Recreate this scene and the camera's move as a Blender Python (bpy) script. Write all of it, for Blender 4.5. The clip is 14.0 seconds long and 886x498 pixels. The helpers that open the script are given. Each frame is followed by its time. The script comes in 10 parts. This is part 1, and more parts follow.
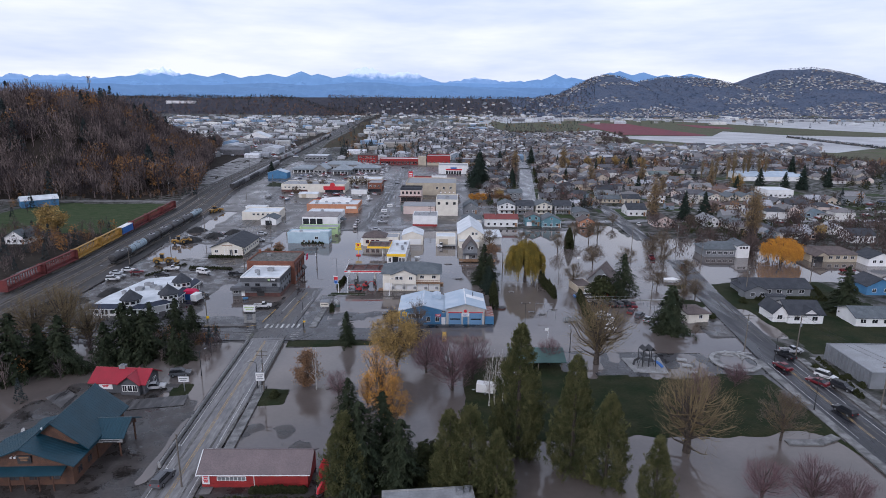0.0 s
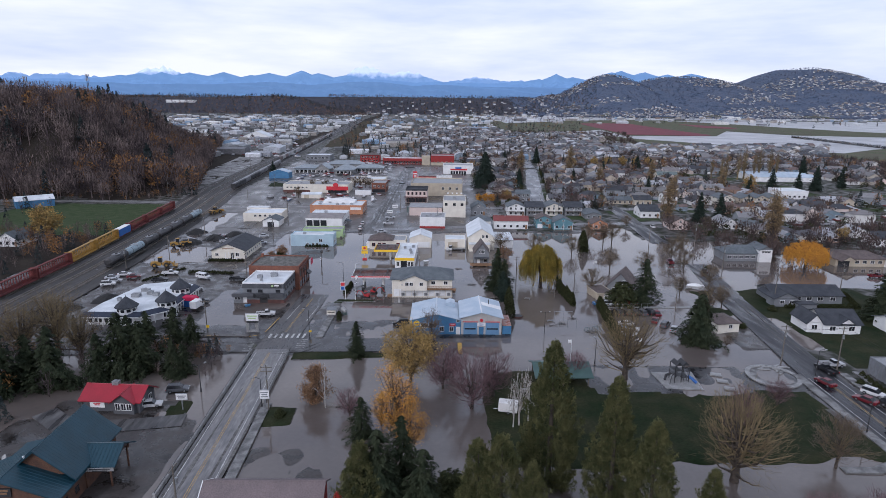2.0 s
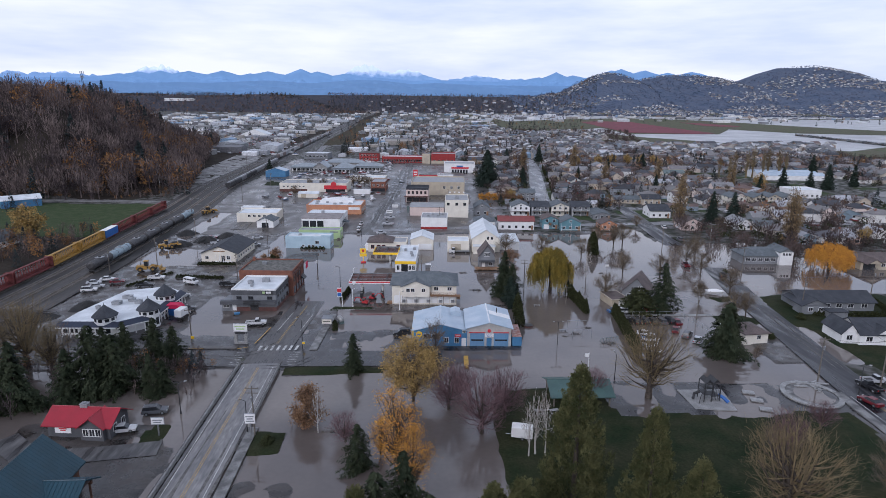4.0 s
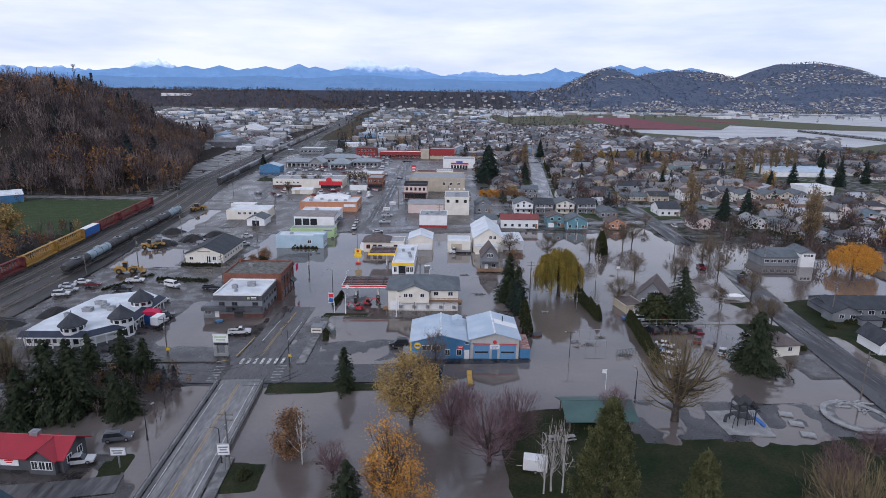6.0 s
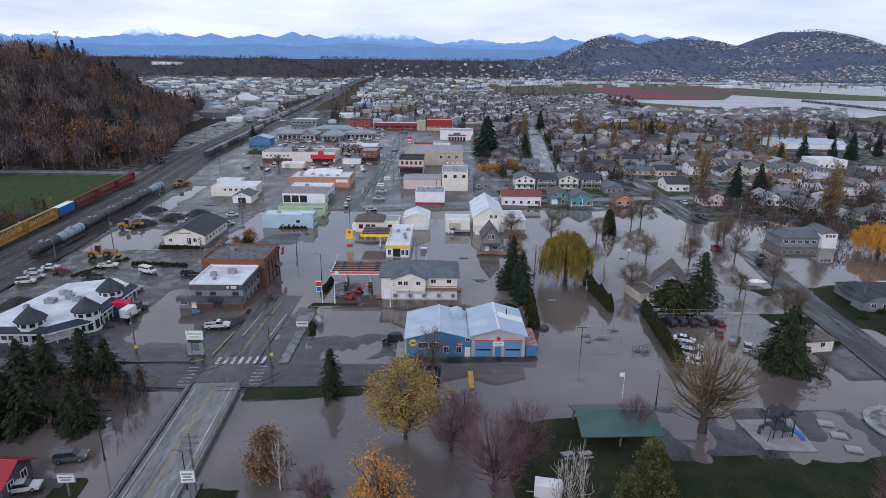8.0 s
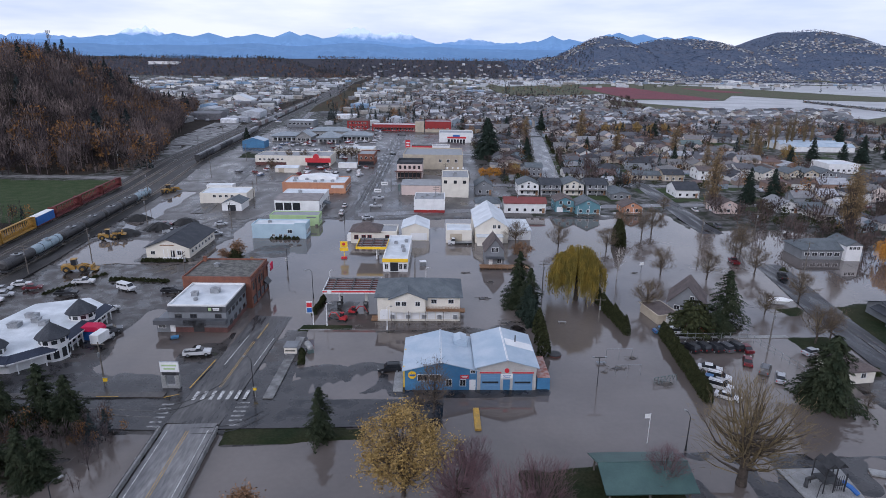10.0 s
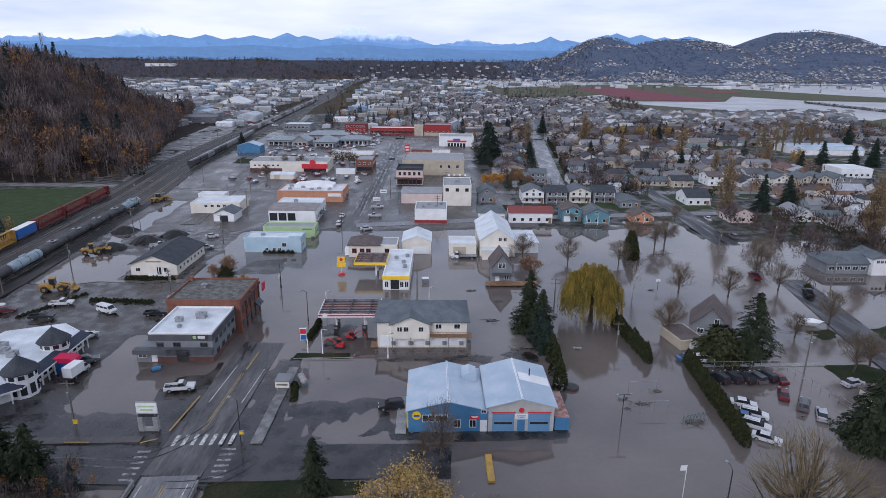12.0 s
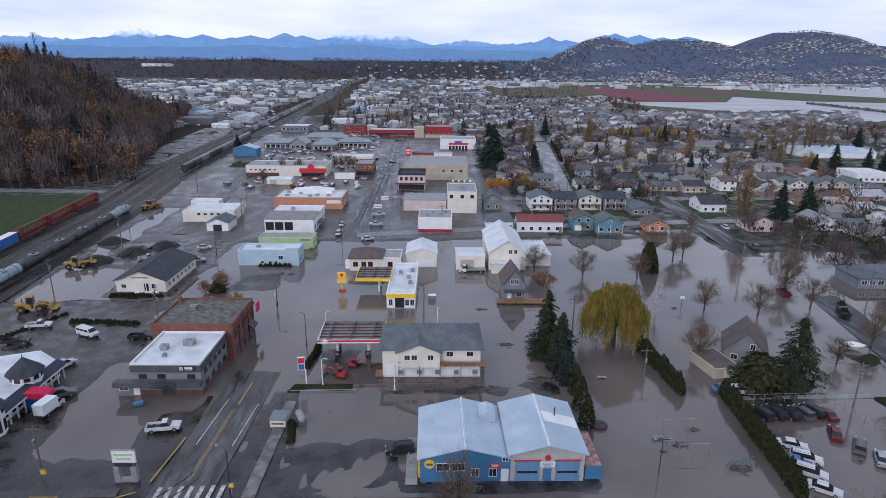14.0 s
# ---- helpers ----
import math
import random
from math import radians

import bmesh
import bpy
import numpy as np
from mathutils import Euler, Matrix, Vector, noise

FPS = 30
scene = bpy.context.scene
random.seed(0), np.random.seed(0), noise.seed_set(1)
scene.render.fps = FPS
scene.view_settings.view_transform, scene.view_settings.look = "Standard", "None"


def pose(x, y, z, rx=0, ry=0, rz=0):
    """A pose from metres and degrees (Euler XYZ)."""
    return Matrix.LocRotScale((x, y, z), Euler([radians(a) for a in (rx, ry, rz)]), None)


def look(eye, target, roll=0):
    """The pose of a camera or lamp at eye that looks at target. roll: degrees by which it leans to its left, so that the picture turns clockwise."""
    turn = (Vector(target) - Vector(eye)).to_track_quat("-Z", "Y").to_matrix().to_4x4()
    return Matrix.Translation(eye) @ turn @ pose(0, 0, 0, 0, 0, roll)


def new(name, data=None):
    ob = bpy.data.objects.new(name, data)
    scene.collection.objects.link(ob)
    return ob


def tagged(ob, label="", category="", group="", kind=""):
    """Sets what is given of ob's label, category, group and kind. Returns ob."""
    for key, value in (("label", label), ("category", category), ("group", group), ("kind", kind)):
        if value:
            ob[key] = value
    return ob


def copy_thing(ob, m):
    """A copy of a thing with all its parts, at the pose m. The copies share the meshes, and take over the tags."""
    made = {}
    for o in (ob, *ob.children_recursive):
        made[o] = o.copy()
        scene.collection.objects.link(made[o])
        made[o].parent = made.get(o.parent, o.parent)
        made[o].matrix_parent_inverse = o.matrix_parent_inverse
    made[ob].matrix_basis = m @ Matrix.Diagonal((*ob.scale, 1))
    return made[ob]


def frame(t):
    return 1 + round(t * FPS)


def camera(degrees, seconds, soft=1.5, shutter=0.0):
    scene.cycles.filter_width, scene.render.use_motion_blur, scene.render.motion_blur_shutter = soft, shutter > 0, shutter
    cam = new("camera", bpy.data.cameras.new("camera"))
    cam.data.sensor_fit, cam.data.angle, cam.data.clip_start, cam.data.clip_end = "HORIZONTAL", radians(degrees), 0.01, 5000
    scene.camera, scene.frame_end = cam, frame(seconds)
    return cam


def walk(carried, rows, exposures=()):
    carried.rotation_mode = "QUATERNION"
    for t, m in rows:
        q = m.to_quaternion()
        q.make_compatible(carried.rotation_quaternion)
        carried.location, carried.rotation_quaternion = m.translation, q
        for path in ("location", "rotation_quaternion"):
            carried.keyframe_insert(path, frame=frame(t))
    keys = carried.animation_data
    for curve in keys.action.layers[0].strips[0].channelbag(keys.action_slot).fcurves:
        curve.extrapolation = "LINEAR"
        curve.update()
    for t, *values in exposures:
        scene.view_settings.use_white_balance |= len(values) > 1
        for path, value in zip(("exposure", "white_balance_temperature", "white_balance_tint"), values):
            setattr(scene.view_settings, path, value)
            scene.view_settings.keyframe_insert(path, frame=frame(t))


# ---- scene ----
cam = camera(73.8, 14.0, 0.6)
PATH = [
    (0, (3.97, -0.958, 61.686), (4.064, 0.983, 61.211), 0.4),
    (0.5, (2.793, 1.357, 61.555), (2.888, 3.298, 61.081), 0.4),
    (1, (1.773, 3.76, 61.323), (1.869, 5.7, 60.847), 0.5),
    (1.5, (1.0, 6.361, 61.078), (1.095, 8.301, 60.602), 0.5),
    (2, (0.461, 9.166, 60.804), (0.555, 11.107, 60.328), 0.5),
    (2.5, (0.062, 12.132, 60.509), (0.156, 14.072, 60.032), 0.5),
    (3, (-0.131, 15.25, 60.174), (-0.037, 17.189, 59.695), 0.5),
    (5.5, (-0.194, 31.884, 57.769), (-0.094, 33.823, 57.288), 0.5),
    (6, (-0.139, 35.341, 57.482), (-0.038, 37.276, 56.989), 0.6),
    (6.5, (-0.069, 38.892, 57.267), (0.035, 40.814, 56.722), 0.5),
    (7, (0.06, 42.521, 57.137), (0.166, 44.431, 56.555), 0.6),
    (7.5, (0.223, 46.197, 57.088), (0.331, 48.106, 56.502), 0.6),
    (8, (0.349, 49.627, 57.085), (0.46, 51.536, 56.498), 0.6),
    (10.5, (0.116, 65.122, 57.726), (0.236, 67.03, 57.139), 0.6),
    (11, (-0.046, 68.032, 57.957), (0.075, 69.941, 57.371), 0.5),
    (11.5, (-0.281, 70.861, 58.225), (-0.16, 72.77, 57.64), 0.5),
    (12, (-0.563, 73.732, 58.446), (-0.44, 75.641, 57.862), 0.5),
    (12.5, (-0.905, 76.616, 58.588), (-0.781, 78.525, 58.004), 0.5),
    (13, (-1.344, 79.595, 58.722), (-1.218, 81.504, 58.139), 0.5),
    (13.5, (-1.849, 82.67, 58.822), (-1.72, 84.579, 58.239), 0.5),
    (14, (-2.496, 85.824, 58.924), (-2.366, 87.733, 58.34), 0.5),
]
walk(cam, [(t, look(eye, target, roll)) for t, eye, target, roll in PATH], [(0, 0.16, 5560, 19), (14, 0.13, 5460, 19)])

# ---- world and light: a bright overcast afternoon ----
world = bpy.data.worlds.new("overcast_sky")
scene.world = world
world.use_nodes = True
wn, wl = world.node_tree.nodes, world.node_tree.links
wn.clear()
sky = wn.new("ShaderNodeTexSky")
sky.sky_type, sky.sun_disc = "NISHITA", False
sky.sun_elevation, sky.sun_rotation = radians(28), radians(-144)
sky.air_density, sky.dust_density = 1.2, 2.0
coord = wn.new("ShaderNodeTexCoord")
stretch = wn.new("ShaderNodeMapping")
stretch.inputs["Scale"].default_value = (1.6, 1.6, 9.0)
cloud = wn.new("ShaderNodeTexNoise")
cloud.inputs["Scale"].default_value, cloud.inputs["Detail"].default_value, cloud.inputs["Roughness"].default_value = 1.7, 5, 0.55
ramp = wn.new("ShaderNodeValToRGB")
ramp.color_ramp.elements[0].position, ramp.color_ramp.elements[0].color = 0.36, (5.9, 6.3, 6.7, 1)
ramp.color_ramp.elements[1].position, ramp.color_ramp.elements[1].color = 0.62, (8.3, 8.15, 7.7, 1)
veil = wn.new("ShaderNodeMix")
veil.data_type = "RGBA"
veil.inputs[0].default_value = 0.88
back = wn.new("ShaderNodeBackground")
back.inputs["Strength"].default_value = 0.112
wout = wn.new("ShaderNodeOutputWorld")
wl.new(coord.outputs["Generated"], stretch.inputs["Vector"])
wl.new(stretch.outputs["Vector"], cloud.inputs["Vector"])
wl.new(cloud.outputs["Fac"], ramp.inputs["Fac"])
height, thin = wn.new("ShaderNodeSeparateXYZ"), wn.new("ShaderNodeMapRange")
thin.inputs["From Min"].default_value, thin.inputs["From Max"].default_value = 0.12, 0.7
thin.inputs["To Min"].default_value, thin.inputs["To Max"].default_value = 0.95, 0.66
wl.new(coord.outputs["Generated"], height.inputs["Vector"])
wl.new(height.outputs["Z"], thin.inputs["Value"])
wl.new(thin.outputs["Result"], veil.inputs[0])
wl.new(sky.outputs["Color"], veil.inputs[6])
wl.new(ramp.outputs["Color"], veil.inputs[7])
wl.new(veil.outputs[2], back.inputs["Color"])
wl.new(back.outputs["Background"], wout.inputs["Surface"])

sun = new("sun", bpy.data.lights.new("sun", "SUN"))
sun.data.energy, sun.data.angle, sun.data.color = 1.15, radians(30), (1.0, 0.93, 0.84)
sun.matrix_world = look((-110, -150, 99), (0, 0, 0))


# ---- materials ----
def surface(name, c1, c2, size=3.0, fine=0.15, rough=0.8, rough2=None, bump=0.15, metal=0.0, vary="", spread=0.25, grain=0.25, contrast=0.25, ior=1.45, streak=1.0, palette=(), along=1.0, gloss=0.5):
    """Two colours mixed by patches of `size` metres, with grain of `fine` metres; vary: 'object' or 'island' shifts each piece's lightness;
    palette: one of these colours for each piece instead of c1."""
    m = bpy.data.materials.new(name)
    m.use_nodes = True
    n, k = m.node_tree.nodes, m.node_tree.links
    shader = n["Principled BSDF"]
    tc = n.new("ShaderNodeTexCoord")
    mp = n.new("ShaderNodeMapping")
    mp.inputs["Scale"].default_value = (1, along, streak)
    k.new(tc.outputs["Object"], mp.inputs["Vector"])
    big, small = n.new("ShaderNodeTexNoise"), n.new("ShaderNodeTexNoise")
    big.inputs["Scale"].default_value, big.inputs["Detail"].default_value = 1 / size, 6
    small.inputs["Scale"].default_value, small.inputs["Detail"].default_value = 1 / fine, 3
    k.new(mp.outputs["Vector"], big.inputs["Vector"])
    k.new(mp.outputs["Vector"], small.inputs["Vector"])
    step = n.new("ShaderNodeMapRange")
    step.inputs["From Min"].default_value, step.inputs["From Max"].default_value = 0.5 - contrast / 2, 0.5 + contrast / 2
    k.new(big.outputs["Fac"], step.inputs["Value"])
    mix = n.new("ShaderNodeMix")
    mix.data_type = "RGBA"
    mix.inputs[6].default_value, mix.inputs[7].default_value = (*c1, 1), (*c2, 1)
    k.new(step.outputs["Result"], mix.inputs[0])
    tint = n.new("ShaderNodeMapRange")
    tint.inputs["To Min"].default_value, tint.inputs["To Max"].default_value = 1 - grain, 1 + grain
    tint.inputs["From Min"].default_value, tint.inputs["From Max"].default_value = 0.3, 0.7
    k.new(small.outputs["Fac"], tint.inputs["Value"])
    scale = n.new("ShaderNodeVectorMath")
    scale.operation = "SCALE"
    k.new(mix.outputs[2], scale.inputs[0])
    k.new(tint.outputs["Result"], scale.inputs["Scale"])
    last = scale.outputs["Vector"]
    if vary:
        info = n.new("ShaderNodeObjectInfo" if vary == "object" else "ShaderNodeNewGeometry")
        rnd = info.outputs["Random" if vary == "object" else "Random Per Island"]
        if palette:
            pal = n.new("ShaderNodeValToRGB")
            pal.color_ramp.interpolation = "CONSTANT"
            while len(pal.color_ramp.elements) < len(palette):
                pal.color_ramp.elements.new(0.5)
            for i, c in enumerate(palette):
                pal.color_ramp.elements[i].position = i / len(palette)
                pal.color_ramp.elements[i].color = (*c, 1)
            k.new(rnd, pal.inputs["Fac"])
            k.new(pal.outputs["Color"], mix.inputs[6])
            dull = n.new("ShaderNodeVectorMath")
            dull.operation = "SCALE"
            dull.inputs["Scale"].default_value = 0.85
            k.new(pal.outputs["Color"], dull.inputs[0])
            k.new(dull.outputs["Vector"], mix.inputs[7])
        else:
            vr = n.new("ShaderNodeMapRange")
            vr.inputs["To Min"].default_value, vr.inputs["To Max"].default_value = 1 - spread, 1 + spread
            k.new(rnd, vr.inputs["Value"])
            again = n.new("ShaderNodeVectorMath")
            again.operation = "SCALE"
            k.new(last, again.inputs[0])
            k.new(vr.outputs["Result"], again.inputs["Scale"])
            last = again.outputs["Vector"]
    k.new(last, shader.inputs["Base Color"])
    shader.inputs["Specular IOR Level"].default_value = gloss
    shader.inputs["Metallic"].default_value, shader.inputs["IOR"].default_value = metal, ior
    if rough2 is None:
        shader.inputs["Roughness"].default_value = rough
    else:
        rr = n.new("ShaderNodeMapRange")
        rr.inputs["To Min"].default_value, rr.inputs["To Max"].default_value = rough, rough2
        k.new(step.outputs["Result"], rr.inputs["Value"])
        k.new(rr.outputs["Result"], shader.inputs["Roughness"])
    if bump:
        bp = n.new("ShaderNodeBump")
        bp.inputs["Strength"].default_value, bp.inputs["Distance"].default_value = bump, fine * 0.4
        k.new(small.outputs["Fac"], bp.inputs["Height"])
        k.new(bp.outputs["Normal"], shader.inputs["Normal"])
    return m


ASPHALT = surface("wet_asphalt", (0.06, 0.061, 0.064), (0.12, 0.12, 0.122), 5, 0.3, 0.16, 0.6, 0.1, gloss=0.28)
ASPHALT_DARK = surface("dark_asphalt", (0.014, 0.0138, 0.015), (0.056, 0.054, 0.055), 3.5, 0.3, 0.06, 0.5, 0.06, contrast=0.35, gloss=0.45)
AVENUE = surface("dark_wet_avenue", (0.012, 0.013, 0.016), (0.045, 0.045, 0.05), 2.2, 0.4, 0.16, 0.6, 0.1, along=0.12, gloss=0.28)
WET_CONCRETE = surface("wet_concrete", (0.19, 0.188, 0.182), (0.1, 0.099, 0.097), 1.6, 0.2, 0.4, 0.8, 0.15)
ROAD_DUST = surface("silted_asphalt", (0.042, 0.041, 0.042), (0.12, 0.117, 0.115), 1.8, 0.4, 0.2, 0.7, 0.1, along=0.2, gloss=0.28)
STREET = surface("pale_wet_street", (0.13, 0.13, 0.135), (0.2, 0.2, 0.205), 5, 0.3, 0.2, 0.6, 0.1, along=0.3, gloss=0.3)
BRIDGE_ROAD = surface("silt_grey_asphalt", (0.13, 0.128, 0.13), (0.22, 0.216, 0.212), 1.8, 0.4, 0.3, 0.8, 0.1, along=0.2, gloss=0.28)
MUD = surface("wet_mud_and_gravel", (0.019, 0.0168, 0.0155), (0.066, 0.058, 0.053), 3.4, 0.5, 0.05, 0.6, 0.15, contrast=0.3, gloss=0.5)
TOWN = surface("town_ground", (0.075, 0.071, 0.067), (0.026, 0.03, 0.019), 5, 1.0, 0.45, 0.9, 0.2, contrast=0.18, gloss=0.28)
GRASS = surface("wet_lawn", (0.012, 0.022, 0.009), (0.036, 0.037, 0.019), 6, 0.4, 0.8, None, 0.5, contrast=0.4, gloss=0.08)
LOT = surface("wet_asphalt_lot", (0.05, 0.0455, 0.042), (0.098, 0.089, 0.083), 8, 0.6, 0.12, 0.55, 0.15, contrast=0.5, gloss=0.3, along=0.5)
GARDEN = surface("garden_lawn", (0.035, 0.055, 0.022), (0.055, 0.07, 0.035), 4, 0.5, 0.85, None, 0.4, gloss=0.08)
MEADOW = surface("rough_meadow", (0.085, 0.1, 0.055), (0.11, 0.1, 0.075), 30, 0.8, 0.9, None, 0.4, gloss=0.08)
FLOOR_WOOD = surface("woodland_floor", (0.026, 0.022, 0.019), (0.042, 0.035, 0.028), 9, 0.6, 0.95, None, 0.5, gloss=0.08)
# distance haze is put into the ridge ground's grey-blue colour
RIDGE_HAZE = surface("far_ridge_ground_haze", (0.05, 0.052, 0.066), (0.064, 0.062, 0.072), 40, 4, 0.95, bump=0, gloss=0.05)
BERRY = surface("red_berry_field", (0.17, 0.032, 0.046), (0.12, 0.03, 0.04), 30, 1.5, 0.95, None, 0.3)
WATER = surface("muddy_flood_water", (0.092, 0.077, 0.069), (0.142, 0.122, 0.11), 34, 0.9, 0.02, 0.07, 0.01, ior=1.58, grain=0.04)
# pale base colour stands in for sky reflected by the ripples
WATER_FIELD = surface("wind_ruffled_water_sky_sheen", (0.34, 0.34, 0.35), (0.28, 0.28, 0.29), 60, 1.5, 0.3, 0.4, 0.5, ior=1.33, grain=0.04)
YARD = surface("pale_yard_gravel", (0.2, 0.195, 0.19), (0.12, 0.116, 0.113), 6, 0.5, 0.4, 0.8, 0.3, gloss=0.28)
CONCRETE = surface("concrete", (0.3, 0.3, 0.29), (0.22, 0.22, 0.215), 2.5, 0.2, 0.85)
PALE_CONCRETE = surface("pale_concrete", (0.3, 0.3, 0.295), (0.22, 0.22, 0.215), 2, 0.2, 0.85)
WHITE = surface("white_paint", (0.76, 0.76, 0.75), (0.66, 0.66, 0.65), 3, 0.2, 0.55, bump=0.05, grain=0.05)
OLD_WHITE = surface("old_white_paint", (0.46, 0.45, 0.43), (0.38, 0.37, 0.35), 2, 0.2, 0.6, bump=0.05, grain=0.08)
CREAM = surface("cream_siding", (0.7, 0.66, 0.57), (0.62, 0.58, 0.5), 3, 0.2, 0.7, bump=0.1, grain=0.06)
TAN = surface("tan_stucco", (0.46, 0.4, 0.3), (0.38, 0.33, 0.26), 3, 0.2, 0.8, grain=0.08)
PINK = surface("pink_stucco", (0.62, 0.5, 0.45), (0.55, 0.45, 0.41), 3, 0.2, 0.8, grain=0.08)
GREY_SIDING = surface("grey_siding", (0.2, 0.21, 0.225), (0.16, 0.17, 0.18), 3, 0.2, 0.7, grain=0.08)
DARK_SIDING = surface("charcoal_siding", (0.06, 0.064, 0.07), (0.09, 0.092, 0.1), 3, 0.2, 0.65, grain=0.1)
BRICK = surface("red_brown_brick", (0.21, 0.085, 0.052), (0.145, 0.06, 0.042), 1.5, 0.12, 0.85, grain=0.25)
BRICK_DARK = surface("dark_brick", (0.13, 0.06, 0.05), (0.09, 0.045, 0.04), 1.5, 0.12, 0.85, grain=0.25)
ORANGE_WALL = surface("orange_stucco", (0.5, 0.24, 0.13), (0.42, 0.2, 0.12), 2.5, 0.2, 0.8, grain=0.1)
BLUE_WALL = surface("blue_painted_metal", (0.07, 0.2, 0.36), (0.055, 0.16, 0.3), 2.5, 0.2, 0.55, grain=0.1)
PALE_BLUE = surface("pale_blue_stucco", (0.4, 0.52, 0.58), (0.34, 0.45, 0.52), 3, 0.2, 0.8, grain=0.08)
LIME = surface("lime_green_stucco", (0.4, 0.53, 0.27), (0.34, 0.46, 0.24), 3, 0.2, 0.8, grain=0.08)
TEAL_SIDING = surface("teal_siding", (0.12, 0.25, 0.29), (0.1, 0.21, 0.25), 3, 0.2, 0.7, grain=0.08)
RED_WALL = surface("red_painted_boards", (0.3, 0.028, 0.025), (0.23, 0.022, 0.022), 2, 0.15, 0.6, grain=0.12)
LOG = surface("varnished_log", (0.12, 0.06, 0.036), (0.075, 0.04, 0.028), 1, 0.1, 0.6, grain=0.3)
WOOD_GREY = surface("weathered_wood", (0.16, 0.14, 0.12), (0.11, 0.1, 0.085), 1, 0.1, 0.85, grain=0.3)
WOOD_BROWN = surface("brown_wood", (0.26, 0.15, 0.08), (0.19, 0.11, 0.06), 1, 0.1, 0.8, grain=0.25)
SHINGLE_GREY = surface("blue_grey_shingles", (0.085, 0.1, 0.11), (0.12, 0.135, 0.145), 2.2, 0.22, 0.85, grain=0.25, bump=0.4)
SHINGLE_DARK = surface("dark_shingles", (0.03, 0.034, 0.042), (0.048, 0.052, 0.06), 2.2, 0.22, 0.8, grain=0.25, bump=0.4)
SLATE_BLUE = surface("dark_blue_slate", (0.022, 0.03, 0.052), (0.035, 0.042, 0.064), 2.2, 0.22, 0.7, grain=0.2, bump=0.3)
SHINGLE_BROWN = surface("brown_shingles", (0.12, 0.095, 0.088), (0.085, 0.068, 0.064), 2.2, 0.22, 0.85, grain=0.25, bump=0.4)
SHINGLE_MAUVE = surface("mauve_brown_shingles", (0.17, 0.135, 0.135), (0.14, 0.115, 0.115), 3, 0.22, 0.85, grain=0.15, bump=0.4)
RED_METAL = surface("red_roof_metal", (0.3, 0.012, 0.026), (0.24, 0.012, 0.022), 2.5, 0.2, 0.4, grain=0.06)
RED_TILE = surface("dull_red_roof", (0.2, 0.05, 0.045), (0.16, 0.045, 0.04), 2.5, 0.2, 0.7, grain=0.12)
TEAL_METAL = surface("dark_teal_roof_metal", (0.006, 0.034, 0.05), (0.009, 0.045, 0.066), 3, 0.3, 0.42, grain=0.08)
SKY_METAL = surface("pale_blue_roof_metal", (0.32, 0.4, 0.48), (0.42, 0.48, 0.54), 4, 0.3, 0.4, grain=0.05)
MALL_METAL = surface("blue_grey_mall_roof", (0.2, 0.23, 0.25), (0.26, 0.29, 0.31), 3, 0.3, 0.45, grain=0.06)
ROOF_WHITE = surface("white_roof_membrane", (0.64, 0.67, 0.69), (0.46, 0.49, 0.51), 4, 0.3, 0.6, 0.35, grain=0.06)
ROOF_GREY = surface("grey_roof_gravel", (0.3, 0.31, 0.32), (0.2, 0.205, 0.21), 3, 0.3, 0.85, 0.4, grain=0.12)
ROOF_MOSS = surface("mossy_old_roofing", (0.07, 0.068, 0.062), (0.15, 0.145, 0.13), 1.2, 0.2, 0.9, grain=0.3)
TAUPE = surface("taupe_roof_sheet", (0.24, 0.215, 0.205), (0.18, 0.162, 0.156), 3, 0.3, 0.6, grain=0.1)
DOOR_BLUE = surface("pale_blue_door_paint", (0.15, 0.28, 0.44), (0.12, 0.24, 0.39), 1.5, 0.2, 0.5, grain=0.06)
PAVILION_GREEN = surface("dull_green_roof_metal", (0.06, 0.11, 0.1), (0.045, 0.085, 0.08), 3, 0.3, 0.45, grain=0.06)
GREEN_METAL = surface("green_roof_metal", (0.11, 0.145, 0.14), (0.075, 0.11, 0.105), 3, 0.3, 0.45, grain=0.06)
RUST = surface("rusty_roof_sheet", (0.26, 0.1, 0.07), (0.36, 0.27, 0.25), 0.9, 0.15, 0.8, grain=0.2)
GLASS = surface("dark_window_glass", (0.018, 0.02, 0.024), (0.03, 0.033, 0.038), 1, 0.3, 0.06, bump=0.0, grain=0.05)
STEEL = surface("galvanised_steel", (0.36, 0.37, 0.38), (0.28, 0.29, 0.3), 0.8, 0.1, 0.45, metal=0.7)
DARK_METAL = surface("dark_painted_metal", (0.025, 0.026, 0.028), (0.04, 0.04, 0.042), 0.8, 0.1, 0.5)
RUBBER = surface("black_rubber", (0.018, 0.018, 0.018), (0.028, 0.028, 0.028), 0.5, 0.05, 0.8)
YELLOW = surface("machine_yellow", (0.36, 0.2, 0.035), (0.25, 0.15, 0.035), 1.2, 0.1, 0.5, grain=0.1)
SIGN_YELLOW = surface("bright_yellow_panel", (0.85, 0.55, 0.02), (0.8, 0.5, 0.02), 1, 0.1, 0.5, grain=0.04)
ORANGE_RED = surface("machine_red", (0.4, 0.026, 0.03), (0.32, 0.026, 0.03), 1, 0.1, 0.5, grain=0.1)
SIGN_RED = surface("sign_red", (0.55, 0.03, 0.04), (0.48, 0.03, 0.04), 1, 0.1, 0.5, grain=0.04)
MAGENTA = surface("crimson_awning", (0.55, 0.012, 0.07), (0.48, 0.012, 0.065), 1, 0.1, 0.6, grain=0.05)
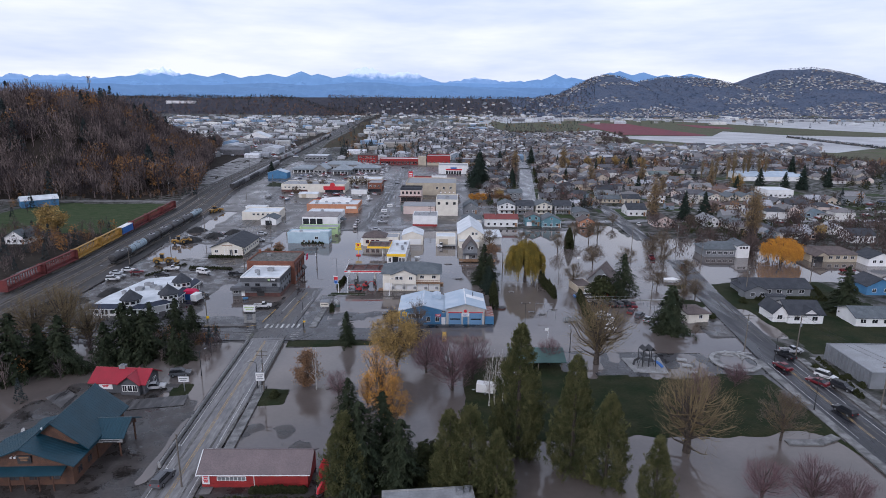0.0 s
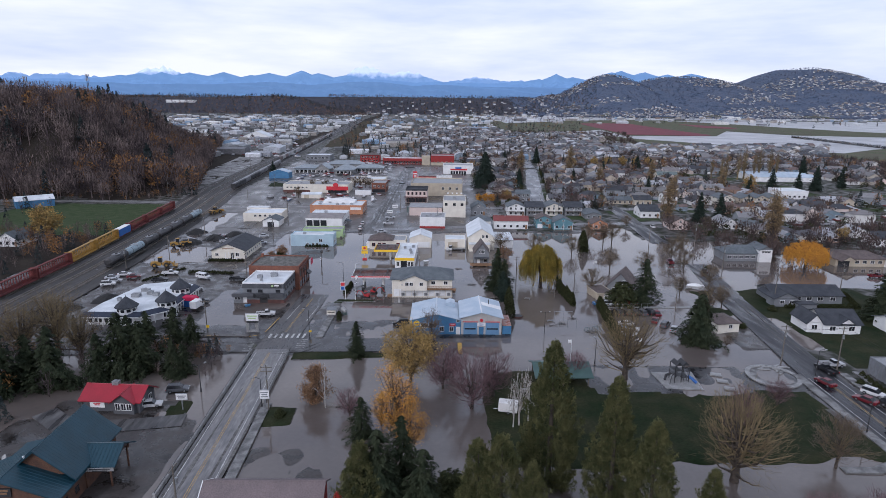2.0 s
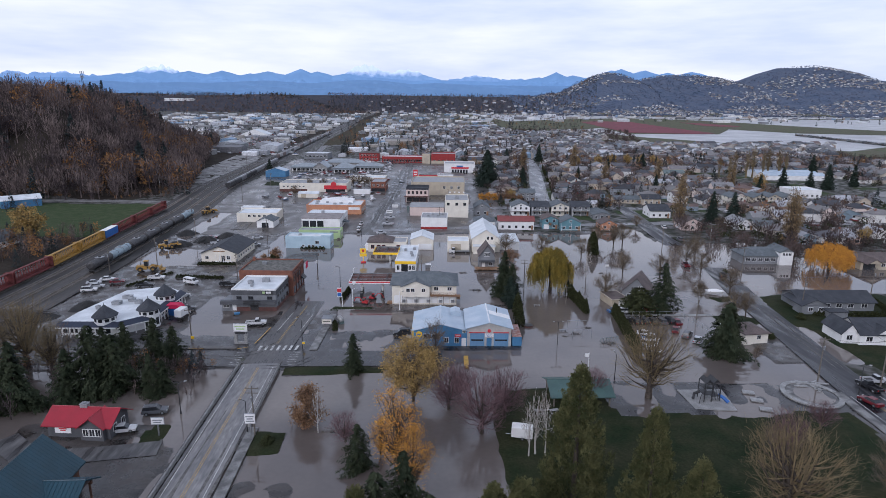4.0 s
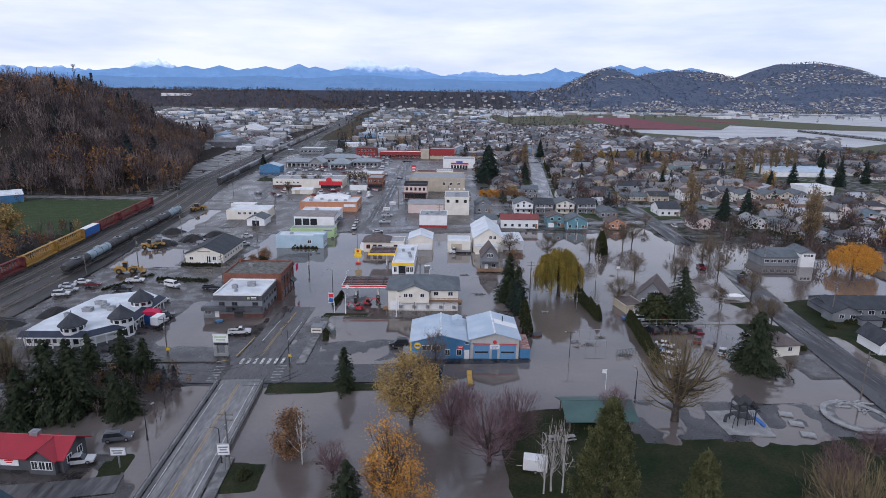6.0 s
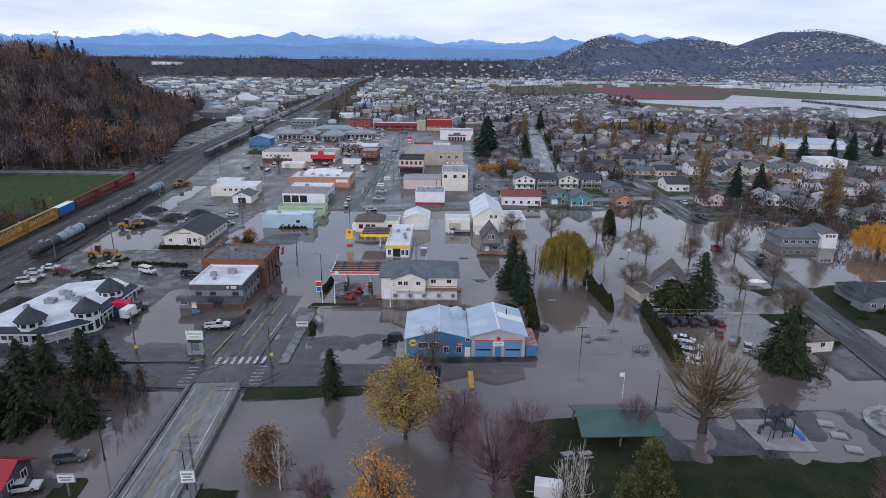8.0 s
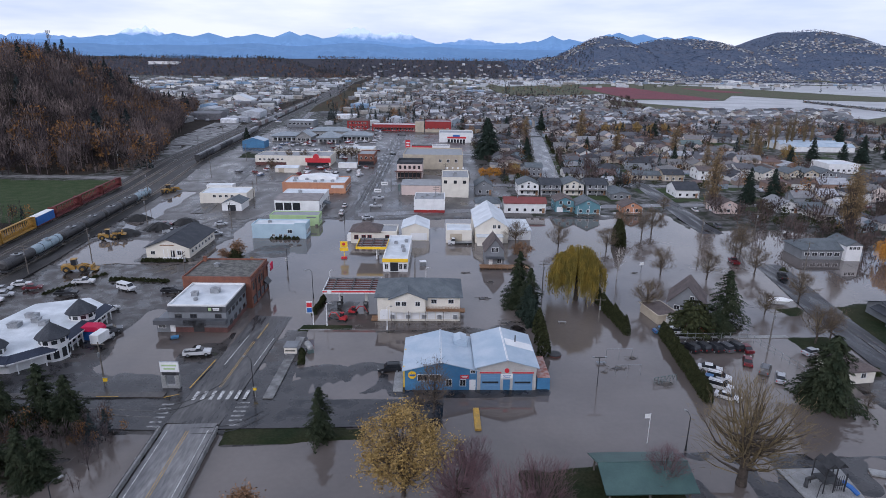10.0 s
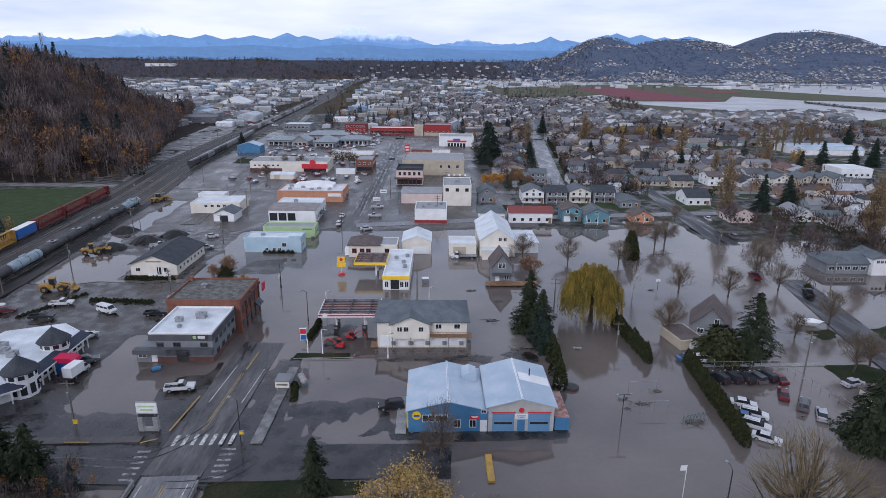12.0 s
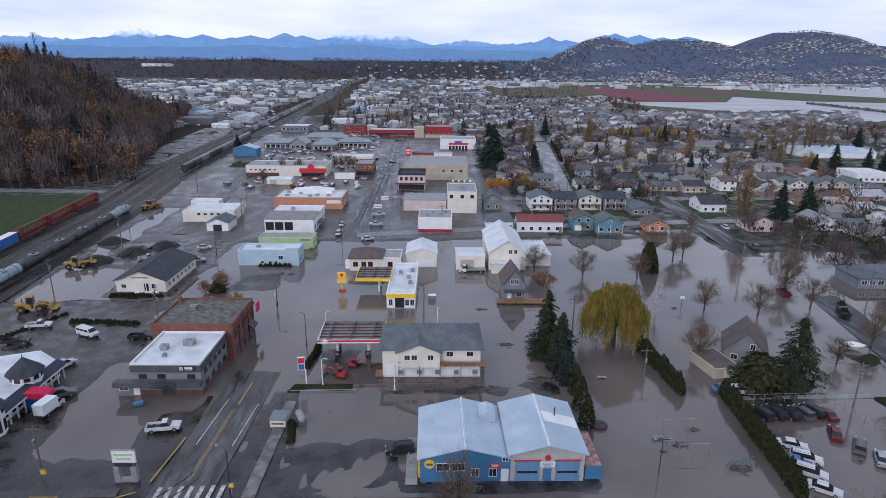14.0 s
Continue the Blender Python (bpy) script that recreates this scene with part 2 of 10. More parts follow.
BLUE_SIGN = surface("sign_blue", (0.03, 0.13, 0.4), (0.03, 0.11, 0.34), 1, 0.1, 0.5, grain=0.04)
LINE_WHITE = surface("road_line_white", (0.6, 0.6, 0.58), (0.24, 0.24, 0.235), 0.5, 0.1, 0.7)
LINE_WORN = surface("worn_road_line", (0.3, 0.3, 0.295), (0.07, 0.07, 0.07), 0.5, 0.1, 0.7)
LINE_YELLOW = surface("road_line_yellow", (0.4, 0.27, 0.1), (0.22, 0.17, 0.1), 0.7, 0.1, 0.7)
KERB_YELLOW = surface("yellow_kerb_paint", (0.5, 0.3, 0.05), (0.36, 0.23, 0.06), 0.7, 0.1, 0.7)
BARK = surface("grey_brown_bark", (0.09, 0.075, 0.062), (0.055, 0.046, 0.04), 0.6, 0.08, 0.9, bump=0.6, gloss=0.08)
TWIG = surface("brown_twigs", (0.14, 0.11, 0.082), (0.1, 0.08, 0.064), 1.5, 0.1, 0.9, bump=0, vary="object", spread=0.25, gloss=0.08)
TWIG_DARK = surface("dark_purple_brown_twigs", (0.1, 0.075, 0.068), (0.06, 0.048, 0.046), 12, 0.4, 0.9, bump=0, vary="island", spread=0.3, contrast=0.2, gloss=0.08)
TWIG_TAN = surface("tan_twigs", (0.2, 0.155, 0.085), (0.12, 0.095, 0.06), 1.5, 0.1, 0.9, bump=0, vary="object", spread=0.2, gloss=0.08)
TWIG_PURPLE = surface("purple_brown_twigs", (0.17, 0.105, 0.11), (0.12, 0.08, 0.085), 1.5, 0.1, 0.9, bump=0, vary="object", spread=0.2, gloss=0.08)
BIRCH = surface("birch_bark", (0.52, 0.5, 0.47), (0.3, 0.28, 0.26), 0.5, 0.1, 0.8)
NEEDLES = surface("fir_needles", (0.02, 0.028, 0.016), (0.042, 0.05, 0.028), 2.0, 0.2, 0.8, bump=0, vary="island", spread=0.18, gloss=0.08)
NEEDLES_BLUE = surface("dark_blue_fir_needles", (0.018, 0.028, 0.022), (0.03, 0.042, 0.032), 1.2, 0.2, 0.8, bump=0, vary="island", spread=0.35, gloss=0.08)
CEDAR = surface("cedar_foliage", (0.05, 0.058, 0.024), (0.12, 0.118, 0.05), 2.4, 0.2, 0.85, bump=0, vary="island", spread=0.18, gloss=0.08)
HEDGE = surface("hedge_foliage", (0.026, 0.032, 0.015), (0.05, 0.054, 0.024), 0.8, 0.15, 0.85, bump=0, vary="island", spread=0.35, gloss=0.08)
LEAF_YELLOW = surface("yellow_autumn_leaves", (0.36, 0.245, 0.085), (0.26, 0.18, 0.07), 1.8, 0.2, 0.8, bump=0, vary="island", spread=0.35, gloss=0.08)
LEAF_ORANGE = surface("orange_autumn_leaves", (0.56, 0.28, 0.045), (0.42, 0.2, 0.045), 1.8, 0.2, 0.8, bump=0, vary="island", spread=0.35, gloss=0.08)
LEAF_OLIVE = surface("olive_willow_leaves", (0.27, 0.195, 0.04), (0.15, 0.125, 0.032), 2.2, 0.25, 0.8, bump=0, vary="island", spread=0.2, gloss=0.08)
LEAF_BROWN = surface("brown_autumn_leaves", (0.24, 0.14, 0.075), (0.17, 0.105, 0.065), 2.2, 0.25, 0.85, bump=0, vary="island", spread=0.35, gloss=0.08)
LEAF_TAN = surface("thin_tan_leaves", (0.27, 0.19, 0.095), (0.17, 0.125, 0.075), 2.2, 0.25, 0.85, bump=0, vary="island", spread=0.25, gloss=0.08)
WOODLAND = surface("bare_woodland_twigs", (0.165, 0.13, 0.118), (0.06, 0.048, 0.05), 13, 1.5, 0.95, bump=0, vary="island", spread=0.4, contrast=0.16, gloss=0.08)
WOODLAND_RUST = surface("rusty_woodland_leaves", (0.27, 0.14, 0.05), (0.13, 0.08, 0.05), 10, 1.5, 0.95, bump=0, vary="island", spread=0.3, contrast=0.18, gloss=0.08)
WOODLAND_FIR = surface("distant_conifers", (0.03, 0.04, 0.04), (0.045, 0.055, 0.055), 30, 1.5, 0.95, bump=0, vary="island", spread=0.3, gloss=0.08)
# far hill ground and woods: blue air haze painted into both colours
HILLSIDE_HAZE = surface("far_hillside_ground_haze", (0.075, 0.098, 0.145), (0.1, 0.118, 0.16), 60, 6, 0.95, bump=0, gloss=0.08)
HILL_WOODS_HAZE = surface("far_hillside_woods_haze", (0.055, 0.075, 0.118), (0.1, 0.108, 0.145), 60, 3, 0.95, bump=0, vary="island", spread=0.3, gloss=0.08)
HOUSE_WALLS = surface("house_siding", (0.5, 0.5, 0.5), (0.4, 0.4, 0.4), 3, 0.3, 0.75, grain=0.06, vary="object", palette=((0.66, 0.65, 0.62), (0.42, 0.38, 0.32), (0.28, 0.3, 0.32), (0.74, 0.73, 0.71), (0.3, 0.2, 0.15), (0.2, 0.27, 0.32), (0.52, 0.45, 0.36), (0.7, 0.6, 0.54)))
HOUSE_ROOFS = surface("house_shingles", (0.1, 0.1, 0.1), (0.1, 0.1, 0.1), 2, 0.25, 0.85, grain=0.25, bump=0.4, vary="object", palette=((0.06, 0.064, 0.074), (0.17, 0.165, 0.162), (0.045, 0.048, 0.056), (0.14, 0.1, 0.09), (0.22, 0.22, 0.225), (0.1, 0.1, 0.11), (0.085, 0.066, 0.06), (0.36, 0.37, 0.39), (0.13, 0.13, 0.138), (0.19, 0.18, 0.18)))
FAR_WALLS = surface("far_house_walls", (0.5, 0.5, 0.5), (0.4, 0.4, 0.4), 9, 1, 0.8, bump=0, vary="island", palette=((0.6, 0.59, 0.57), (0.4, 0.37, 0.33), (0.3, 0.32, 0.34), (0.7, 0.69, 0.68), (0.3, 0.24, 0.2), (0.25, 0.3, 0.35)))
FAR_ROOFS = surface("far_roofs", (0.2, 0.2, 0.2), (0.2, 0.2, 0.2), 9, 1, 0.75, bump=0, vary="island", palette=((0.08, 0.084, 0.095), (0.17, 0.17, 0.175), (0.055, 0.058, 0.066), (0.15, 0.11, 0.1), (0.24, 0.24, 0.25), (0.45, 0.46, 0.48), (0.12, 0.124, 0.132)))
FAR_SHEDS = surface("far_shed_sheet", (0.5, 0.5, 0.5), (0.4, 0.4, 0.4), 20, 2, 0.6, bump=0, vary="island", palette=((0.42, 0.44, 0.47), (0.3, 0.31, 0.33), (0.72, 0.73, 0.75), (0.2, 0.21, 0.22), (0.5, 0.51, 0.53), (0.38, 0.38, 0.37), (0.45, 0.46, 0.46), (0.14, 0.14, 0.15), (0.6, 0.61, 0.62), (0.2, 0.3, 0.42), (0.7, 0.69, 0.66), (0.1, 0.105, 0.11), (0.22, 0.22, 0.22), (0.3, 0.28, 0.25)))
FAR_WAGONS = surface("far_wagon_paint", (0.3, 0.3, 0.3), (0.3, 0.3, 0.3), 5, 1, 0.7, bump=0, vary="island", palette=((0.3, 0.31, 0.32), (0.4, 0.4, 0.4), (0.22, 0.22, 0.23), (0.1, 0.1, 0.1), (0.34, 0.33, 0.31), (0.16, 0.12, 0.11)))
ROUGH = surface("rough_brown_grass", (0.07, 0.055, 0.037), (0.045, 0.043, 0.028), 14, 1, 0.95, bump=0.3, gloss=0.08)
FAR_CARS = surface("far_vehicle_paint", (0.5, 0.5, 0.5), (0.4, 0.4, 0.4), 3, 1, 0.35, bump=0, vary="island", palette=((0.6, 0.6, 0.62), (0.06, 0.06, 0.065), (0.3, 0.31, 0.33), (0.65, 0.65, 0.65), (0.1, 0.13, 0.2), (0.16, 0.16, 0.17), (0.5, 0.5, 0.52), (0.16, 0.03, 0.03)))


def car_paint(name, c):
    return surface(name, c, tuple(v * 0.85 for v in c), 1.5, 0.2, 0.28, bump=0, grain=0.05)


PAINT_WHITE = car_paint("white_car_paint", (0.6, 0.6, 0.6))
PAINT_BLACK = car_paint("black_car_paint", (0.018, 0.019, 0.022))
PAINT_GREY = car_paint("grey_car_paint", (0.1, 0.105, 0.115))
PAINT_SILVER = car_paint("silver_car_paint", (0.4, 0.41, 0.43))
PAINT_RED = car_paint("red_car_paint", (0.12, 0.012, 0.018))
PAINT_BLUE = car_paint("blue_car_paint", (0.05, 0.14, 0.3))
LAMP_RED = surface("tail_lamp_red", (0.4, 0.02, 0.02), (0.35, 0.02, 0.02), 1, 0.1, 0.3, bump=0)
LAMP_CLEAR = surface("headlamp_glass", (0.7, 0.7, 0.68), (0.6, 0.6, 0.6), 1, 0.1, 0.15, bump=0)


# ---- mesh helpers ----
class Shape:
    """Collects vertices and faces of one mesh."""

    def __init__(self):
        self.v, self.f = [], []

    def add(self, verts, faces):
        o = len(self.v)
        self.v.extend(verts)
        self.f.extend([tuple(i + o for i in q) for q in faces])
        return self

    def box(self, x0, x1, y0, y1, z0, z1, top=1.0):
        cx, cy = (x0 + x1) / 2, (y0 + y1) / 2
        vs = [(x, y, z0) for x, y in ((x0, y0), (x1, y0), (x1, y1), (x0, y1))]
        vs += [(cx + (x - cx) * top, cy + (y - cy) * top, z1) for x, y in ((x0, y0), (x1, y0), (x1, y1), (x0, y1))]
        return self.add(vs, [(3, 2, 1, 0), (4, 5, 6, 7), (0, 1, 5, 4), (1, 2, 6, 5), (2, 3, 7, 6), (3, 0, 4, 7)])

    def prism(self, outline, y0, y1, axis="y"):
        """Extrudes an outline of (a, z) pairs, counter-clockwise seen from the front, along y (or along x)."""
        n = len(outline)
        vs = [(a, y0, z) for a, z in outline] + [(a, y1, z) for a, z in outline]
        if axis == "x":
            vs = [(y, -a, z) for a, y, z in vs]
        fs = [tuple(range(n)), tuple(range(2 * n - 1, n - 1, -1))]
        fs += [(i, n + i, n + (i + 1) % n, (i + 1) % n) for i in range(n)]
        return self.add(vs, fs)

    def plate(self, outline, z0, z1):
        n = len(outline)
        vs = [(x, y, z0) for x, y in outline] + [(x, y, z1) for x, y in outline]
        fs = [tuple(range(n - 1, -1, -1)), tuple(range(n, 2 * n))]
        fs += [(i, (i + 1) % n, n + (i + 1) % n, n + i) for i in range(n)]
        return self.add(vs, fs)

    def tube(self, pts, radii, n=6, cap=True):
        pts = [Vector(p) for p in pts]
        o = len(self.v)
        for i, p in enumerate(pts):
            way = (pts[min(i + 1, len(pts) - 1)] - pts[max(i - 1, 0)]).normalized()
            side = way.cross(Vector((0, 0, 1)) if abs(way.z) < 0.9 else Vector((1, 0, 0))).normalized()
            up = side.cross(way)
            r = radii[i] if isinstance(radii, (list, tuple)) else radii
            for j in range(n):
                a = 2 * math.pi * j / n
                self.v.append(tuple(p + side * (r * math.cos(a)) + up * (r * math.sin(a))))
        for i in range(len(pts) - 1):
            for j in range(n):
                a, b = o + i * n + j, o + i * n + (j + 1) % n
                self.f.append((a, b, b + n, a + n))
        if cap:
            self.f.append(tuple(range(o + n - 1, o - 1, -1)))
            self.f.append(tuple(range(o + (len(pts) - 1) * n, o + len(pts) * n)))
        return self

    def mesh(self, name, material):
        me = bpy.data.meshes.new(name)
        me.from_pydata([tuple(p) for p in self.v], [], self.f)
        me.materials.append(material)
        me.update()
        return me


def part(name, shape, material, parent, label="", at=None):
    """One mesh object under a thing or a part; shape: a Shape or a finished mesh."""
    me = shape.mesh(name, material) if isinstance(shape, Shape) else shape
    ob = new(name, me)
    ob.parent = parent
    if at is not None:
        ob.matrix_basis = at
    return tagged(ob, label) if label else ob


def thing(name, x, y, z=0.0, rot=0.0, label="", category="", group=""):
    ob = new(name)
    ob.matrix_basis = pose(x, y, z, 0, 0, rot)
    ob.empty_display_size = 0.5
    return tagged(ob, label, category, group)


def setting(name, shape, material, label="", category=""):
    me = shape.mesh(name, material) if isinstance(shape, Shape) else shape
    return tagged(new(name, me), label, category, "", "structure")


def mass(name, me, label, category):
    return tagged(new(name, me), label, category, "", "stuff")


# ---- the lie of the land ----
def hashed(i, j, seed):
    h = np.sin(i * 127.1 + j * 311.7 + seed * 74.7) * 43758.5453
    return h - np.floor(h)


def value_noise(x, y, seed=0):
    xi, yi = np.floor(x), np.floor(y)
    u, v = x - xi, y - yi
    u, v = u * u * (3 - 2 * u), v * v * (3 - 2 * v)
    a, b = hashed(xi, yi, seed), hashed(xi + 1, yi, seed)
    c, d = hashed(xi, yi + 1, seed), hashed(xi + 1, yi + 1, seed)
    return (a * (1 - u) + b * u) * (1 - v) + (c * (1 - u) + d * u) * v


def fbm(x, y, size, octaves=4, seed=0):
    total, amp, norm = 0.0, 1.0, 0.0
    for o in range(octaves):
        total = total + amp * (value_noise(x / size * 2 ** o, y / size * 2 ** o, seed + o) - 0.5)
        norm += amp
        amp *= 0.5
    return 2 * total / norm


def ease(t):
    t = np.clip(t, 0, 1)
    return t * t * (3 - 2 * t)


LEVELS, COVERS, CUTS = [], [], []


def level(x0, x1, y0, y1, z, soft=4.0):
    LEVELS.append((x0, x1, y0, y1, z, soft))


def cover(x0, x1, y0, y1, slot, rough=1.5):
    COVERS.append((x0, x1, y0, y1, slot, rough))


def hills(x, y):
    edge = 150 + (y - 420) * 0.27
    wood = 54 * ease((-x - edge) / 115) * ease((y - 385) / 95) * ease((900 - y) / 240)
    bluff = (92 + 24 * fbm(x, y, 420, 3, 6)) * ease((-x - 0.1 * y) / 420) * ease((y - 2950) / 700)
    ridge = (104 + 14 * fbm(x, y, 500, 3, 5)) * ease((y - 3450) / 700) * ease((1250 - x) / 500)
    out = np.maximum(np.maximum(wood, bluff), ridge)
    for cx, cy, h, rx, ry in ((1330, 4200, 258, 430, 700), (1900, 4280, 258, 900, 700), (2800, 4350, 338, 800, 800), (3500, 4300, 240, 700, 700), (1000, 4150, 130, 420, 600)):
        d = np.exp(-(((x - cx) / rx) ** 2 + ((y - cy) / ry) ** 2))
        out = np.maximum(out, h * np.maximum(0, d - 0.12) / 0.88 * (1 + 0.06 * fbm(x, y, 260, 3, 9)))
    return out


def ground_z(x, y):
    x, y = np.asarray(x, float), np.asarray(y, float)
    z = np.full(x.shape, 0.4)
    wx, wy = x + 2.6 * fbm(x, y, 11, 3, 21), y + 2.6 * fbm(x, y, 11, 3, 33)
    for x0, x1, y0, y1, lev, soft in LEVELS:
        k = min(1.0, soft / 3)
        ax, ay = x + (wx - x) * k, y + (wy - y) * k
        w = ease((ax - x0) / soft + 0.5) * ease((x1 - ax) / soft + 0.5) * ease((ay - y0) / soft + 0.5) * ease((y1 - ay) / soft + 0.5)
        z = z * (1 - w) + lev * w
    z = z + 0.13 * fbm(x, y, 9, 4, 3) + 0.13 * fbm(x, y * 0.6, 3.0, 2, 8)
    return z + hills(x, y)


# flooded ground
level(-106, 100, 88, 262, -0.6, 6)
level(122, 170, 455, 476, -0.35, 7)
level(-62, 96, 252, 289, -0.45, 6)
level(92, 215, 197, 231, -0.5, 5)
level(94, 150, 226, 270, -0.45, 6)
level(128, 146, 240, 262, -0.3, 6)
level(146, 215, 228, 244, -0.3, 5)
level(86, 106, 195, 300, -0.3, 5)
level(-105, -84, 222, 300, -0.25, 4)
level(-107, -99, 296, 345, -0.35, 3)
level(40, 90, 60, 96, -0.6, 5)
level(330, 6000, 1010, 3300, -0.6, 120)
level(470, 6000, 790, 1100, -0.6, 60)
# ground that stands out of the water
level(-41, -31, 40, 158, 0.15, 1.5)
level(-112, 2, 147.5, 158, 0.14, 2)
level(-4, 13, 148, 157, 0.03, 7)
level(-40, -22, 156, 187, 0.08, 2)
level(-23, 6, 157, 172, 0.02, 4)
level(-2, 27.5, 155.5, 161, 0.1, 3)
level(-112, -63, 157, 236, 0.22, 4)
level(-66, -38, 157, 181, 0.1, 4)
level(-61, -46, 169, 198, -0.14, 4)
level(-86, -42, 199, 224, 0.1, 5)
level(-60, -44, 205, 214, -0.1, 3)
level(-84, -63, 237, 266, 0.25, 3)
level(-60, -37, 240, 256, 0.03, 5)
level(-100, -62, 262, 300, 0.12, 6)
for bay in range(5):
    level(-21 + bay * 2.6, -19.5 + bay * 2.6, 158.5 + bay * 0.6, 166.5, -0.05, 1.0)
level(-24.5, -12, 186.8, 189.4, 0.25, 0.8)
level(-23, -6, 191, 206, -0.02, 4)
level(-8, 20, 184, 187, 0.02, 2)
level(14, 28, 183, 189, 0.06, 3)
level(15, 44, 97, 137, 0.2, 4)
level(40, 93, 98, 124, 0.28, 3)
level(40, 93, 122, 142, 0.03, 4)
level(84, 112, 40, 162, 0.2, 3)
level(-78, -41, 30, 118, 0.16, 4)
level(-74, -44, 114, 125, 0.12, 3)
level(-30, -7, 144, 149.5, 0.25, 1)
level(-31, -24, 112.5, 121, 0.25, 1.2)
level(-31, -8, 40, 91, 0.14, 3)
level(-31, -14, 91, 106, 0.0, 5)
level(-8, 20, 40, 86, 0.05, 5)
level(20, 60, 55, 96, -0.5, 5)
level(104, 150, 138, 197, 0.22, 4)
level(102.5, 107.5, 146, 170, -0.15, 2)
level(84, 97, 171, 181, 0.03, 3)
level(92, 104, 188, 196, 0.03, 3)
level(57, 75, 150, 177, -0.15, 4)
level(60, 75, 177, 184, 0.06, 3)

# what covers it: 0 mud, 1 lawn, 2 town, 3 woodland floor, 4 asphalt, 5 meadow
cover(-6000, 6000, 292, 6000, 2, 4)
cover(100, 6000, -300, 300, 2, 4)
cover(-124, 50, 292, 660, 7, 3)
cover(-6000, -165, 390, 6000, 3, 8)
cover(-3000, -200, 760, 3300, 2, 10)
cover(-230, -141, 285, 372, 8, 3)
cover(-400, -142, 60, 285, 3, 4)
cover(150, 6000, 1000, 3400, 5, 20)
cover(-2, 45, 60, 140, 1, 2)
cover(40, 86, 60, 124, 1, 2)
cover(40, 92, 124, 143, 4, 2)
cover(-30.5, -7, 144, 149.5, 1, 0.4)
cover(-31, -24, 112, 121, 1, 0.5)
cover(-110, 29, 156, 173, 4, 2)
cover(-24.5, -12, 186.4, 189.8, 1, 0.4)
cover(106, 150, 136, 197, 1, 2)
cover(82, 105, 165, 197, 1, 2)
cover(-110, -78, 450, 475, 1, 2)
cover(-49.5, -44, 118.5, 125, 1, 1)
gardens = random.Random(5)
for _ in range(170):
    x0_, y0_ = gardens.uniform(50, 330), gardens.uniform(296, 660)
    cover(x0_, x0_ + gardens.uniform(7, 20), y0_, y0_ + gardens.uniform(6, 14), 8, 1)
cover(42, 62, 318, 330, 1, 1)


def spread_axis(lo, hi, step, far_lo, far_hi, growth=1.07):
    mid = list(np.arange(lo, hi + 0.01, step))
    s, x, right = step, hi, []
    while x < far_hi:
        s *= growth
        x += s
        right.append(min(x, far_hi))
    s, x, left = step, lo, []
    while x > far_lo:
        s *= growth
        x -= s
        left.append(max(x, far_lo))
    return np.array(left[::-1] + mid + right)


def cut_segment(p, q, half, z):
    CUTS.append((p, q, half, z))


def grid_mesh(name, xs, ys, zs, slots, materials):
    nx, ny = len(xs), len(ys)
    gx, gy = np.meshgrid(xs, ys)
    me = bpy.data.meshes.new(name)
    verts = np.stack([gx.ravel(), gy.ravel(), zs.ravel()], 1)
    i = np.arange(ny - 1)[:, None] * nx + np.arange(nx - 1)[None, :]
    quads = np.stack([i, i + 1, i + nx + 1, i + nx], -1).reshape(-1, 4)
    fill_mesh(me, verts, quads)
    for m in materials:
        me.materials.append(m)
    if slots is not None:
        me.polygons.foreach_set("material_index", slots.ravel().astype(np.int32))
    me.polygons.foreach_set("use_smooth", np.ones(len(quads), bool))
    me.update()
    return me


def fill_mesh(me, verts, polys):
    """Vertices and equal-sided polygons from arrays."""
    n, k = len(polys), polys.shape[1]
    me.vertices.add(len(verts))
    me.vertices.foreach_set("co", np.ascontiguousarray(verts, np.float32).ravel())
    me.loops.add(n * k)
    me.loops.foreach_set("vertex_index", np.ascontiguousarray(polys, np.int32).ravel())
    me.polygons.add(n)
    me.polygons.foreach_set("loop_start", np.arange(0, n * k, k, dtype=np.int32))
    me.polygons.foreach_set("use_smooth", np.zeros(n, bool))
    me.update(calc_edges=True)


def ribbon(name, pts, width, material, thick=0.16, label="", category="road", cut=True, step=3.0):
    """A strip of road or pavement along points (x, y, z), with real edges."""
    line = []
    for (x0, y0, z0), (x1, y1, z1) in zip(pts, pts[1:]):
        n = max(1, int(math.hypot(x1 - x0, y1 - y0) / step))
        line += [(x0 + (x1 - x0) * i / n, y0 + (y1 - y0) * i / n, z0 + (z1 - z0) * i / n) for i in range(n)]
        if cut:
            cut_segment((x0, y0), (x1, y1), width / 2 + 0.7, min(z0, z1) - 0.1)
    line.append(pts[-1])
    sh, n = Shape(), len(line)
    for i, p in enumerate(line):
        a, b = line[max(i - 1, 0)], line[min(i + 1, n - 1)]
        dx, dy = b[0] - a[0], b[1] - a[1]
        d = math.hypot(dx, dy)
        nx, ny = dy / d * width / 2, -dx / d * width / 2
        sh.v += [(p[0] - nx, p[1] - ny, p[2] - thick), (p[0] - nx, p[1] - ny, p[2]), (p[0] + nx, p[1] + ny, p[2]), (p[0] + nx, p[1] + ny, p[2] - thick)]
    for i in range(n - 1):
        for j in range(3):
            a = i * 4 + j
            sh.f.append((a, a + 4, a + 5, a + 1))
    sh.f += [(0, 1, 2, 3), (n * 4 - 1, n * 4 - 2, n * 4 - 3, n * 4 - 4)]
    return setting(name, sh, material, label, category)


def patch(name, outline, z, material, label="", category="field"):
    return setting(name, Shape().plate(outline, z - 0.3, z), material, label, category)


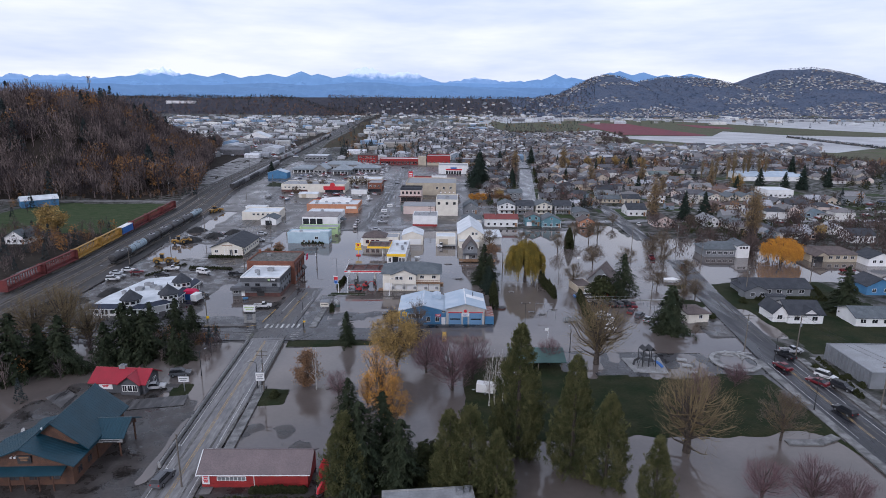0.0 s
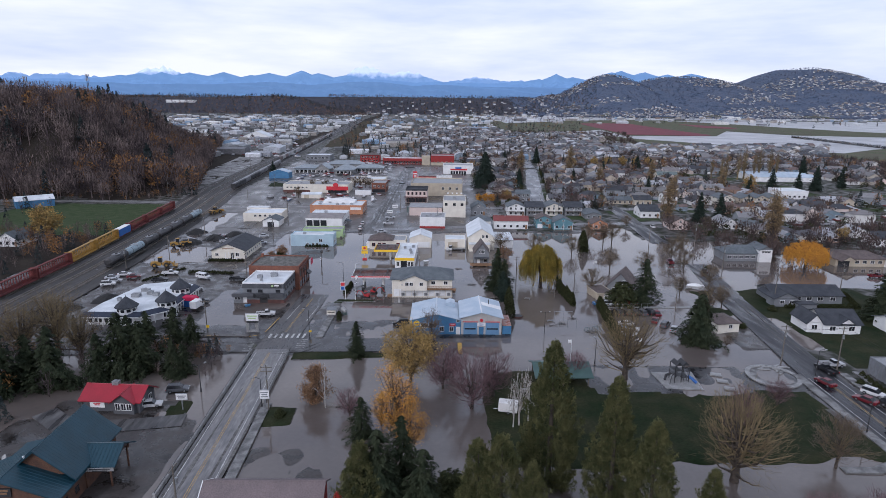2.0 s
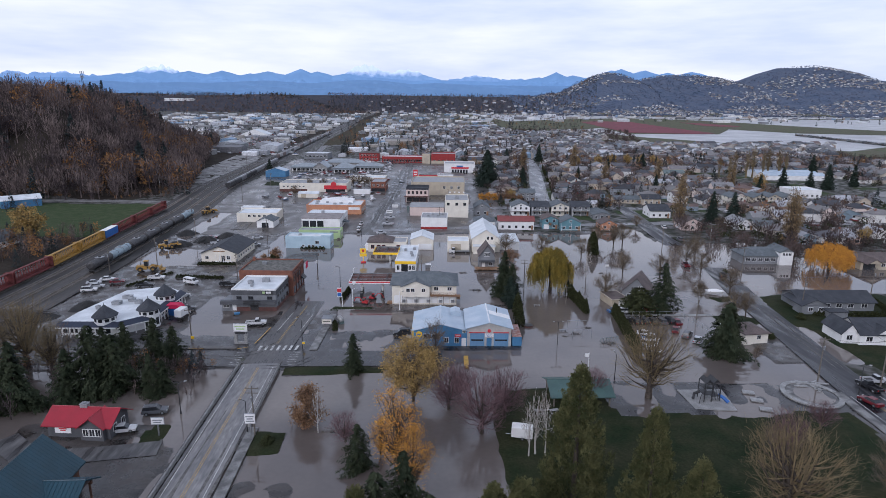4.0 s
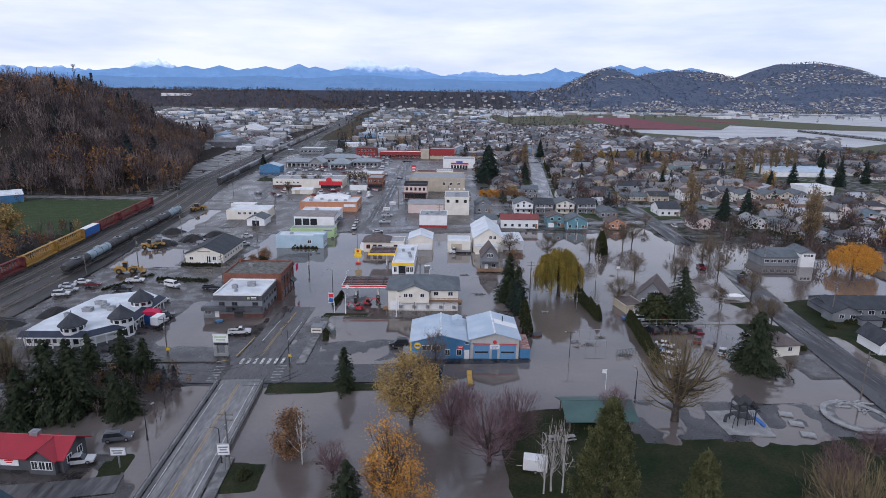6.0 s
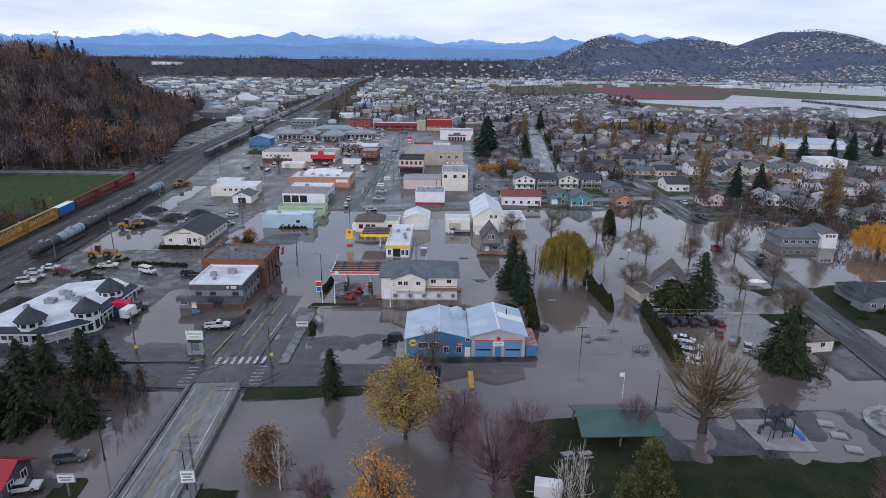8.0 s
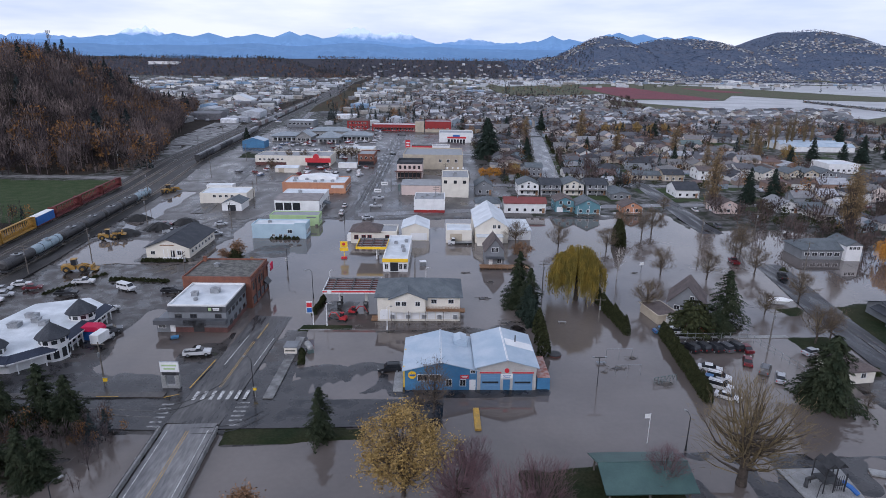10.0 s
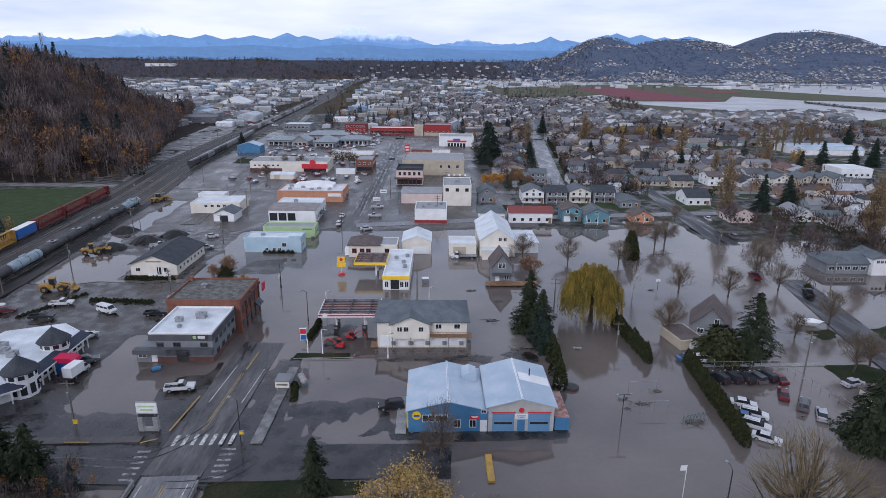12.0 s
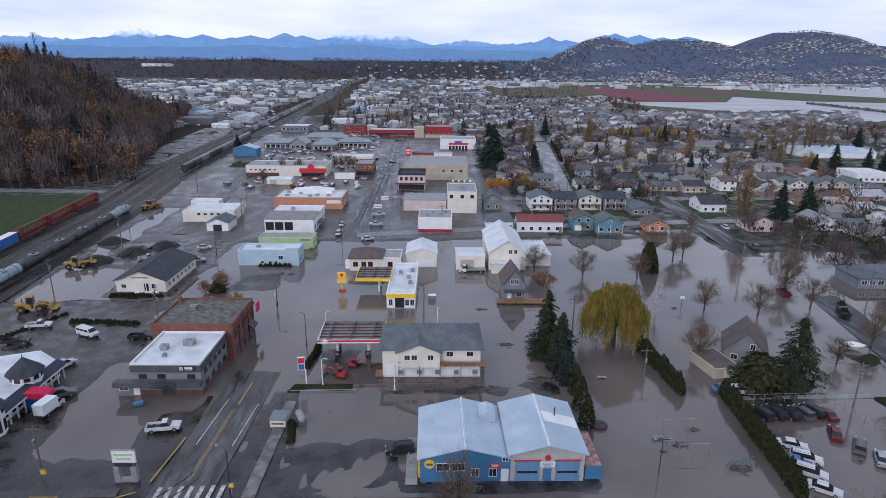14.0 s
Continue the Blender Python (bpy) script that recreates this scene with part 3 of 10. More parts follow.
# roads
ribbon("road_bridge", [(-36, 30, 0.3), (-36, 96, 0.3), (-35.9, 150, 0.3)], 8.2, BRIDGE_ROAD, 0.4, "silt-grey two-lane road on a low causeway")
ribbon("road_main", [(-35.9, 150, 0.3), (-35, 160, 0.27), (-33.4, 180, 0.2), (-32.4, 192, 0.02), (-28, 230, -0.22), (-22, 288, -0.02), (-20, 300, 0.45), (-13.5, 446, 0.5), (-6, 580, 0.5), (14, 930, 0.5), (101, 2475, 0.5)], 9, ROAD_DUST, 0.4, "wet main street with painted lines, partly under water")
ribbon("road_cross", [(-230, 160, 0.3), (-112, 157, 0.3), (-60, 154, 0.3), (-40.2, 152.6, 0.3)], 8.5, ASPHALT_DARK, 0.4, "dark wet asphalt side street")
ribbon("road_cross_east", [(-31.2, 152.6, 0.3), (-8, 152.3, 0.26), (4, 152, 0.04), (14, 151, -0.15), (48, 144, -0.3), (92, 141, -0.2)], 8.5, ASPHALT_DARK, 0.4, "dark side street running into the flood water")
ribbon("road_avenue", [(88.5, 30, 0.35), (91.5, 96, 0.35), (94, 131, 0.33), (97, 150, 0.3), (103.3, 190, 0.22), (111, 225, 0.06), (112, 238, -0.08), (112.2, 258, -0.12), (112.8, 272, 0.1), (114, 290, 0.4), (120, 345, 0.5), (122, 420, 0.5)], 8.5, AVENUE, 0.4, "wet grey avenue with puddled edges")
ribbon("road_north_street", [(73.5, 353, 0.48), (111, 570, 0.5), (152, 886, 0.5)], 11, STREET, 0.4, "straight residential street with a hedge beside it")
ribbon("road_elm_street", [(-8, 363, 0.47), (60, 357, 0.47), (123, 356, 0.47), (260, 352, 0.47)], 6.5, STREET, 0.4, "residential side street")
ribbon("road_second_street", [(-20, 296, 0.42), (50, 306, 0.42), (123, 312, 0.42), (280, 310, 0.42)], 6, STREET, 0.4, "residential side street")
ribbon("road_flooded_street", [(107, 214, -0.1), (150, 212, -0.12), (230, 208, 0.2)], 6.5, ASPHALT, 0.4, "side street under shallow water")
ribbon("road_level_crossing", [(-420, 388, 0.45), (-200, 384, 0.45), (-150, 379, 0.45), (-86, 368, 0.47), (-19, 362, 0.47)], 8, YARD, 0.4, "pale road over the level crossing")
ribbon("road_top_street", [(-14, 590, 0.5), (120, 585, 0.5), (330, 575, 0.5)], 7, STREET, 0.4, "far cross street")
ribbon("road_middle_street", [(-12, 470, 0.5), (90, 466, 0.5), (250, 462, 0.5)], 7, STREET, 0.4, "cross street between houses")
ribbon("road_rail_side", [(-84, 300, 0.3), (-88, 368, 0.47), (-96, 470, 0.5), (-108, 640, 0.5), (-135, 1000, 0.5)], 7, ROAD_DUST, 0.4, "gravel service road beside the railway")
ribbon("pavement_main_east", [(-25.2, 157.5, 0.36), (-24.6, 168, 0.33), (-23.6, 183, 0.22)], 1.9, WET_CONCRETE, 0.3, "pale concrete pavement", "pavement")
ribbon("pavement_bridge_east", [(-30.3, 84, 0.38), (-30.3, 122, 0.38)], 1.8, WET_CONCRETE, 0.3, "pale concrete pavement", "pavement")
ribbon("pavement_cross_west", [(-98, 160.6, 0.36), (-44, 159.5, 0.36)], 1.7, LOT, 0.3, "wet concrete pavement", "pavement")
ribbon("pavement_avenue_west", [(84.6, 60, 0.42), (86.5, 100, 0.42), (89.2, 132, 0.4)], 1.9, WET_CONCRETE, 0.3, "concrete pavement beside the lawn", "pavement")
ribbon("pavement_avenue_east", [(98, 100, 0.42), (100.5, 132, 0.42)], 1.8, WET_CONCRETE, 0.3, "concrete pavement", "pavement")
ribbon("pavement_avenue_path", [(102.6, 105, 0.4), (104.2, 133, 0.4)], 1.5, WET_CONCRETE, 0.3, "concrete garden path", "pavement")
ribbon("pavement_park", [(84.6, 97, 0.35), (80, 95.2, 0.3), (74, 95.6, 0.2)], 1.8, WET_CONCRETE, 0.3, "park path running into the water", "pavement")
ribbon("road_diner_drive", [(-45, 116, 0.24), (-54, 114.6, 0.22), (-66, 113.5, 0.2), (-74, 120, 0.16)], 4.5, ROAD_DUST, 0.3, "silted driveway")

# far fields beyond the town
patch("field_red", [(565, 2065), (660, 2145), (745, 2065), (680, 1620), (645, 1285), (610, 1250), (460, 1295), (500, 1600)], 0.95, BERRY, "dark red berry field")
patch("field_red_far", [(915, 2065), (945, 1980), (950, 1735), (895, 1665), (840, 1720)], 0.95, BERRY, "dark red berry field")
patch("field_plain", [(315, 2055), (680, 2495), (1025, 2715), (1100, 2415), (1140, 2135), (1130, 1805), (1145, 1600), (1175, 1440), (1015, 1240), (850, 1310), (795, 1510), (640, 1255), (440, 1250), (485, 1560), (400, 1450), (215, 1430)], 0.6, MEADOW, "green field round the berry rows")
patch("ground_rail_yard", [(-150, 392), (-128, 392), (-142, 520), (-172, 700), (-200, 700), (-188, 560), (-170, 470)], 0.46, YARD, "pale gravel yard beside the tracks")
patch("field_rail_side", [(-128, 860), (-92, 900), (-84, 1100), (-105, 1600), (-160, 2200), (-185, 2200), (-148, 1500), (-138, 1000)], 0.6, ROUGH, "brown rough grass beside the railway")
patch("field_dyke", [(380, 1305), (425, 1115), (490, 980), (550, 835), (585, 795), (680, 865), (900, 1000), (900, 700), (555, 670), (515, 730), (480, 820), (420, 925), (360, 1010), (340, 1125)], 0.7, MEADOW, "green bank at the edge of the flooded fields")
patch("field_far_strip", [(900, 2500), (2300, 2700), (2300, 2800), (850, 2600)], 0.7, MEADOW, "green strip in the flood plain")

# the ground sheet
gx = spread_axis(-150, 215, 1.0, -6500, 6500)
gy = spread_axis(62, 345, 1.0, -400, 4780, 1.05)
mx, my = np.meshgrid(gx, gy)
mz = ground_z(mx, my)
for p, q, half, z in CUTS:
    px, py = q[0] - p[0], q[1] - p[1]
    t = np.clip(((mx - p[0]) * px + (my - p[1]) * py) / (px * px + py * py), 0, 1)
    near = np.hypot(mx - p[0] - t * px, my - p[1] - t * py) < half
    mz = np.where(near, np.minimum(mz, z), mz)
fx, fy = (mx[:-1, :-1] + mx[1:, 1:]) / 2, (my[:-1, :-1] + my[1:, 1:]) / 2
slots = np.zeros(fx.shape, int)
shift_x, shift_y = fbm(fx, fy, 8, 3, 51), fbm(fx, fy, 8, 3, 61)
for x0, x1, y0, y1, slot, rough in COVERS:
    ax, ay = fx + rough * shift_x, fy + rough * shift_y
    slots[(ax > x0) & (ax < x1) & (ay > y0) & (ay < y1)] = slot
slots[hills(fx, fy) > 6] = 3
# 9 and 6: far ridge and hill ground with haze in the colour
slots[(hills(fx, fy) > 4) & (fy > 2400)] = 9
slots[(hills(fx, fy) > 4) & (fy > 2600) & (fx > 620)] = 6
setting("ground", grid_mesh("ground", gx, gy, mz, slots, [MUD, GRASS, TOWN, FLOOR_WOOD, ASPHALT_DARK, MEADOW, HILLSIDE_HAZE, LOT, GARDEN, RIDGE_HAZE]), MUD, "wet muddy ground with lawns and asphalt lots", "ground")
setting("water_fields", grid_mesh("water_fields", np.array([230., 900, 6500]), np.array([600., 1000, 2000, 4300]), np.zeros((4, 3)), None, [WATER_FIELD]), WATER_FIELD, "wind-ruffled flood water over far fields, sky sheen painted pale", "water")
setting("water", grid_mesh("water", np.array([-160., 0, 330]), np.array([-400., 60, 330, 600]), np.zeros((4, 3)), None, [WATER]), WATER, "still brown flood water over streets and fields", "water")


# ---- buildings ----
MESHES = {}


def shared(key, make):
    if key not in MESHES:
        MESHES[key] = make()
    return MESHES[key]


def window_meshes(w, h, trim):
    def ring():
        s, b = Shape(), 0.09
        s.box(-w / 2 - b, w / 2 + b, -0.07, 0.02, -h / 2 - b, -h / 2)
        s.box(-w / 2 - b, w / 2 + b, -0.07, 0.02, h / 2, h / 2 + b)
        s.box(-w / 2 - b, -w / 2, -0.06, 0.02, -h / 2, h / 2)
        s.box(w / 2, w / 2 + b, -0.06, 0.02, -h / 2, h / 2)
        s.box(-0.03, 0.03, -0.05, 0.02, -h / 2, h / 2)
        return s.mesh("window", trim)

    return (shared(("ring", w, h, trim.name), ring),
            shared(("pane", w, h), lambda: Shape().box(-w / 2, w / 2, -0.025, 0.02, -h / 2, h / 2).mesh("pane", GLASS)))


def whole_window(w, h, trim):
    """A far window: frame and pane in one mesh."""
    def make():
        s = Shape().box(-w / 2 - 0.1, w / 2 + 0.1, -0.07, -0.05, -h / 2 - 0.1, -h / 2).box(-w / 2 - 0.1, w / 2 + 0.1, -0.07, -0.05, h / 2, h / 2 + 0.1)
        s.box(-w / 2 - 0.1, -w / 2, -0.07, -0.05, -h / 2, h / 2).box(w / 2, w / 2 + 0.1, -0.07, -0.05, -h / 2, h / 2).box(-w / 2, w / 2, -0.04, 0.0, -h / 2, h / 2)
        me = s.mesh("window", trim)
        me.materials.append(GLASS)
        for i in range(24, 30):
            me.polygons[i].material_index = 1
        return me
    return shared(("whole", w, h, trim.name), make)


class Building:
    """A building on its empty: local x along the front, y to the back, the front at y = 0."""

    def __init__(self, name, x, y, w, d, h, rot, wall, label, category="house", group="", z=-0.3):
        self.ob = thing(name, x, y, z, rot, label, category, group)
        self.w, self.d, self.h, self.wall, self.z = w, d, h - z, wall, z

    def body(self, material=None, x0=None, x1=None, y0=0.0, y1=None, h=None, label=""):
        s = Shape().box(-self.w / 2 if x0 is None else x0, self.w / 2 if x1 is None else x1, y0, self.d if y1 is None else y1, 0, (h - self.z) if h else self.h)
        return part("wall", s, material or self.wall, self.ob, label)

    def gable(self, rh, material, ridge="x", over=0.5, x0=None, x1=None, y0=None, y1=None, h=None, thick=0.16, ends=None, label=""):
        x0, x1 = -self.w / 2 if x0 is None else x0, self.w / 2 if x1 is None else x1
        y0, y1 = 0.0 if y0 is None else y0, self.d if y1 is None else y1
        h = self.h if h is None else h - self.z
        a0, a1, b0, b1 = (y0, y1, x0, x1) if ridge == "x" else (x0, x1, y0, y1)
        mid, half = (a0 + a1) / 2, (a1 - a0) / 2
        drop = rh / half * over
        prof = [(a0 - over, h - drop), (mid, h + rh), (a1 + over, h - drop), (a1 + over, h - drop + thick), (mid, h + rh + thick), (a0 - over, h - drop + thick)]
        tri = [(a0, h), (a1, h), (mid, h + rh)]
        roof, fill = Shape(), Shape()
        for s, out, c0, c1 in ((roof, prof, b0 - over, b1 + over), (fill, tri, b0 + 0.02, b1 - 0.02)):
            n = len(out)
            vs = [((a, c, z) if ridge == "y" else (c, a, z)) for c in (c0, c1) for a, z in out]
            s.add(vs, [(i, (i + 1) % n, n + (i + 1) % n, n + i) for i in range(n)])
            if n == 3:
                s.add(vs, [(0, 1, 2), (5, 4, 3)])
            else:
                s.add(vs, [(0, 1, 4, 5), (1, 2, 3, 4), (11, 10, 7, 6), (10, 9, 8, 7)])
        part("gable_end", fill, ends or self.wall, self.ob)
        ob = part("roof", roof, material, self.ob, label)
        if material is HOUSE_ROOFS:
            return ob
        cap = Shape()
        pts = [((mid, c, h + rh + thick) if ridge == "y" else (c, mid, h + rh + thick)) for c in (b0 - over, b1 + over)]
        cap.tube(pts, 0.09, 5)
        part("ridge_cap", cap, material, ob)
        return ob

    def hip(self, rh, material, over=0.6, x0=None, x1=None, y0=None, y1=None, h=None, thick=0.18, label="", ridge=None):
        x0, x1 = (-self.w / 2 if x0 is None else x0) - over, (self.w / 2 if x1 is None else x1) + over
        y0, y1 = (0.0 if y0 is None else y0) - over, (self.d if y1 is None else y1) + over
        h = self.h if h is None else h - self.z
        w, d = x1 - x0, y1 - y0
        run = min(w, d) / 2 * 0.98
        if w >= d:
            r0, r1 = (x0 + run, (y0 + y1) / 2), (x1 - run, (y0 + y1) / 2)
        else:
            r0, r1 = ((x0 + x1) / 2, y0 + run), ((x0 + x1) / 2, y1 - run)
        c = [(x0, y0), (x1, y0), (x1, y1), (x0, y1)]
        vs = [(x, y, h) for x, y in c] + [(x, y, h + thick) for x, y in c] + [(*r0, h + thick + rh), (*r1, h + thick + rh)]
        s = Shape().add(vs, [(3, 2, 1, 0), (0, 1, 5, 4), (1, 2, 6, 5), (2, 3, 7, 6), (3, 0, 4, 7)])
        s.add(vs, [(4, 5, 9, 8), (5, 6, 9), (6, 7, 8, 9), (7, 4, 8)] if w >= d else [(4, 5, 8), (5, 6, 9, 8), (6, 7, 9), (7, 4, 8, 9)])
        return part("roof", s, material, self.ob, label)

    def flat(self, material, x0=None, x1=None, y0=0.0, y1=None, h=None, lip=0.45, trim=None, over=0.0):
        x0, x1 = (-self.w / 2 if x0 is None else x0) - over, (self.w / 2 if x1 is None else x1) + over
        y0, y1 = y0 - over, (self.d if y1 is None else y1) + over
        h = self.h if h is None else h - self.z
        part("roof", Shape().box(x0 + 0.2, x1 - 0.2, y0 + 0.2, y1 - 0.2, h + 0.004, h + 0.12), material, self.ob)
        s = Shape()
        s.box(x0 - 0.04, x1 + 0.04, y0 - 0.04, y0 + 0.25, h - 0.1, h + lip)
        s.box(x0 - 0.04, x1 + 0.04, y1 - 0.25, y1 + 0.04, h - 0.1, h + lip)
        s.box(x0 - 0.04, x0 + 0.25, y0 + 0.25, y1 - 0.25, h - 0.1, h + lip)
        s.box(x1 - 0.25, x1 + 0.04, y0 + 0.25, y1 - 0.25, h - 0.1, h + lip)
        part("parapet", s, trim or self.wall, self.ob)

    def unit(self, x, y, sx=1.4, sy=1.2, sz=0.9, h=None):
        h = self.h if h is None else h - self.z
        s = Shape().box(x - sx / 2, x + sx / 2, y - sy / 2, y + sy / 2, h + 0.1, h + 0.1 + sz)
        s.box(x - sx / 2 - 0.08, x + sx / 2 + 0.08, y - sy / 2 - 0.08, y + sy / 2 + 0.08, h + 0.1 + sz, h + 0.18 + sz)
        s.tube([(x, y, h + 0.18 + sz), (x, y, h + 0.36 + sz)], min(sx, sy) * 0.32, 8)
        part("roof_unit", s, STEEL, self.ob, "grey ventilation unit")

    def windows(self, side, us, z, w=1.2, h=1.1, trim=None, off=None, plain=False):
        """Windows on a side (S, N, E, W) at positions us along it, centred z above the water."""
        ring, pane = window_meshes(w, h, trim or WHITE)
        for u in us:
            if side == "S":
                m = pose(u, off or 0.0, z - self.z)
            elif side == "N":
                m = pose(u, self.d if off is None else off, z - self.z, 0, 0, 180)
            elif side == "E":
                m = pose(self.w / 2 if off is None else off, u, z - self.z, 0, 0, 90)
            else:
                m = pose(-self.w / 2 if off is None else off, u, z - self.z, 0, 0, -90)
            if plain:
                part("window", whole_window(w, h, trim or WHITE), None, self.ob, "", m)
                continue
            win = part("window", ring, None, self.ob, "", m)
            part("pane", pane, None, win)

    def door(self, side, u, w=1.0, h=2.1, material=None, z=0.15, name="door", off=None, label=""):
        mat = material or WHITE

        def make():
            s = Shape().box(-w / 2, w / 2, -0.05, 0.02, 0, h)
            s.box(-w / 2 - 0.08, -w / 2, -0.07, 0.02, 0, h + 0.08).box(w / 2, w / 2 + 0.08, -0.07, 0.02, 0, h + 0.08).box(-w / 2, w / 2, -0.07, 0.02, h, h + 0.08)
            return s.mesh(name, mat)

        m = {"S": pose(u, off or 0.0, z - self.z), "N": pose(u, self.d, z - self.z, 0, 0, 180), "E": pose(self.w / 2 if off is None else off, u, z - self.z, 0, 0, 90), "W": pose(-self.w / 2 if off is None else off, u, z - self.z, 0, 0, -90)}[side]
        ob = part(name, shared((name, w, h, mat.name), make), None, self.ob, label, m)
        if name != "door":
            for i in range(int(h / 0.55)):
                part("panel", shared(("door_panel", w, mat.name), lambda: Shape().box(-w / 2 + 0.02, w / 2 - 0.02, -0.08, -0.05, 0.03, 0.52).mesh("panel", mat)), None, ob, "", pose(0, 0, i * 0.55))
        if name == "door":
            part("handle", shared("door_handle", lambda: Shape().box(-0.06, 0.06, -0.1, -0.05, -0.02, 0.02).mesh("handle", STEEL)), None, ob, "", pose(w / 2 - 0.15, 0, 1.0))
        return ob

    def chimney(self, x, y, top, material=None, w=0.7):
        s = Shape().box(x - w / 2, x + w / 2, y - w / 2, y + w / 2, self.h * 0.6, top - self.z)
        s.box(x - w / 2 - 0.08, x + w / 2 + 0.08, y - w / 2 - 0.08, y + w / 2 + 0.08, top - self.z, top - self.z + 0.12)
        part("chimney", s, material or BRICK, self.ob)

    def slab(self, name, material, x0, x1, y0, y1, z0, z1, label=""):
        return part(name, Shape().box(x0, x1, y0, y1, z0 - self.z, z1 - self.z), material, self.ob, label)


def spaced(lo, hi, n):
    return [lo + (hi - lo) * (i + 0.5) / n for i in range(n)]


def letters(text, size, material, parent, m, name="lettering", label=""):
    """Raised writing in the built-in font, turned to a mesh."""
    cu = bpy.data.curves.new(name, "FONT")
    cu.body, cu.size, cu.extrude, cu.align_x, cu.align_y = text, size, 0.02, "CENTER", "CENTER"
    tmp = bpy.data.objects.new("tmp", cu)
    me = bpy.data.meshes.new_from_object(tmp)
    bpy.data.objects.remove(tmp)
    me.materials.clear()
    me.materials.append(material)
    return part(name, me, None, parent, label, m @ pose(0, 0, 0, 90, 0, 0))


def bars(parent, m, w, rows, size, material, name="sign_bar"):
    for i in range(rows):
        k = 0.9 - 0.25 * (i % 2)
        part(name, Shape().box(-w * k / 2, w * k / 2, -0.03, 0.0, -i * size * 1.6 - size / 2, -i * size * 1.6 + size / 2), material, parent, "", m)


# -- charcoal office block and the brick shop block beside the main street
b = Building("office_block", -46.8, 186.6, 12.8, 14, 6.2, -3, DARK_SIDING, "two-storey charcoal office block with a white roof, in flood water", "office")
b.body(BRICK_DARK, h=1.2)
b.body(GREY_SIDING, x0=-6.38, x1=6.38, y0=0.02, y1=13.98)
b.flat(ROOF_WHITE, lip=0.5, trim=WHITE)
part("facade_band", Shape().box(-6.5, 6.5, -0.12, 0.0, 5.2, 6.6), DARK_SIDING, b.ob)
part("facade_band", Shape().box(6.4, 6.52, 0.0, 14, 5.2, 6.6), DARK_SIDING, b.ob)
part("canopy_roof", Shape().box(-9.4, 6.6, -1.5, 0.0, 2.7, 3.7), DARK_SIDING, b.ob, "dark sloping canopy over the ground floor")
part("side_annex", Shape().box(-9.4, -6.4, 0.0, 6, 0, 3.2), GREY_SIDING, b.ob)
part("entrance_awning", Shape().prism([(-1.1, 2.7), (0.0, 2.6), (0.0, 3.9)], -2.5, 2.5, "x"), DARK_METAL, b.ob, "black entrance awning", pose(-0.2, -1.5, 0))
b.windows("S", (-4.3, -0.9, 4.6), 4.0, 1.3, 0.8, DARK_METAL)
b.windows("E", spaced(1, 13.5, 5), 4.1, 1.3, 0.8, DARK_METAL)
b.windows("E", spaced(1, 13.5, 4), 1.6, 1.4, 1.0, DARK_METAL)
b.windows("S", (-8.2,), 1.5, 1.6, 0.8)
b.door("S", -5.8)
b.door("S", 0.0, 2.2, 2.3, DARK_METAL)
b.unit(-2.8, 6.5)
b.unit(1.2, 8.5, 2.0, 1.4, 1.1)
b.unit(-1.5, 3.5, 0.7, 0.7, 0.5)
s1 = part("wall_sign", Shape().box(-1.6, 1.6, -0.08, 0, -0.5, 0.5), DARK_METAL, b.ob, "", pose(4.0, -0.13, 6.0))
part("sign_emblem", Shape().box(-1.4, -0.7, -0.03, 0, -0.35, 0.35), LIME, s1, "", pose(0, -0.08, 0))
bars(s1, pose(0.35, -0.08, 0.15), 1.6, 1, 0.34, WHITE)
bars(s1, pose(0.35, -0.08, -0.22), 1.5, 1, 0.14, WHITE)

b = Building("brick_shop_block", -46.6, 200.8, 16.6, 14.5, 7.7, -3, BRICK, "red brick shop block with an old mossy flat roof", "shop")
b.body()
b.flat(ROOF_MOSS, lip=0.5, trim=BRICK)
b.windows("E", spaced(0.5, 10, 4), 5.2, 1.1, 1.7, DARK_METAL)
for u in spaced(0.5, 13.5, 4):
    part("shop_window", Shape().box(8.3, 8.36, u - 1.2, u + 1.2, 0.9, 2.9), GLASS, b.ob)
for u in spaced(0.5, 13.5, 4):
    part("pilaster", Shape().box(8.3, 8.5, u + 1.45, u + 1.85, 0, 7.9), BRICK_DARK, b.ob)
part("cornice", Shape().box(8.3, 8.7, 0, 14.5, 7.2, 7.7), BRICK_DARK, b.ob)
for u in (10.5, 12.2):
    part("awning", Shape().prism([(0, 3.3), (1.3, 2.9), (0, 4.1)], -0.8, 0.8), DARK_METAL, b.ob, "", pose(8.4, u, 0))
sg = part("hanging_sign", Shape().box(-0.12, 0.12, -1.1, 1.1, -1.0, 1.0), MAGENTA, b.ob, "dark red hanging sign on a bracket", pose(9.5, 14.0, 6.6))
bars(sg, pose(0, -1.1, 0.4), 0.2, 2, 0.3, WHITE)
b.unit(-3, 9, 1.2, 1.2, 0.7)
b.chimney(-7.6, 13, 9)

# -- white diner with round turrets
b = Building("diner", -82, 168.5, 22, 30, 3.7, 0, WHITE, "white restaurant with dark round turret roofs and a white flat roof", "restaurant", "", 0.0)
b.ob.matrix_basis = pose(-80, 168.5, 0, 0, 0, -2)
FOOT = [(-11.4, 0), (3.5, 0), (8.5, 5), (8.5, 26.5), (2.5, 31), (-8, 27), (-11.4, 8)]
part("wall", Shape().plate(FOOT, 0, 3.6), WHITE, b.ob)
part("roof", Shape().plate([(x * 0.97, 0.3 + y * 0.98) for x, y in FOOT], 3.6, 3.75), ROOF_WHITE, b.ob)
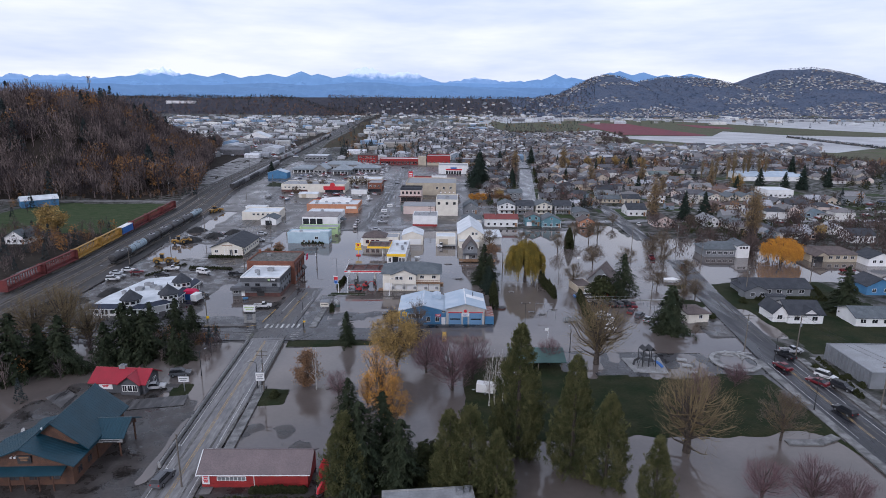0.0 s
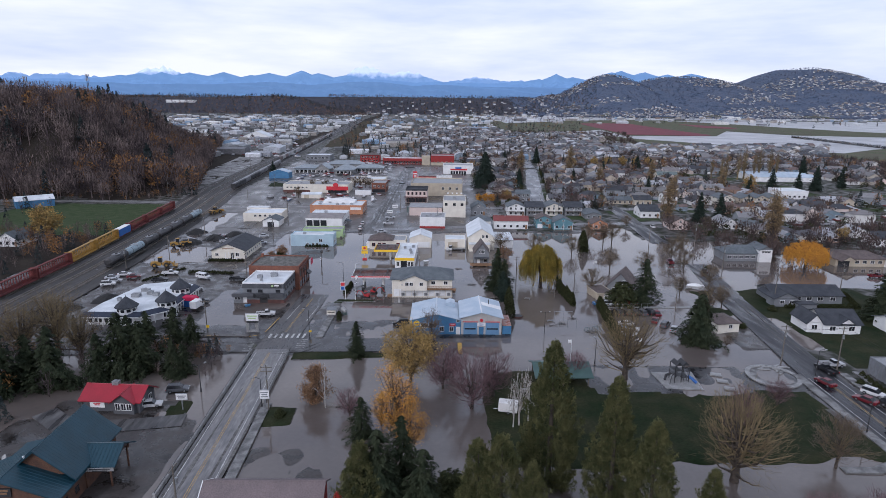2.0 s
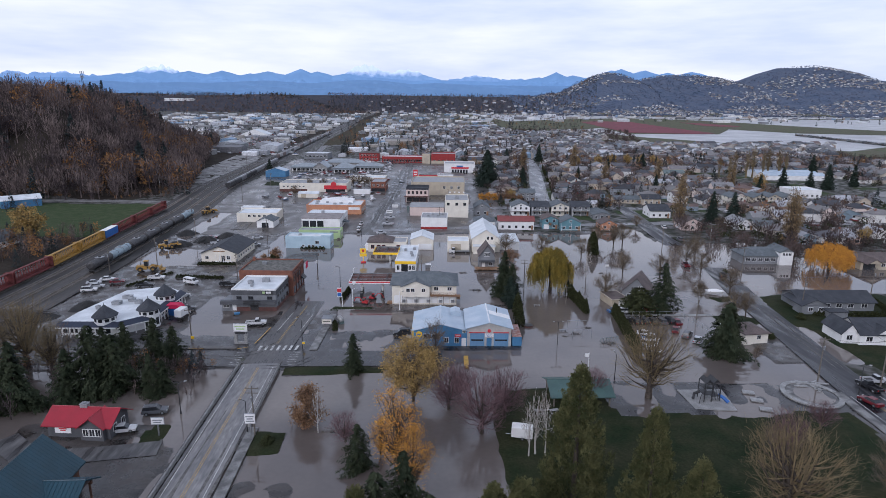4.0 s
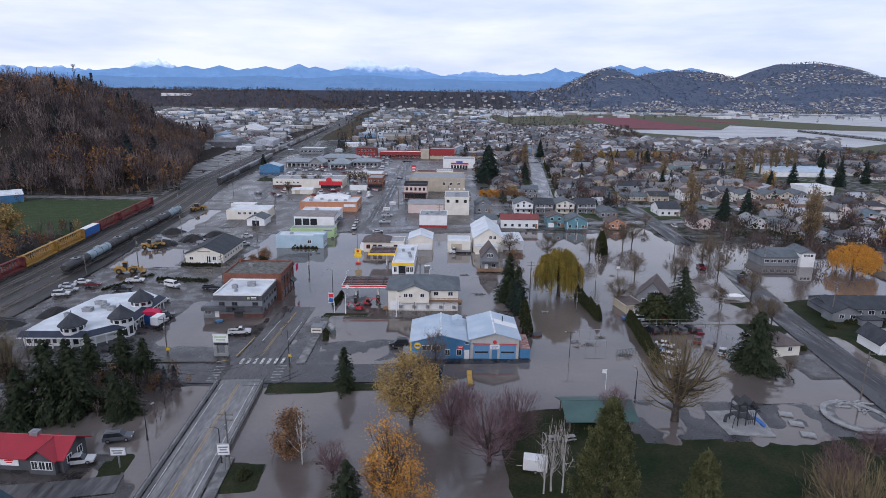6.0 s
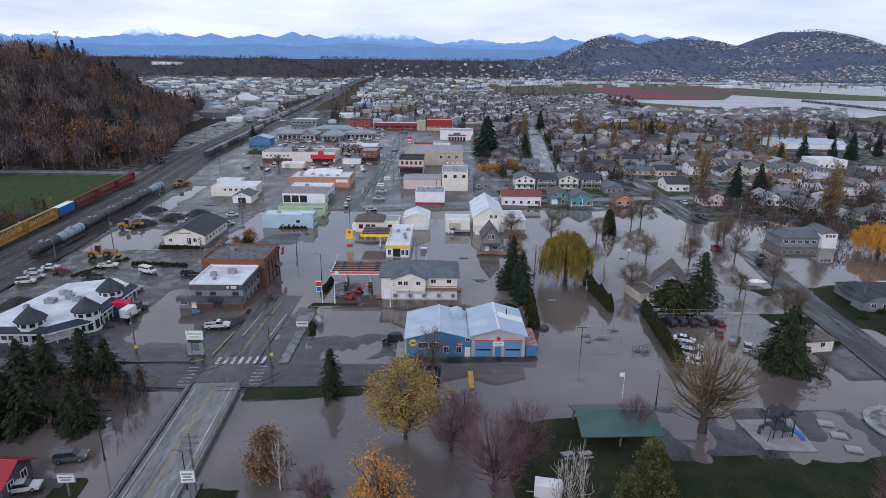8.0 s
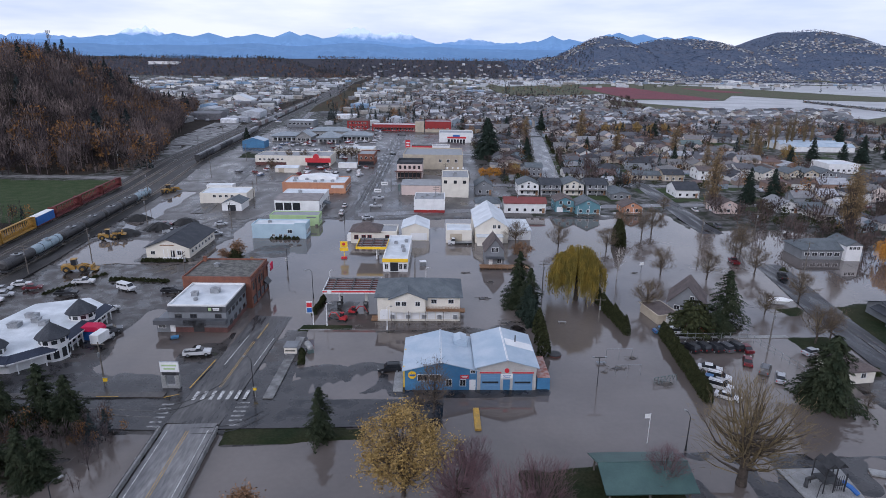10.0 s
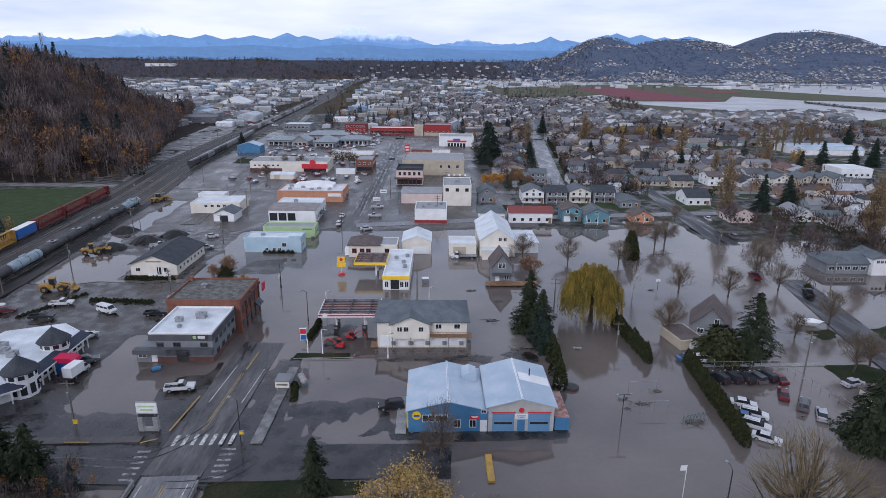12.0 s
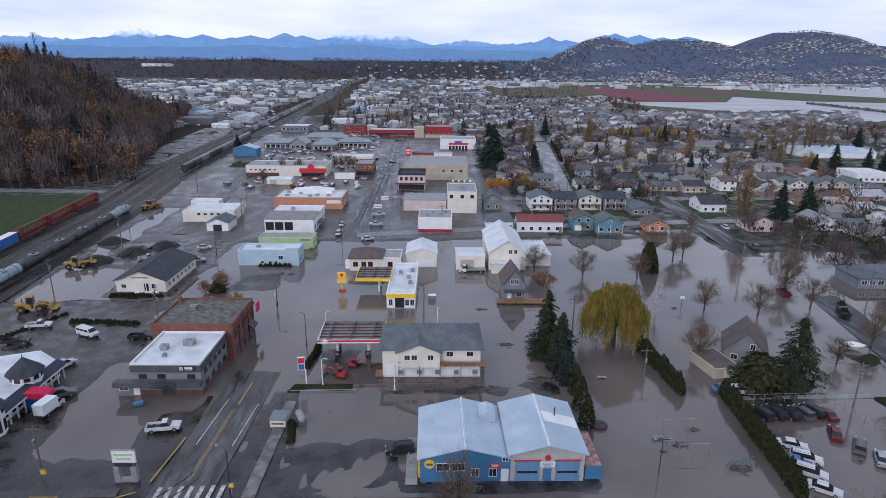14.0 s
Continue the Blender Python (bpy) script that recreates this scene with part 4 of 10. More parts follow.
# dark slate eaves on white columns round the front
for (x0, y0), (x1, y1) in zip(FOOT[:4], FOOT[1:4]):
    run = math.hypot(x1 - x0, y1 - y0)
    m = pose(x0, y0, 0, 0, 0, math.degrees(math.atan2(y1 - y0, x1 - x0)))
    eave = part("eave", Shape().prism([(-0.35, 3.62), (1.5, 2.85), (1.5, 2.97), (-0.35, 3.85)], -0.5, run + 0.5, "x"), SLATE_BLUE, b.ob, "dark blue slate eave", m)
    part("eave_board", Shape().box(-0.5, run + 0.5, -1.58, -1.48, 2.62, 2.9), WHITE, eave)
    for u in spaced(0, run, max(2, int(run / 1.9))):
        part("column", shared("diner_column", lambda: Shape().box(-0.1, 0.1, -1.5, -1.3, 0, 2.8).mesh("column", WHITE)), None, b.ob, "", m @ pose(u, 0, 0))
for k, (tx, ty, r) in enumerate(((-0.5, 1.5, 2.6), (8.2, 7.0, 2.6), (7.0, 19.5, 2.6))):
    n = 10
    ring = [(tx + r * math.cos(2 * math.pi * i / n), ty + r * math.sin(2 * math.pi * i / n)) for i in range(n)]
    tw = part("turret", Shape().plate(ring, 0, 5.2), WHITE, b.ob, "white panelled turret")
    wide = [(tx + (r + 0.55) * math.cos(2 * math.pi * i / n), ty + (r + 0.55) * math.sin(2 * math.pi * i / n)) for i in range(n)]
    cone = Shape().add([(x, y, 5.1) for x, y in wide] + [(x, y, 5.3) for x, y in wide] + [(tx, ty, 8.1)],
                       [tuple(range(n - 1, -1, -1))] + [(i, (i + 1) % n, n + (i + 1) % n, n + i) for i in range(n)] + [(n + i, n + (i + 1) % n, 2 * n) for i in range(n)])
    part("turret_roof", cone, SHINGLE_DARK, tw, "dark pointed shingle roof")
    part("finial", Shape().tube([(tx, ty, 8.1), (tx, ty, 8.6)], [0.09, 0.03], 6), DARK_METAL, tw)
    for i in range(n):
        a = 2 * math.pi * (i + 0.5) / n
        m = pose(tx + r * 0.955 * math.cos(a), ty + r * 0.955 * math.sin(a), 0, 0, 0, math.degrees(a) + 90)
        part("turret_window", shared("turret_pane", lambda: Shape().box(-0.5, 0.5, -0.05, 0.05, 4.0, 4.8).mesh("turret_window", GLASS)), None, tw, "", m)
        part("turret_window", shared("turret_low", lambda: Shape().box(-0.5, 0.5, -0.05, 0.05, 0.9, 2.9).mesh("turret_window", GLASS)), None, tw, "", m)
for u in spaced(-11, -3.6, 5):
    part("arched_window", shared("arch", lambda: Shape().prism([(-0.5, 0.9), (0.5, 0.9), (0.5, 2.2), (0.3, 2.6), (-0.3, 2.6), (-0.5, 2.2)], -0.05, 0.02).mesh("arched_window", GLASS)), None, b.ob, "", pose(u, 0, 0))
for u in spaced(10.5, 17, 4) + spaced(22.3, 26.3, 3):
    part("arched_window", MESHES["arch"], None, b.ob, "", pose(8.5, u, 0, 0, 0, 90))
part("awning", Shape().prism([(0.0, 2.3), (5.0, 2.3), (4.8, 2.9), (4.0, 3.4), (1.0, 3.4), (0.2, 2.9)], -1.3, 1.3), MAGENTA, b.ob, "bright crimson barrel awning", pose(8.4, 15.8, 0))
part("awning_screen", Shape().box(9.2, 12.6, 14.7, 14.9, 0, 2.3), BLUE_SIGN, b.ob, "blue entrance screen")
for x, y, sx, sy in ((-4, 14, 2.2, 1.8), (-1, 16.5, 1.6, 1.4), (1.5, 15, 1.6, 1.6), (-3.5, 19, 2.6, 1.2), (4, 22, 1.2, 1.2), (-7, 10, 1, 1)):
    b.unit(x, y, sx, sy, 0.9)

# -- cream two-storey apartment block and the filling station beside it
b = Building("apartment_block", 2.6, 191.2, 19.4, 11.5, 6.1, -2.5, CREAM, "cream two-storey apartment block with a grey hipped shingle roof", "apartment house")
b.body()
b.hip(2.6, SHINGLE_GREY, 0.7)
part("wall", Shape().box(-6.6, 1.6, -1.3, 0.0, 3.0, 6.4), CREAM, b.ob)
b.gable(1.7, SHINGLE_GREY, "y", 0.5, -6.6, 1.6, -1.3, 4.5)
for i, u in enumerate(spaced(-9, 9.5, 10)):
    part("wall_panel", shared("apt_panel", lambda: Shape().box(-0.85, 0.85, -0.06, 0.0, 0.5, 2.9).mesh("wall_panel", WHITE)), None, b.ob, "", pose(u, 0, 0.3))
    if i % 2:
        part("heat_pump", shared("heat_pump", lambda: Shape().box(-0.45, 0.45, -0.5, -0.06, 0.6, 1.4).tube([(0, -0.5, 1.0), (0, -0.55, 1.0)], 0.3, 10).mesh("heat_pump", STEEL)), None, b.ob, "", pose(u, 0, 0.5))
b.windows("S", (-4.8, -3.4, -0.2), 4.9, 1.0, 1.0, off=-1.3)
b.windows("S", (3.6, 7.6), 5.0, 1.2, 1.0)
b.slab("balcony_deck", WOOD_BROWN, 1.7, 9.9, -1.4, 0.0, 3.0, 3.2)
rail = part("balcony_rail", Shape().box(1.7, 9.9, -1.42, -1.34, 4.4, 4.5), WOOD_BROWN, b.ob)
for u in spaced(1.7, 9.9, 24):
    part("baluster", shared("baluster", lambda: Shape().box(-0.03, 0.03, -0.03, 0.03, 3.5, 4.4).mesh("baluster", WOOD_BROWN)), None, rail, "", pose(u, -1.38, 0))
for u in (-6.4, -2.4, 1.7, 5.8, 9.8):
    part("post", shared("apt_post", lambda: Shape().box(-0.07, 0.07, -0.07, 0.07, 0, 3.3).mesh("post", WOOD_GREY)), None, b.ob, "", pose(u, -1.3, 0))
st = part("stair", Shape().box(9.8, 10.9, -1.2, 0.6, 3.1, 3.3), WOOD_BROWN, b.ob)
for i in range(14):
    part("step", shared("apt_step", lambda: Shape().box(-0.5, 0.5, -0.14, 0.14, -0.03, 0.03).mesh("step", WOOD_BROWN)), None, st, "", pose(10.4, 0.8 + i * 0.26, 3.2 - i * 0.2))
b.door("S", -8.6, 0.95, 2.1, WHITE, 0.4)
b.slab("landing", WOOD_BROWN, -11.2, -9.7, -0.5, 2.0, 0.2, 0.5)

fence = thing("yard_fence", 2.6, 187.8, -0.3, -2.5, "low grey wire fence at the edge of the flooded yard", "fence")
part("rail", Shape().box(-10.5, 9.8, -0.03, 0.03, 1.35, 1.42), WOOD_GREY, fence)
part("rail", Shape().box(-10.5, 9.8, -0.03, 0.03, 0.7, 0.76), WOOD_GREY, fence)
for u in spaced(-10.5, 9.8, 24):
    part("post", shared("yard_post", lambda: Shape().box(-0.05, 0.05, -0.05, 0.05, 0, 1.5).mesh("post", WOOD_GREY)), None, fence, "", pose(u, 0, 0))


def station_canopy(x, y, w, d, h, rot, fascia, posts, label, rows):
    c = thing("fuel_canopy", x, y, -0.3, rot, label, "canopy")
    part("fascia", Shape().box(-w / 2, w / 2, -0.12, 0.0, h - 0.35, h + 0.45), fascia, c)
    part("fascia", Shape().box(-w / 2, w / 2, d, d + 0.12, h - 0.35, h + 0.45), STEEL, c)
    part("fascia", Shape().box(-w / 2, -w / 2 + 0.12, 0, d, h - 0.35, h + 0.45), fascia, c)
    part("fascia", Shape().box(w / 2 - 0.12, w / 2, 0, d, h - 0.35, h + 0.45), fascia, c)
    ribbed = Shape().box(-w / 2 + 0.12, w / 2 - 0.12, 0, d, h - 0.3, h - 0.15)
    deck = part("deck", ribbed, ROOF_GREY, c, "ribbed metal deck")
    for u in spaced(-w / 2 + 0.2, w / 2 - 0.2, 26):
        part("rib", shared(("deck_rib", d, h), lambda: Shape().box(-0.05, 0.05, 0, d, h - 0.15, h - 0.08).mesh("rib", ROOF_GREY)), None, deck, "", pose(u, 0, 0))
    for u in spaced(0, d, rows):
        part("purlin", Shape().box(-w / 2 + 0.12, w / 2 - 0.12, u - 0.12, u + 0.12, h - 0.15, h + 0.15), BRICK_DARK, c, "rusty dark beam")
    for u in spaced(-w / 2, w / 2, 3):
        part("beam", Shape().box(u - 0.12, u + 0.12, 0, d, h + 0.15, h + 0.35), DARK_METAL, c)
    for u, v in posts:
        part("column", Shape().box(u - 0.2, u + 0.2, v - 0.2, v + 0.2, 0, h - 0.3), WHITE, c)
    return c


cn = station_canopy(-13.8, 197.4, 13.6, 9.2, 5.4, -2, WHITE, ((-3.2, 3), (3.3, 3), (-3.2, 6.6), (3.3, 6.6)), "open-topped fuel canopy with a red and white edge", 6)
part("stripe", Shape().box(-6.8, 6.8, -0.15, -0.12, 5.35, 5.75), SIGN_RED, cn, "red stripe")
part("emblem", Shape().tube([(-5.2, -0.12, 5.5), (-5.2, -0.22, 5.5)], 0.55, 14), WHITE, cn)
for px_, py_ in ((-17, 200), (-10.5, 200), (-17, 204)):
    p = thing("fuel_pump", px_, py_, -0.3, -2, "dark fuel pump on a flooded forecourt", "fuel pump", "fuel pumps")
    part("cabinet", Shape().box(-0.5, 0.5, -0.3, 0.3, 0, 1.9), DARK_METAL, p)
    part("display", Shape().box(-0.35, 0.35, -0.33, -0.3, 1.2, 1.7), STEEL, p)

b = Building("yellow_station_shop", -3.6, 226.8, 7.3, 25, 3.7, -3.5, WHITE, "long white filling station shop with a yellow fascia", "shop")
b.body()
b.flat(ROOF_WHITE, lip=0.4, trim=WHITE)
part("fascia", Shape().box(-3.75, 3.75, -0.25, -0.05, 3.3, 4.3), SIGN_YELLOW, b.ob, "yellow fascia")
part("fascia", Shape().box(-3.75, -3.66, 0, 12, 3.3, 4.3), SIGN_YELLOW, b.ob, "yellow fascia")
b.door("S", -0.3, 2.2, 2.6, GLASS)
for u in (-2.6, 1.6, 2.9):
    b.windows("S", (u,), 1.6, 0.9, 1.6)
for x, y in ((1.4, 12), (2.0, 8), (-1, 16), (2.2, 18)):
    b.unit(x, y, 1.1, 1.1, 0.7)
cn = station_canopy(-11.2, 236.6, 9.4, 9.6, 4.6, -3.5, SIGN_YELLOW, ((1.5, 2.2), (1.5, 7)), "open-topped fuel canopy with a bright yellow edge", 5)

b = Building("corner_cafe", -11.4, 256.6, 15.6, 9, 3.9, -3, CREAM, "low cream corner building with a brown hipped roof", "shop")
b.body()
b.hip(2.3, SHINGLE_BROWN, 0.6, x1=2.0)
b.flat(ROOF_GREY, x0=2.0, x1=7.8, lip=0.3)
b.windows("S", (-6, -3.5, -1.5, 4.5), 2.1, 1.3, 1.4, RED_WALL)
part("porch", Shape().box(-9.4, -7.8, 2, 6, 0, 2.6), WHITE, b.ob)

b = Building("white_garage", 2.7, 259.4, 9.4, 12, 4.3, -3, CREAM, "pale metal garage with a low gable roof", "garage")
b.body()
b.gable(1.8, ROOF_WHITE, "y", 0.25)
b.door("S", 1.2, 5.5, 2.4, WHITE, 0.2, "garage_door")

b = Building("pale_blue_shop", -44.6, 263, 18.6, 7.5, 4.6, -3, PALE_BLUE, "pale blue flat-roofed shop standing in water", "shop")
b.body()
b.flat(ROOF_WHITE, lip=0.5, trim=PALE_BLUE)
b.windows("S", (3.8,), 2.6, 1.4, 1.2)
b.windows("S", (-2, 0.5, 2.2), 1.1, 0.9, 0.8)
b.windows("E", spaced(1, 7, 3), 1.9, 1.2, 1.5)
b.unit(-4, 4, 1.2, 1.2, 0.6)
part("parapet_step", Shape().box(5.5, 9.3, -0.05, 0.25, 4.6, 5.9), PALE_BLUE, b.ob)

b = Building("green_shop", -42.5, 280.5, 18.4, 6.5, 3.7, -3, LIME, "lime green shop with flat roof", "shop")
b.body()
b.flat(ROOF_GREY, lip=0.4, trim=LIME)
bars(b.ob, pose(6.5, -0.05, 3.5), 4, 1, 0.5, GREY_SIDING)
b.windows("E", spaced(1, 6, 2), 1.9, 1.3, 1.5)
part("planter", Shape().box(8.0, 9.1, -1.4, -0.6, 0.2, 1.0), WOOD_GREY, b.ob)

b = Building("showroom", -45, 300.5, 18.2, 23, 5.2, -3, WHITE, "white hall with dark front panels and a grey and white roof", "shop")
b.body()
b.flat(ROOF_WHITE, y0=11, lip=0.35)
part("roof", Shape().prism([(0, 5.5), (11, 6.2), (11, 6.4), (0, 5.7)], -9.3, 9.3, "x"), TAUPE, b.ob, "weathered grey-brown roof slope", pose(0, 0, 0) @ Matrix.Diagonal((1, -1, 1, 1)))
# three dark glass panels set flush on the closed front wall
for u in (-7.2, -3.7, -0.2):
    part("open_bay", Shape().box(u - 1.5, u + 1.5, -0.06, 0.0, 1.6, 4.6), GLASS, b.ob, "dark glass panel on the front")
b.windows("E", spaced(1, 22, 6), 2, 1.6, 1.8)
part("awning", Shape().prism([(0, 2.6), (3.0, 2.4), (0, 3.3)], -2.2, 2.2), SHINGLE_GREY, b.ob, "", pose(9.1, 10, 0))
b.unit(-2, 16)

b = Building("orange_market", -43.8, 338.6, 29.5, 18, 5.0, -3, ORANGE_WALL, "flat-roofed market with orange walls", "shop")
b.body()
b.flat(ROOF_WHITE, lip=0.5, trim=ORANGE_WALL)
part("upper_hall", Shape().prism([(-9, 5.3), (9, 5.3), (9, 6.7), (0, 7.6), (-9, 6.7)], 9, 17), WHITE, b.ob, "white raised hall roof")
for x, y in ((-10, 5), (-5, 9), (3, 6), (8, 5), (-11, 12), (0, 4)):
    b.unit(x, y, 1.6, 1.4, 0.7)
b.windows("E", spaced(1, 17, 5), 2.0, 1.8, 1.8)
part("shop_sign", Shape().box(8, 14, -0.15, 0.0, 3.2, 4.6), WHITE, b.ob)

b = Building("food_store", -68.5, 421, 45, 20, 5.8, -3, CREAM, "long cream food store with a red entrance front", "shop")
b.body()
b.flat(ROOF_GREY, lip=0.5)
part("brick_base", Shape().box(-22.6, -4, -0.08, 0, 0, 2.6), BRICK_DARK, b.ob)
part("entrance_front", Shape().box(7.5, 22.6, -0.3, 0, 2.6, 5.2), SIGN_RED, b.ob, "red entrance front")
part("entrance_glass", Shape().box(8.5, 21.5, -0.1, 0, 0.3, 2.6), GLASS, b.ob)
part("sign_oval", Shape().tube([(14, -0.3, 6.0), (14, -0.6, 6.0)], 1.8, 16), SIGN_RED, b.ob)
b.windows("S", spaced(-21, -5, 6), 4, 1.2, 0.9)
for x, y in ((-12, 8), (-4, 11), (5, 9), (13, 13)):
    b.unit(x, y, 2, 1.6, 0.9)

b = Building("storage_shed", -67.5, 396, 13, 7, 2.9, -3, CREAM, "cream storage shed with a pale roof", "shed")
b.body()
b.gable(0.9, ROOF_WHITE, "x", 0.2)
b.door("S", -3, 3, 2.4, TAN, 0.45, "garage_door")
b = Building("brick_corner_shop", -25, 424, 10, 18, 6.4, -3, BRICK, "brick corner shop with a flat roof", "shop")
b.body()
b.flat(ROOF_GREY, lip=0.5)
b.windows("S", spaced(-4.5, 4.5, 3), 4.6, 1.2, 1.3)
b.windows("E", spaced(1, 17, 5), 4.6, 1.2, 1.3)
part("shop_front", Shape().box(-4.6, 4.6, -0.08, 0, 0.4, 2.8), GLASS, b.ob)
b = Building("long_flat_shop", -36, 469, 27, 15, 3.9, -3, CREAM, "long pale flat-roofed shop", "shop")
b.body()
b.flat(ROOF_WHITE, lip=0.4)
b.windows("S", spaced(-12, 12, 7), 2, 1.8, 1.5)
b = Building("white_trailer_box", -35, 411.5, 11, 3, 3.3, -3, WHITE, "white box trailer in the lot", "trailer")
b.body(x0=-5.5, x1=5.5, h=3.3)
b.flat(ROOF_WHITE, lip=0.1)
b = Building("blue_barn", -111.7, 502, 16, 12, 5.2, -3, BLUE_WALL, "bright blue metal barn beside the tracks", "barn")
b.body()
b.gable(2.4, SKY_METAL, "y", 0.3)
b.door("S", 0, 5, 4, BLUE_WALL, 0.45, "garage_door")
def pavilion(x, y, w, d, h, rise, label, hip=True, columns=0):
    p = Building("mall_pavilion", x, y, w, d, h, -4, PALE_CONCRETE, label, "shop", "mall pavilions")
    p.body()
    if hip:
        p.hip(rise, MALL_METAL, 1.0)
    else:
        p.gable(rise, MALL_METAL, "y", 0.8)
    p.windows("S", spaced(-w / 2 + 1, w / 2 - 1, max(2, int(w / 4))), 2, 2.2, 2)
    for u in spaced(-w / 2, w / 2, columns) if columns else ():
        part("column", shared("mall_col", lambda: Shape().box(-0.25, 0.25, -0.25, 0.25, 0, 3.6).mesh("column", WHITE)), None, p.ob, "", pose(u, -3.0, 0))
    if columns:
        part("arcade_roof", Shape().box(-w / 2, w / 2, -3.6, 0.2, 3.6, 3.9), MALL_METAL, p.ob)
    return p


pavilion(-97, 545, 22, 16, 4.2, 2.6, "long low pavilion with a grey metal roof", True, 6)
pavilion(-82, 540, 12, 18, 4.4, 4.0, "gabled mall pavilion in pale grey metal", False)
pavilion(-62, 533, 16, 18, 4.2, 4.6, "hipped pavilion on white columns", True, 5)
pavilion(-41, 550, 24, 12, 4.2, 2.8, "long arcade wing with a grey metal roof", True, 7)
pavilion(-66, 575, 34, 14, 5.0, 3.0, "mall hall behind the pavilions, grey roof", True)
b = Building("rail_office", -105, 660, 26, 22, 6.0, -4, GREY_SIDING, "flat-roofed grey office near the tracks", "office")
b.body()
b.flat(ROOF_WHITE, lip=0.5)
b.windows("S", spaced(-12, 12, 6), 3.4, 2.6, 1.6)
b = Building("red_hall", -47, 638, 20, 14, 8.6, -4, RED_WALL, "dark red two-storey hall with a pale roof", "hall")
b.body()
b.hip(1.6, SHINGLE_BROWN, 0.8)
b.windows("S", spaced(-9, 9, 6), 6.4, 1.6, 1.5)
b.windows("S", spaced(-9, 9, 6), 2.8, 1.6, 1.5)
b = Building("red_arcade", -10, 624, 46, 16, 6.0, -4, RED_WALL, "long dark red shop arcade", "shop")
b.body()
b.flat(ROOF_WHITE, lip=0.5, trim=RED_WALL)
b.windows("S", spaced(-22, 22, 16), 2.2, 1.6, 2.0)
b.slab("arcade_canopy", RED_TILE, -23, 23, -2.2, 0, 3.6, 4.1)
b = Building("red_theatre", 28.5, 615, 24, 20, 9.5, -4, RED_WALL, "tall dark red block with a flat roof", "hall")
b.body()
b.flat(ROOF_GREY, lip=0.7, trim=RED_WALL)
b.windows("S", spaced(-11, 11, 5), 3, 2, 2)
part("stone_base", Shape().box(-12.1, 12.1, -0.1, 0, 0, 3.5), TAN, b.ob)
part("stone_tower", Shape().box(-21, -13, -1, 9, 0, 9.8), TAN, b.ob, "grey-tan corner block")
b = Building("white_store", 39, 538, 27, 22, 7.5, -4, WHITE, "white shop block with a red and blue sign", "shop")
b.body()
b.flat(ROOF_GREY, lip=0.6)
part("sign_band", Shape().box(-7, 8, -0.2, 0, 3.9, 5.3), SIGN_RED, b.ob)
part("sign_crown", Shape().box(-2.5, 3, -0.3, 0, 5.3, 6.7), BLUE_SIGN, b.ob)
for u in spaced(-7, 7.5, 6):
    part("shop_window", Shape().box(u - 0.9, u + 0.9, -0.08, 0, 0.6, 3.2), GLASS, b.ob)
cn = station_canopy(12, 476, 18, 8, 5.0, -4, SIGN_RED, ((-6, 2), (-1, 2), (-6, 6), (-1, 6)), "fuel canopy with a red edge", 5)
b = Building("white_kiosk", 23.4, 474, 12, 8, 5.4, -4, WHITE, "white filling station kiosk", "shop")
b.body()
b.flat(ROOF_GREY, lip=0.4)
b.windows("S", spaced(-5, 5, 3), 2.2, 1.8, 1.6)
b = Building("tan_warehouse", 15, 407, 35, 32, 8.2, -4, TAN, "long tan warehouse with a flat roof", "warehouse")
b.body()
b.flat(ROOF_GREY, lip=0.8, trim=TAN)
b.windows("S", spaced(2, 16, 3), 5.5, 1.4, 1.6)
b.door("S", -4, 4, 4, TAN, 0.45, "garage_door")
b = Building("corner_hotel", 1.3, 379, 13.6, 14, 8.0, -4, PINK, "old pale pink corner hotel with a dark mansard and verandah", "hotel")
b.body()
b.flat(SHINGLE_DARK, lip=1.2, trim=SHINGLE_DARK)
b.windows("S", spaced(-6.3, 6.3, 5), 6.2, 1.1, 1.6, BRICK_DARK)
b.windows("W", spaced(1, 13, 4), 6.2, 1.1, 1.6, BRICK_DARK)
b.slab("verandah_roof", BRICK_DARK, -8, 7, -1.8, 0, 3.9, 4.2)
b.slab("shop_front", GLASS, -6.4, 6.4, -0.06, 0, 0.6, 3.2)
for u in spaced(-8, 7, 7):
    part("post", shared("hotel_post", lambda: Shape().box(-0.1, 0.1, -0.1, 0.1, 0, 4.3).mesh("post", BRICK_DARK)), None, b.ob, "", pose(u, -1.7, 0))
b = Building("cream_tall_block", 22, 329, 12.4, 20, 9.2, -4, CREAM, "cream block with a grey flat roof", "office")
b.body()
b.flat(ROOF_GREY, lip=0.5, trim=CREAM)
b.windows("S", (-4.5, 0.0, 4.2), 7.5, 1.3, 1.3, DARK_METAL)
b.windows("E", spaced(2, 18, 4), 7.5, 1.2, 1.3, DARK_METAL)
b.unit(0, 8, 2, 2, 1.2)
for u in spaced(-5, 5, 4):
    part("skylight", Shape().box(u - 0.4, u + 0.4, 12, 13.2, 11.9, 12.5), WHITE, b.ob)
b = Building("pink_shop", 6.4, 334, 18.3, 15, 5.0, -4, PINK, "pale pink shop with a grey curved roof", "shop")
b.body()
b.gable(1.0, ROOF_GREY, "x", 0.2)
b.windows("W", spaced(1, 14, 4), 2.2, 1.5, 1.5)
part("sign_totem", Shape().box(-10.6, -9.6, -0.6, 0.2, 2.4, 5.8), GREEN_METAL, b.ob, "green sign on the corner")
part("sign_post", Shape().box(-10.2, -10.0, -0.3, -0.1, 0, 2.4), STEEL, b.ob)
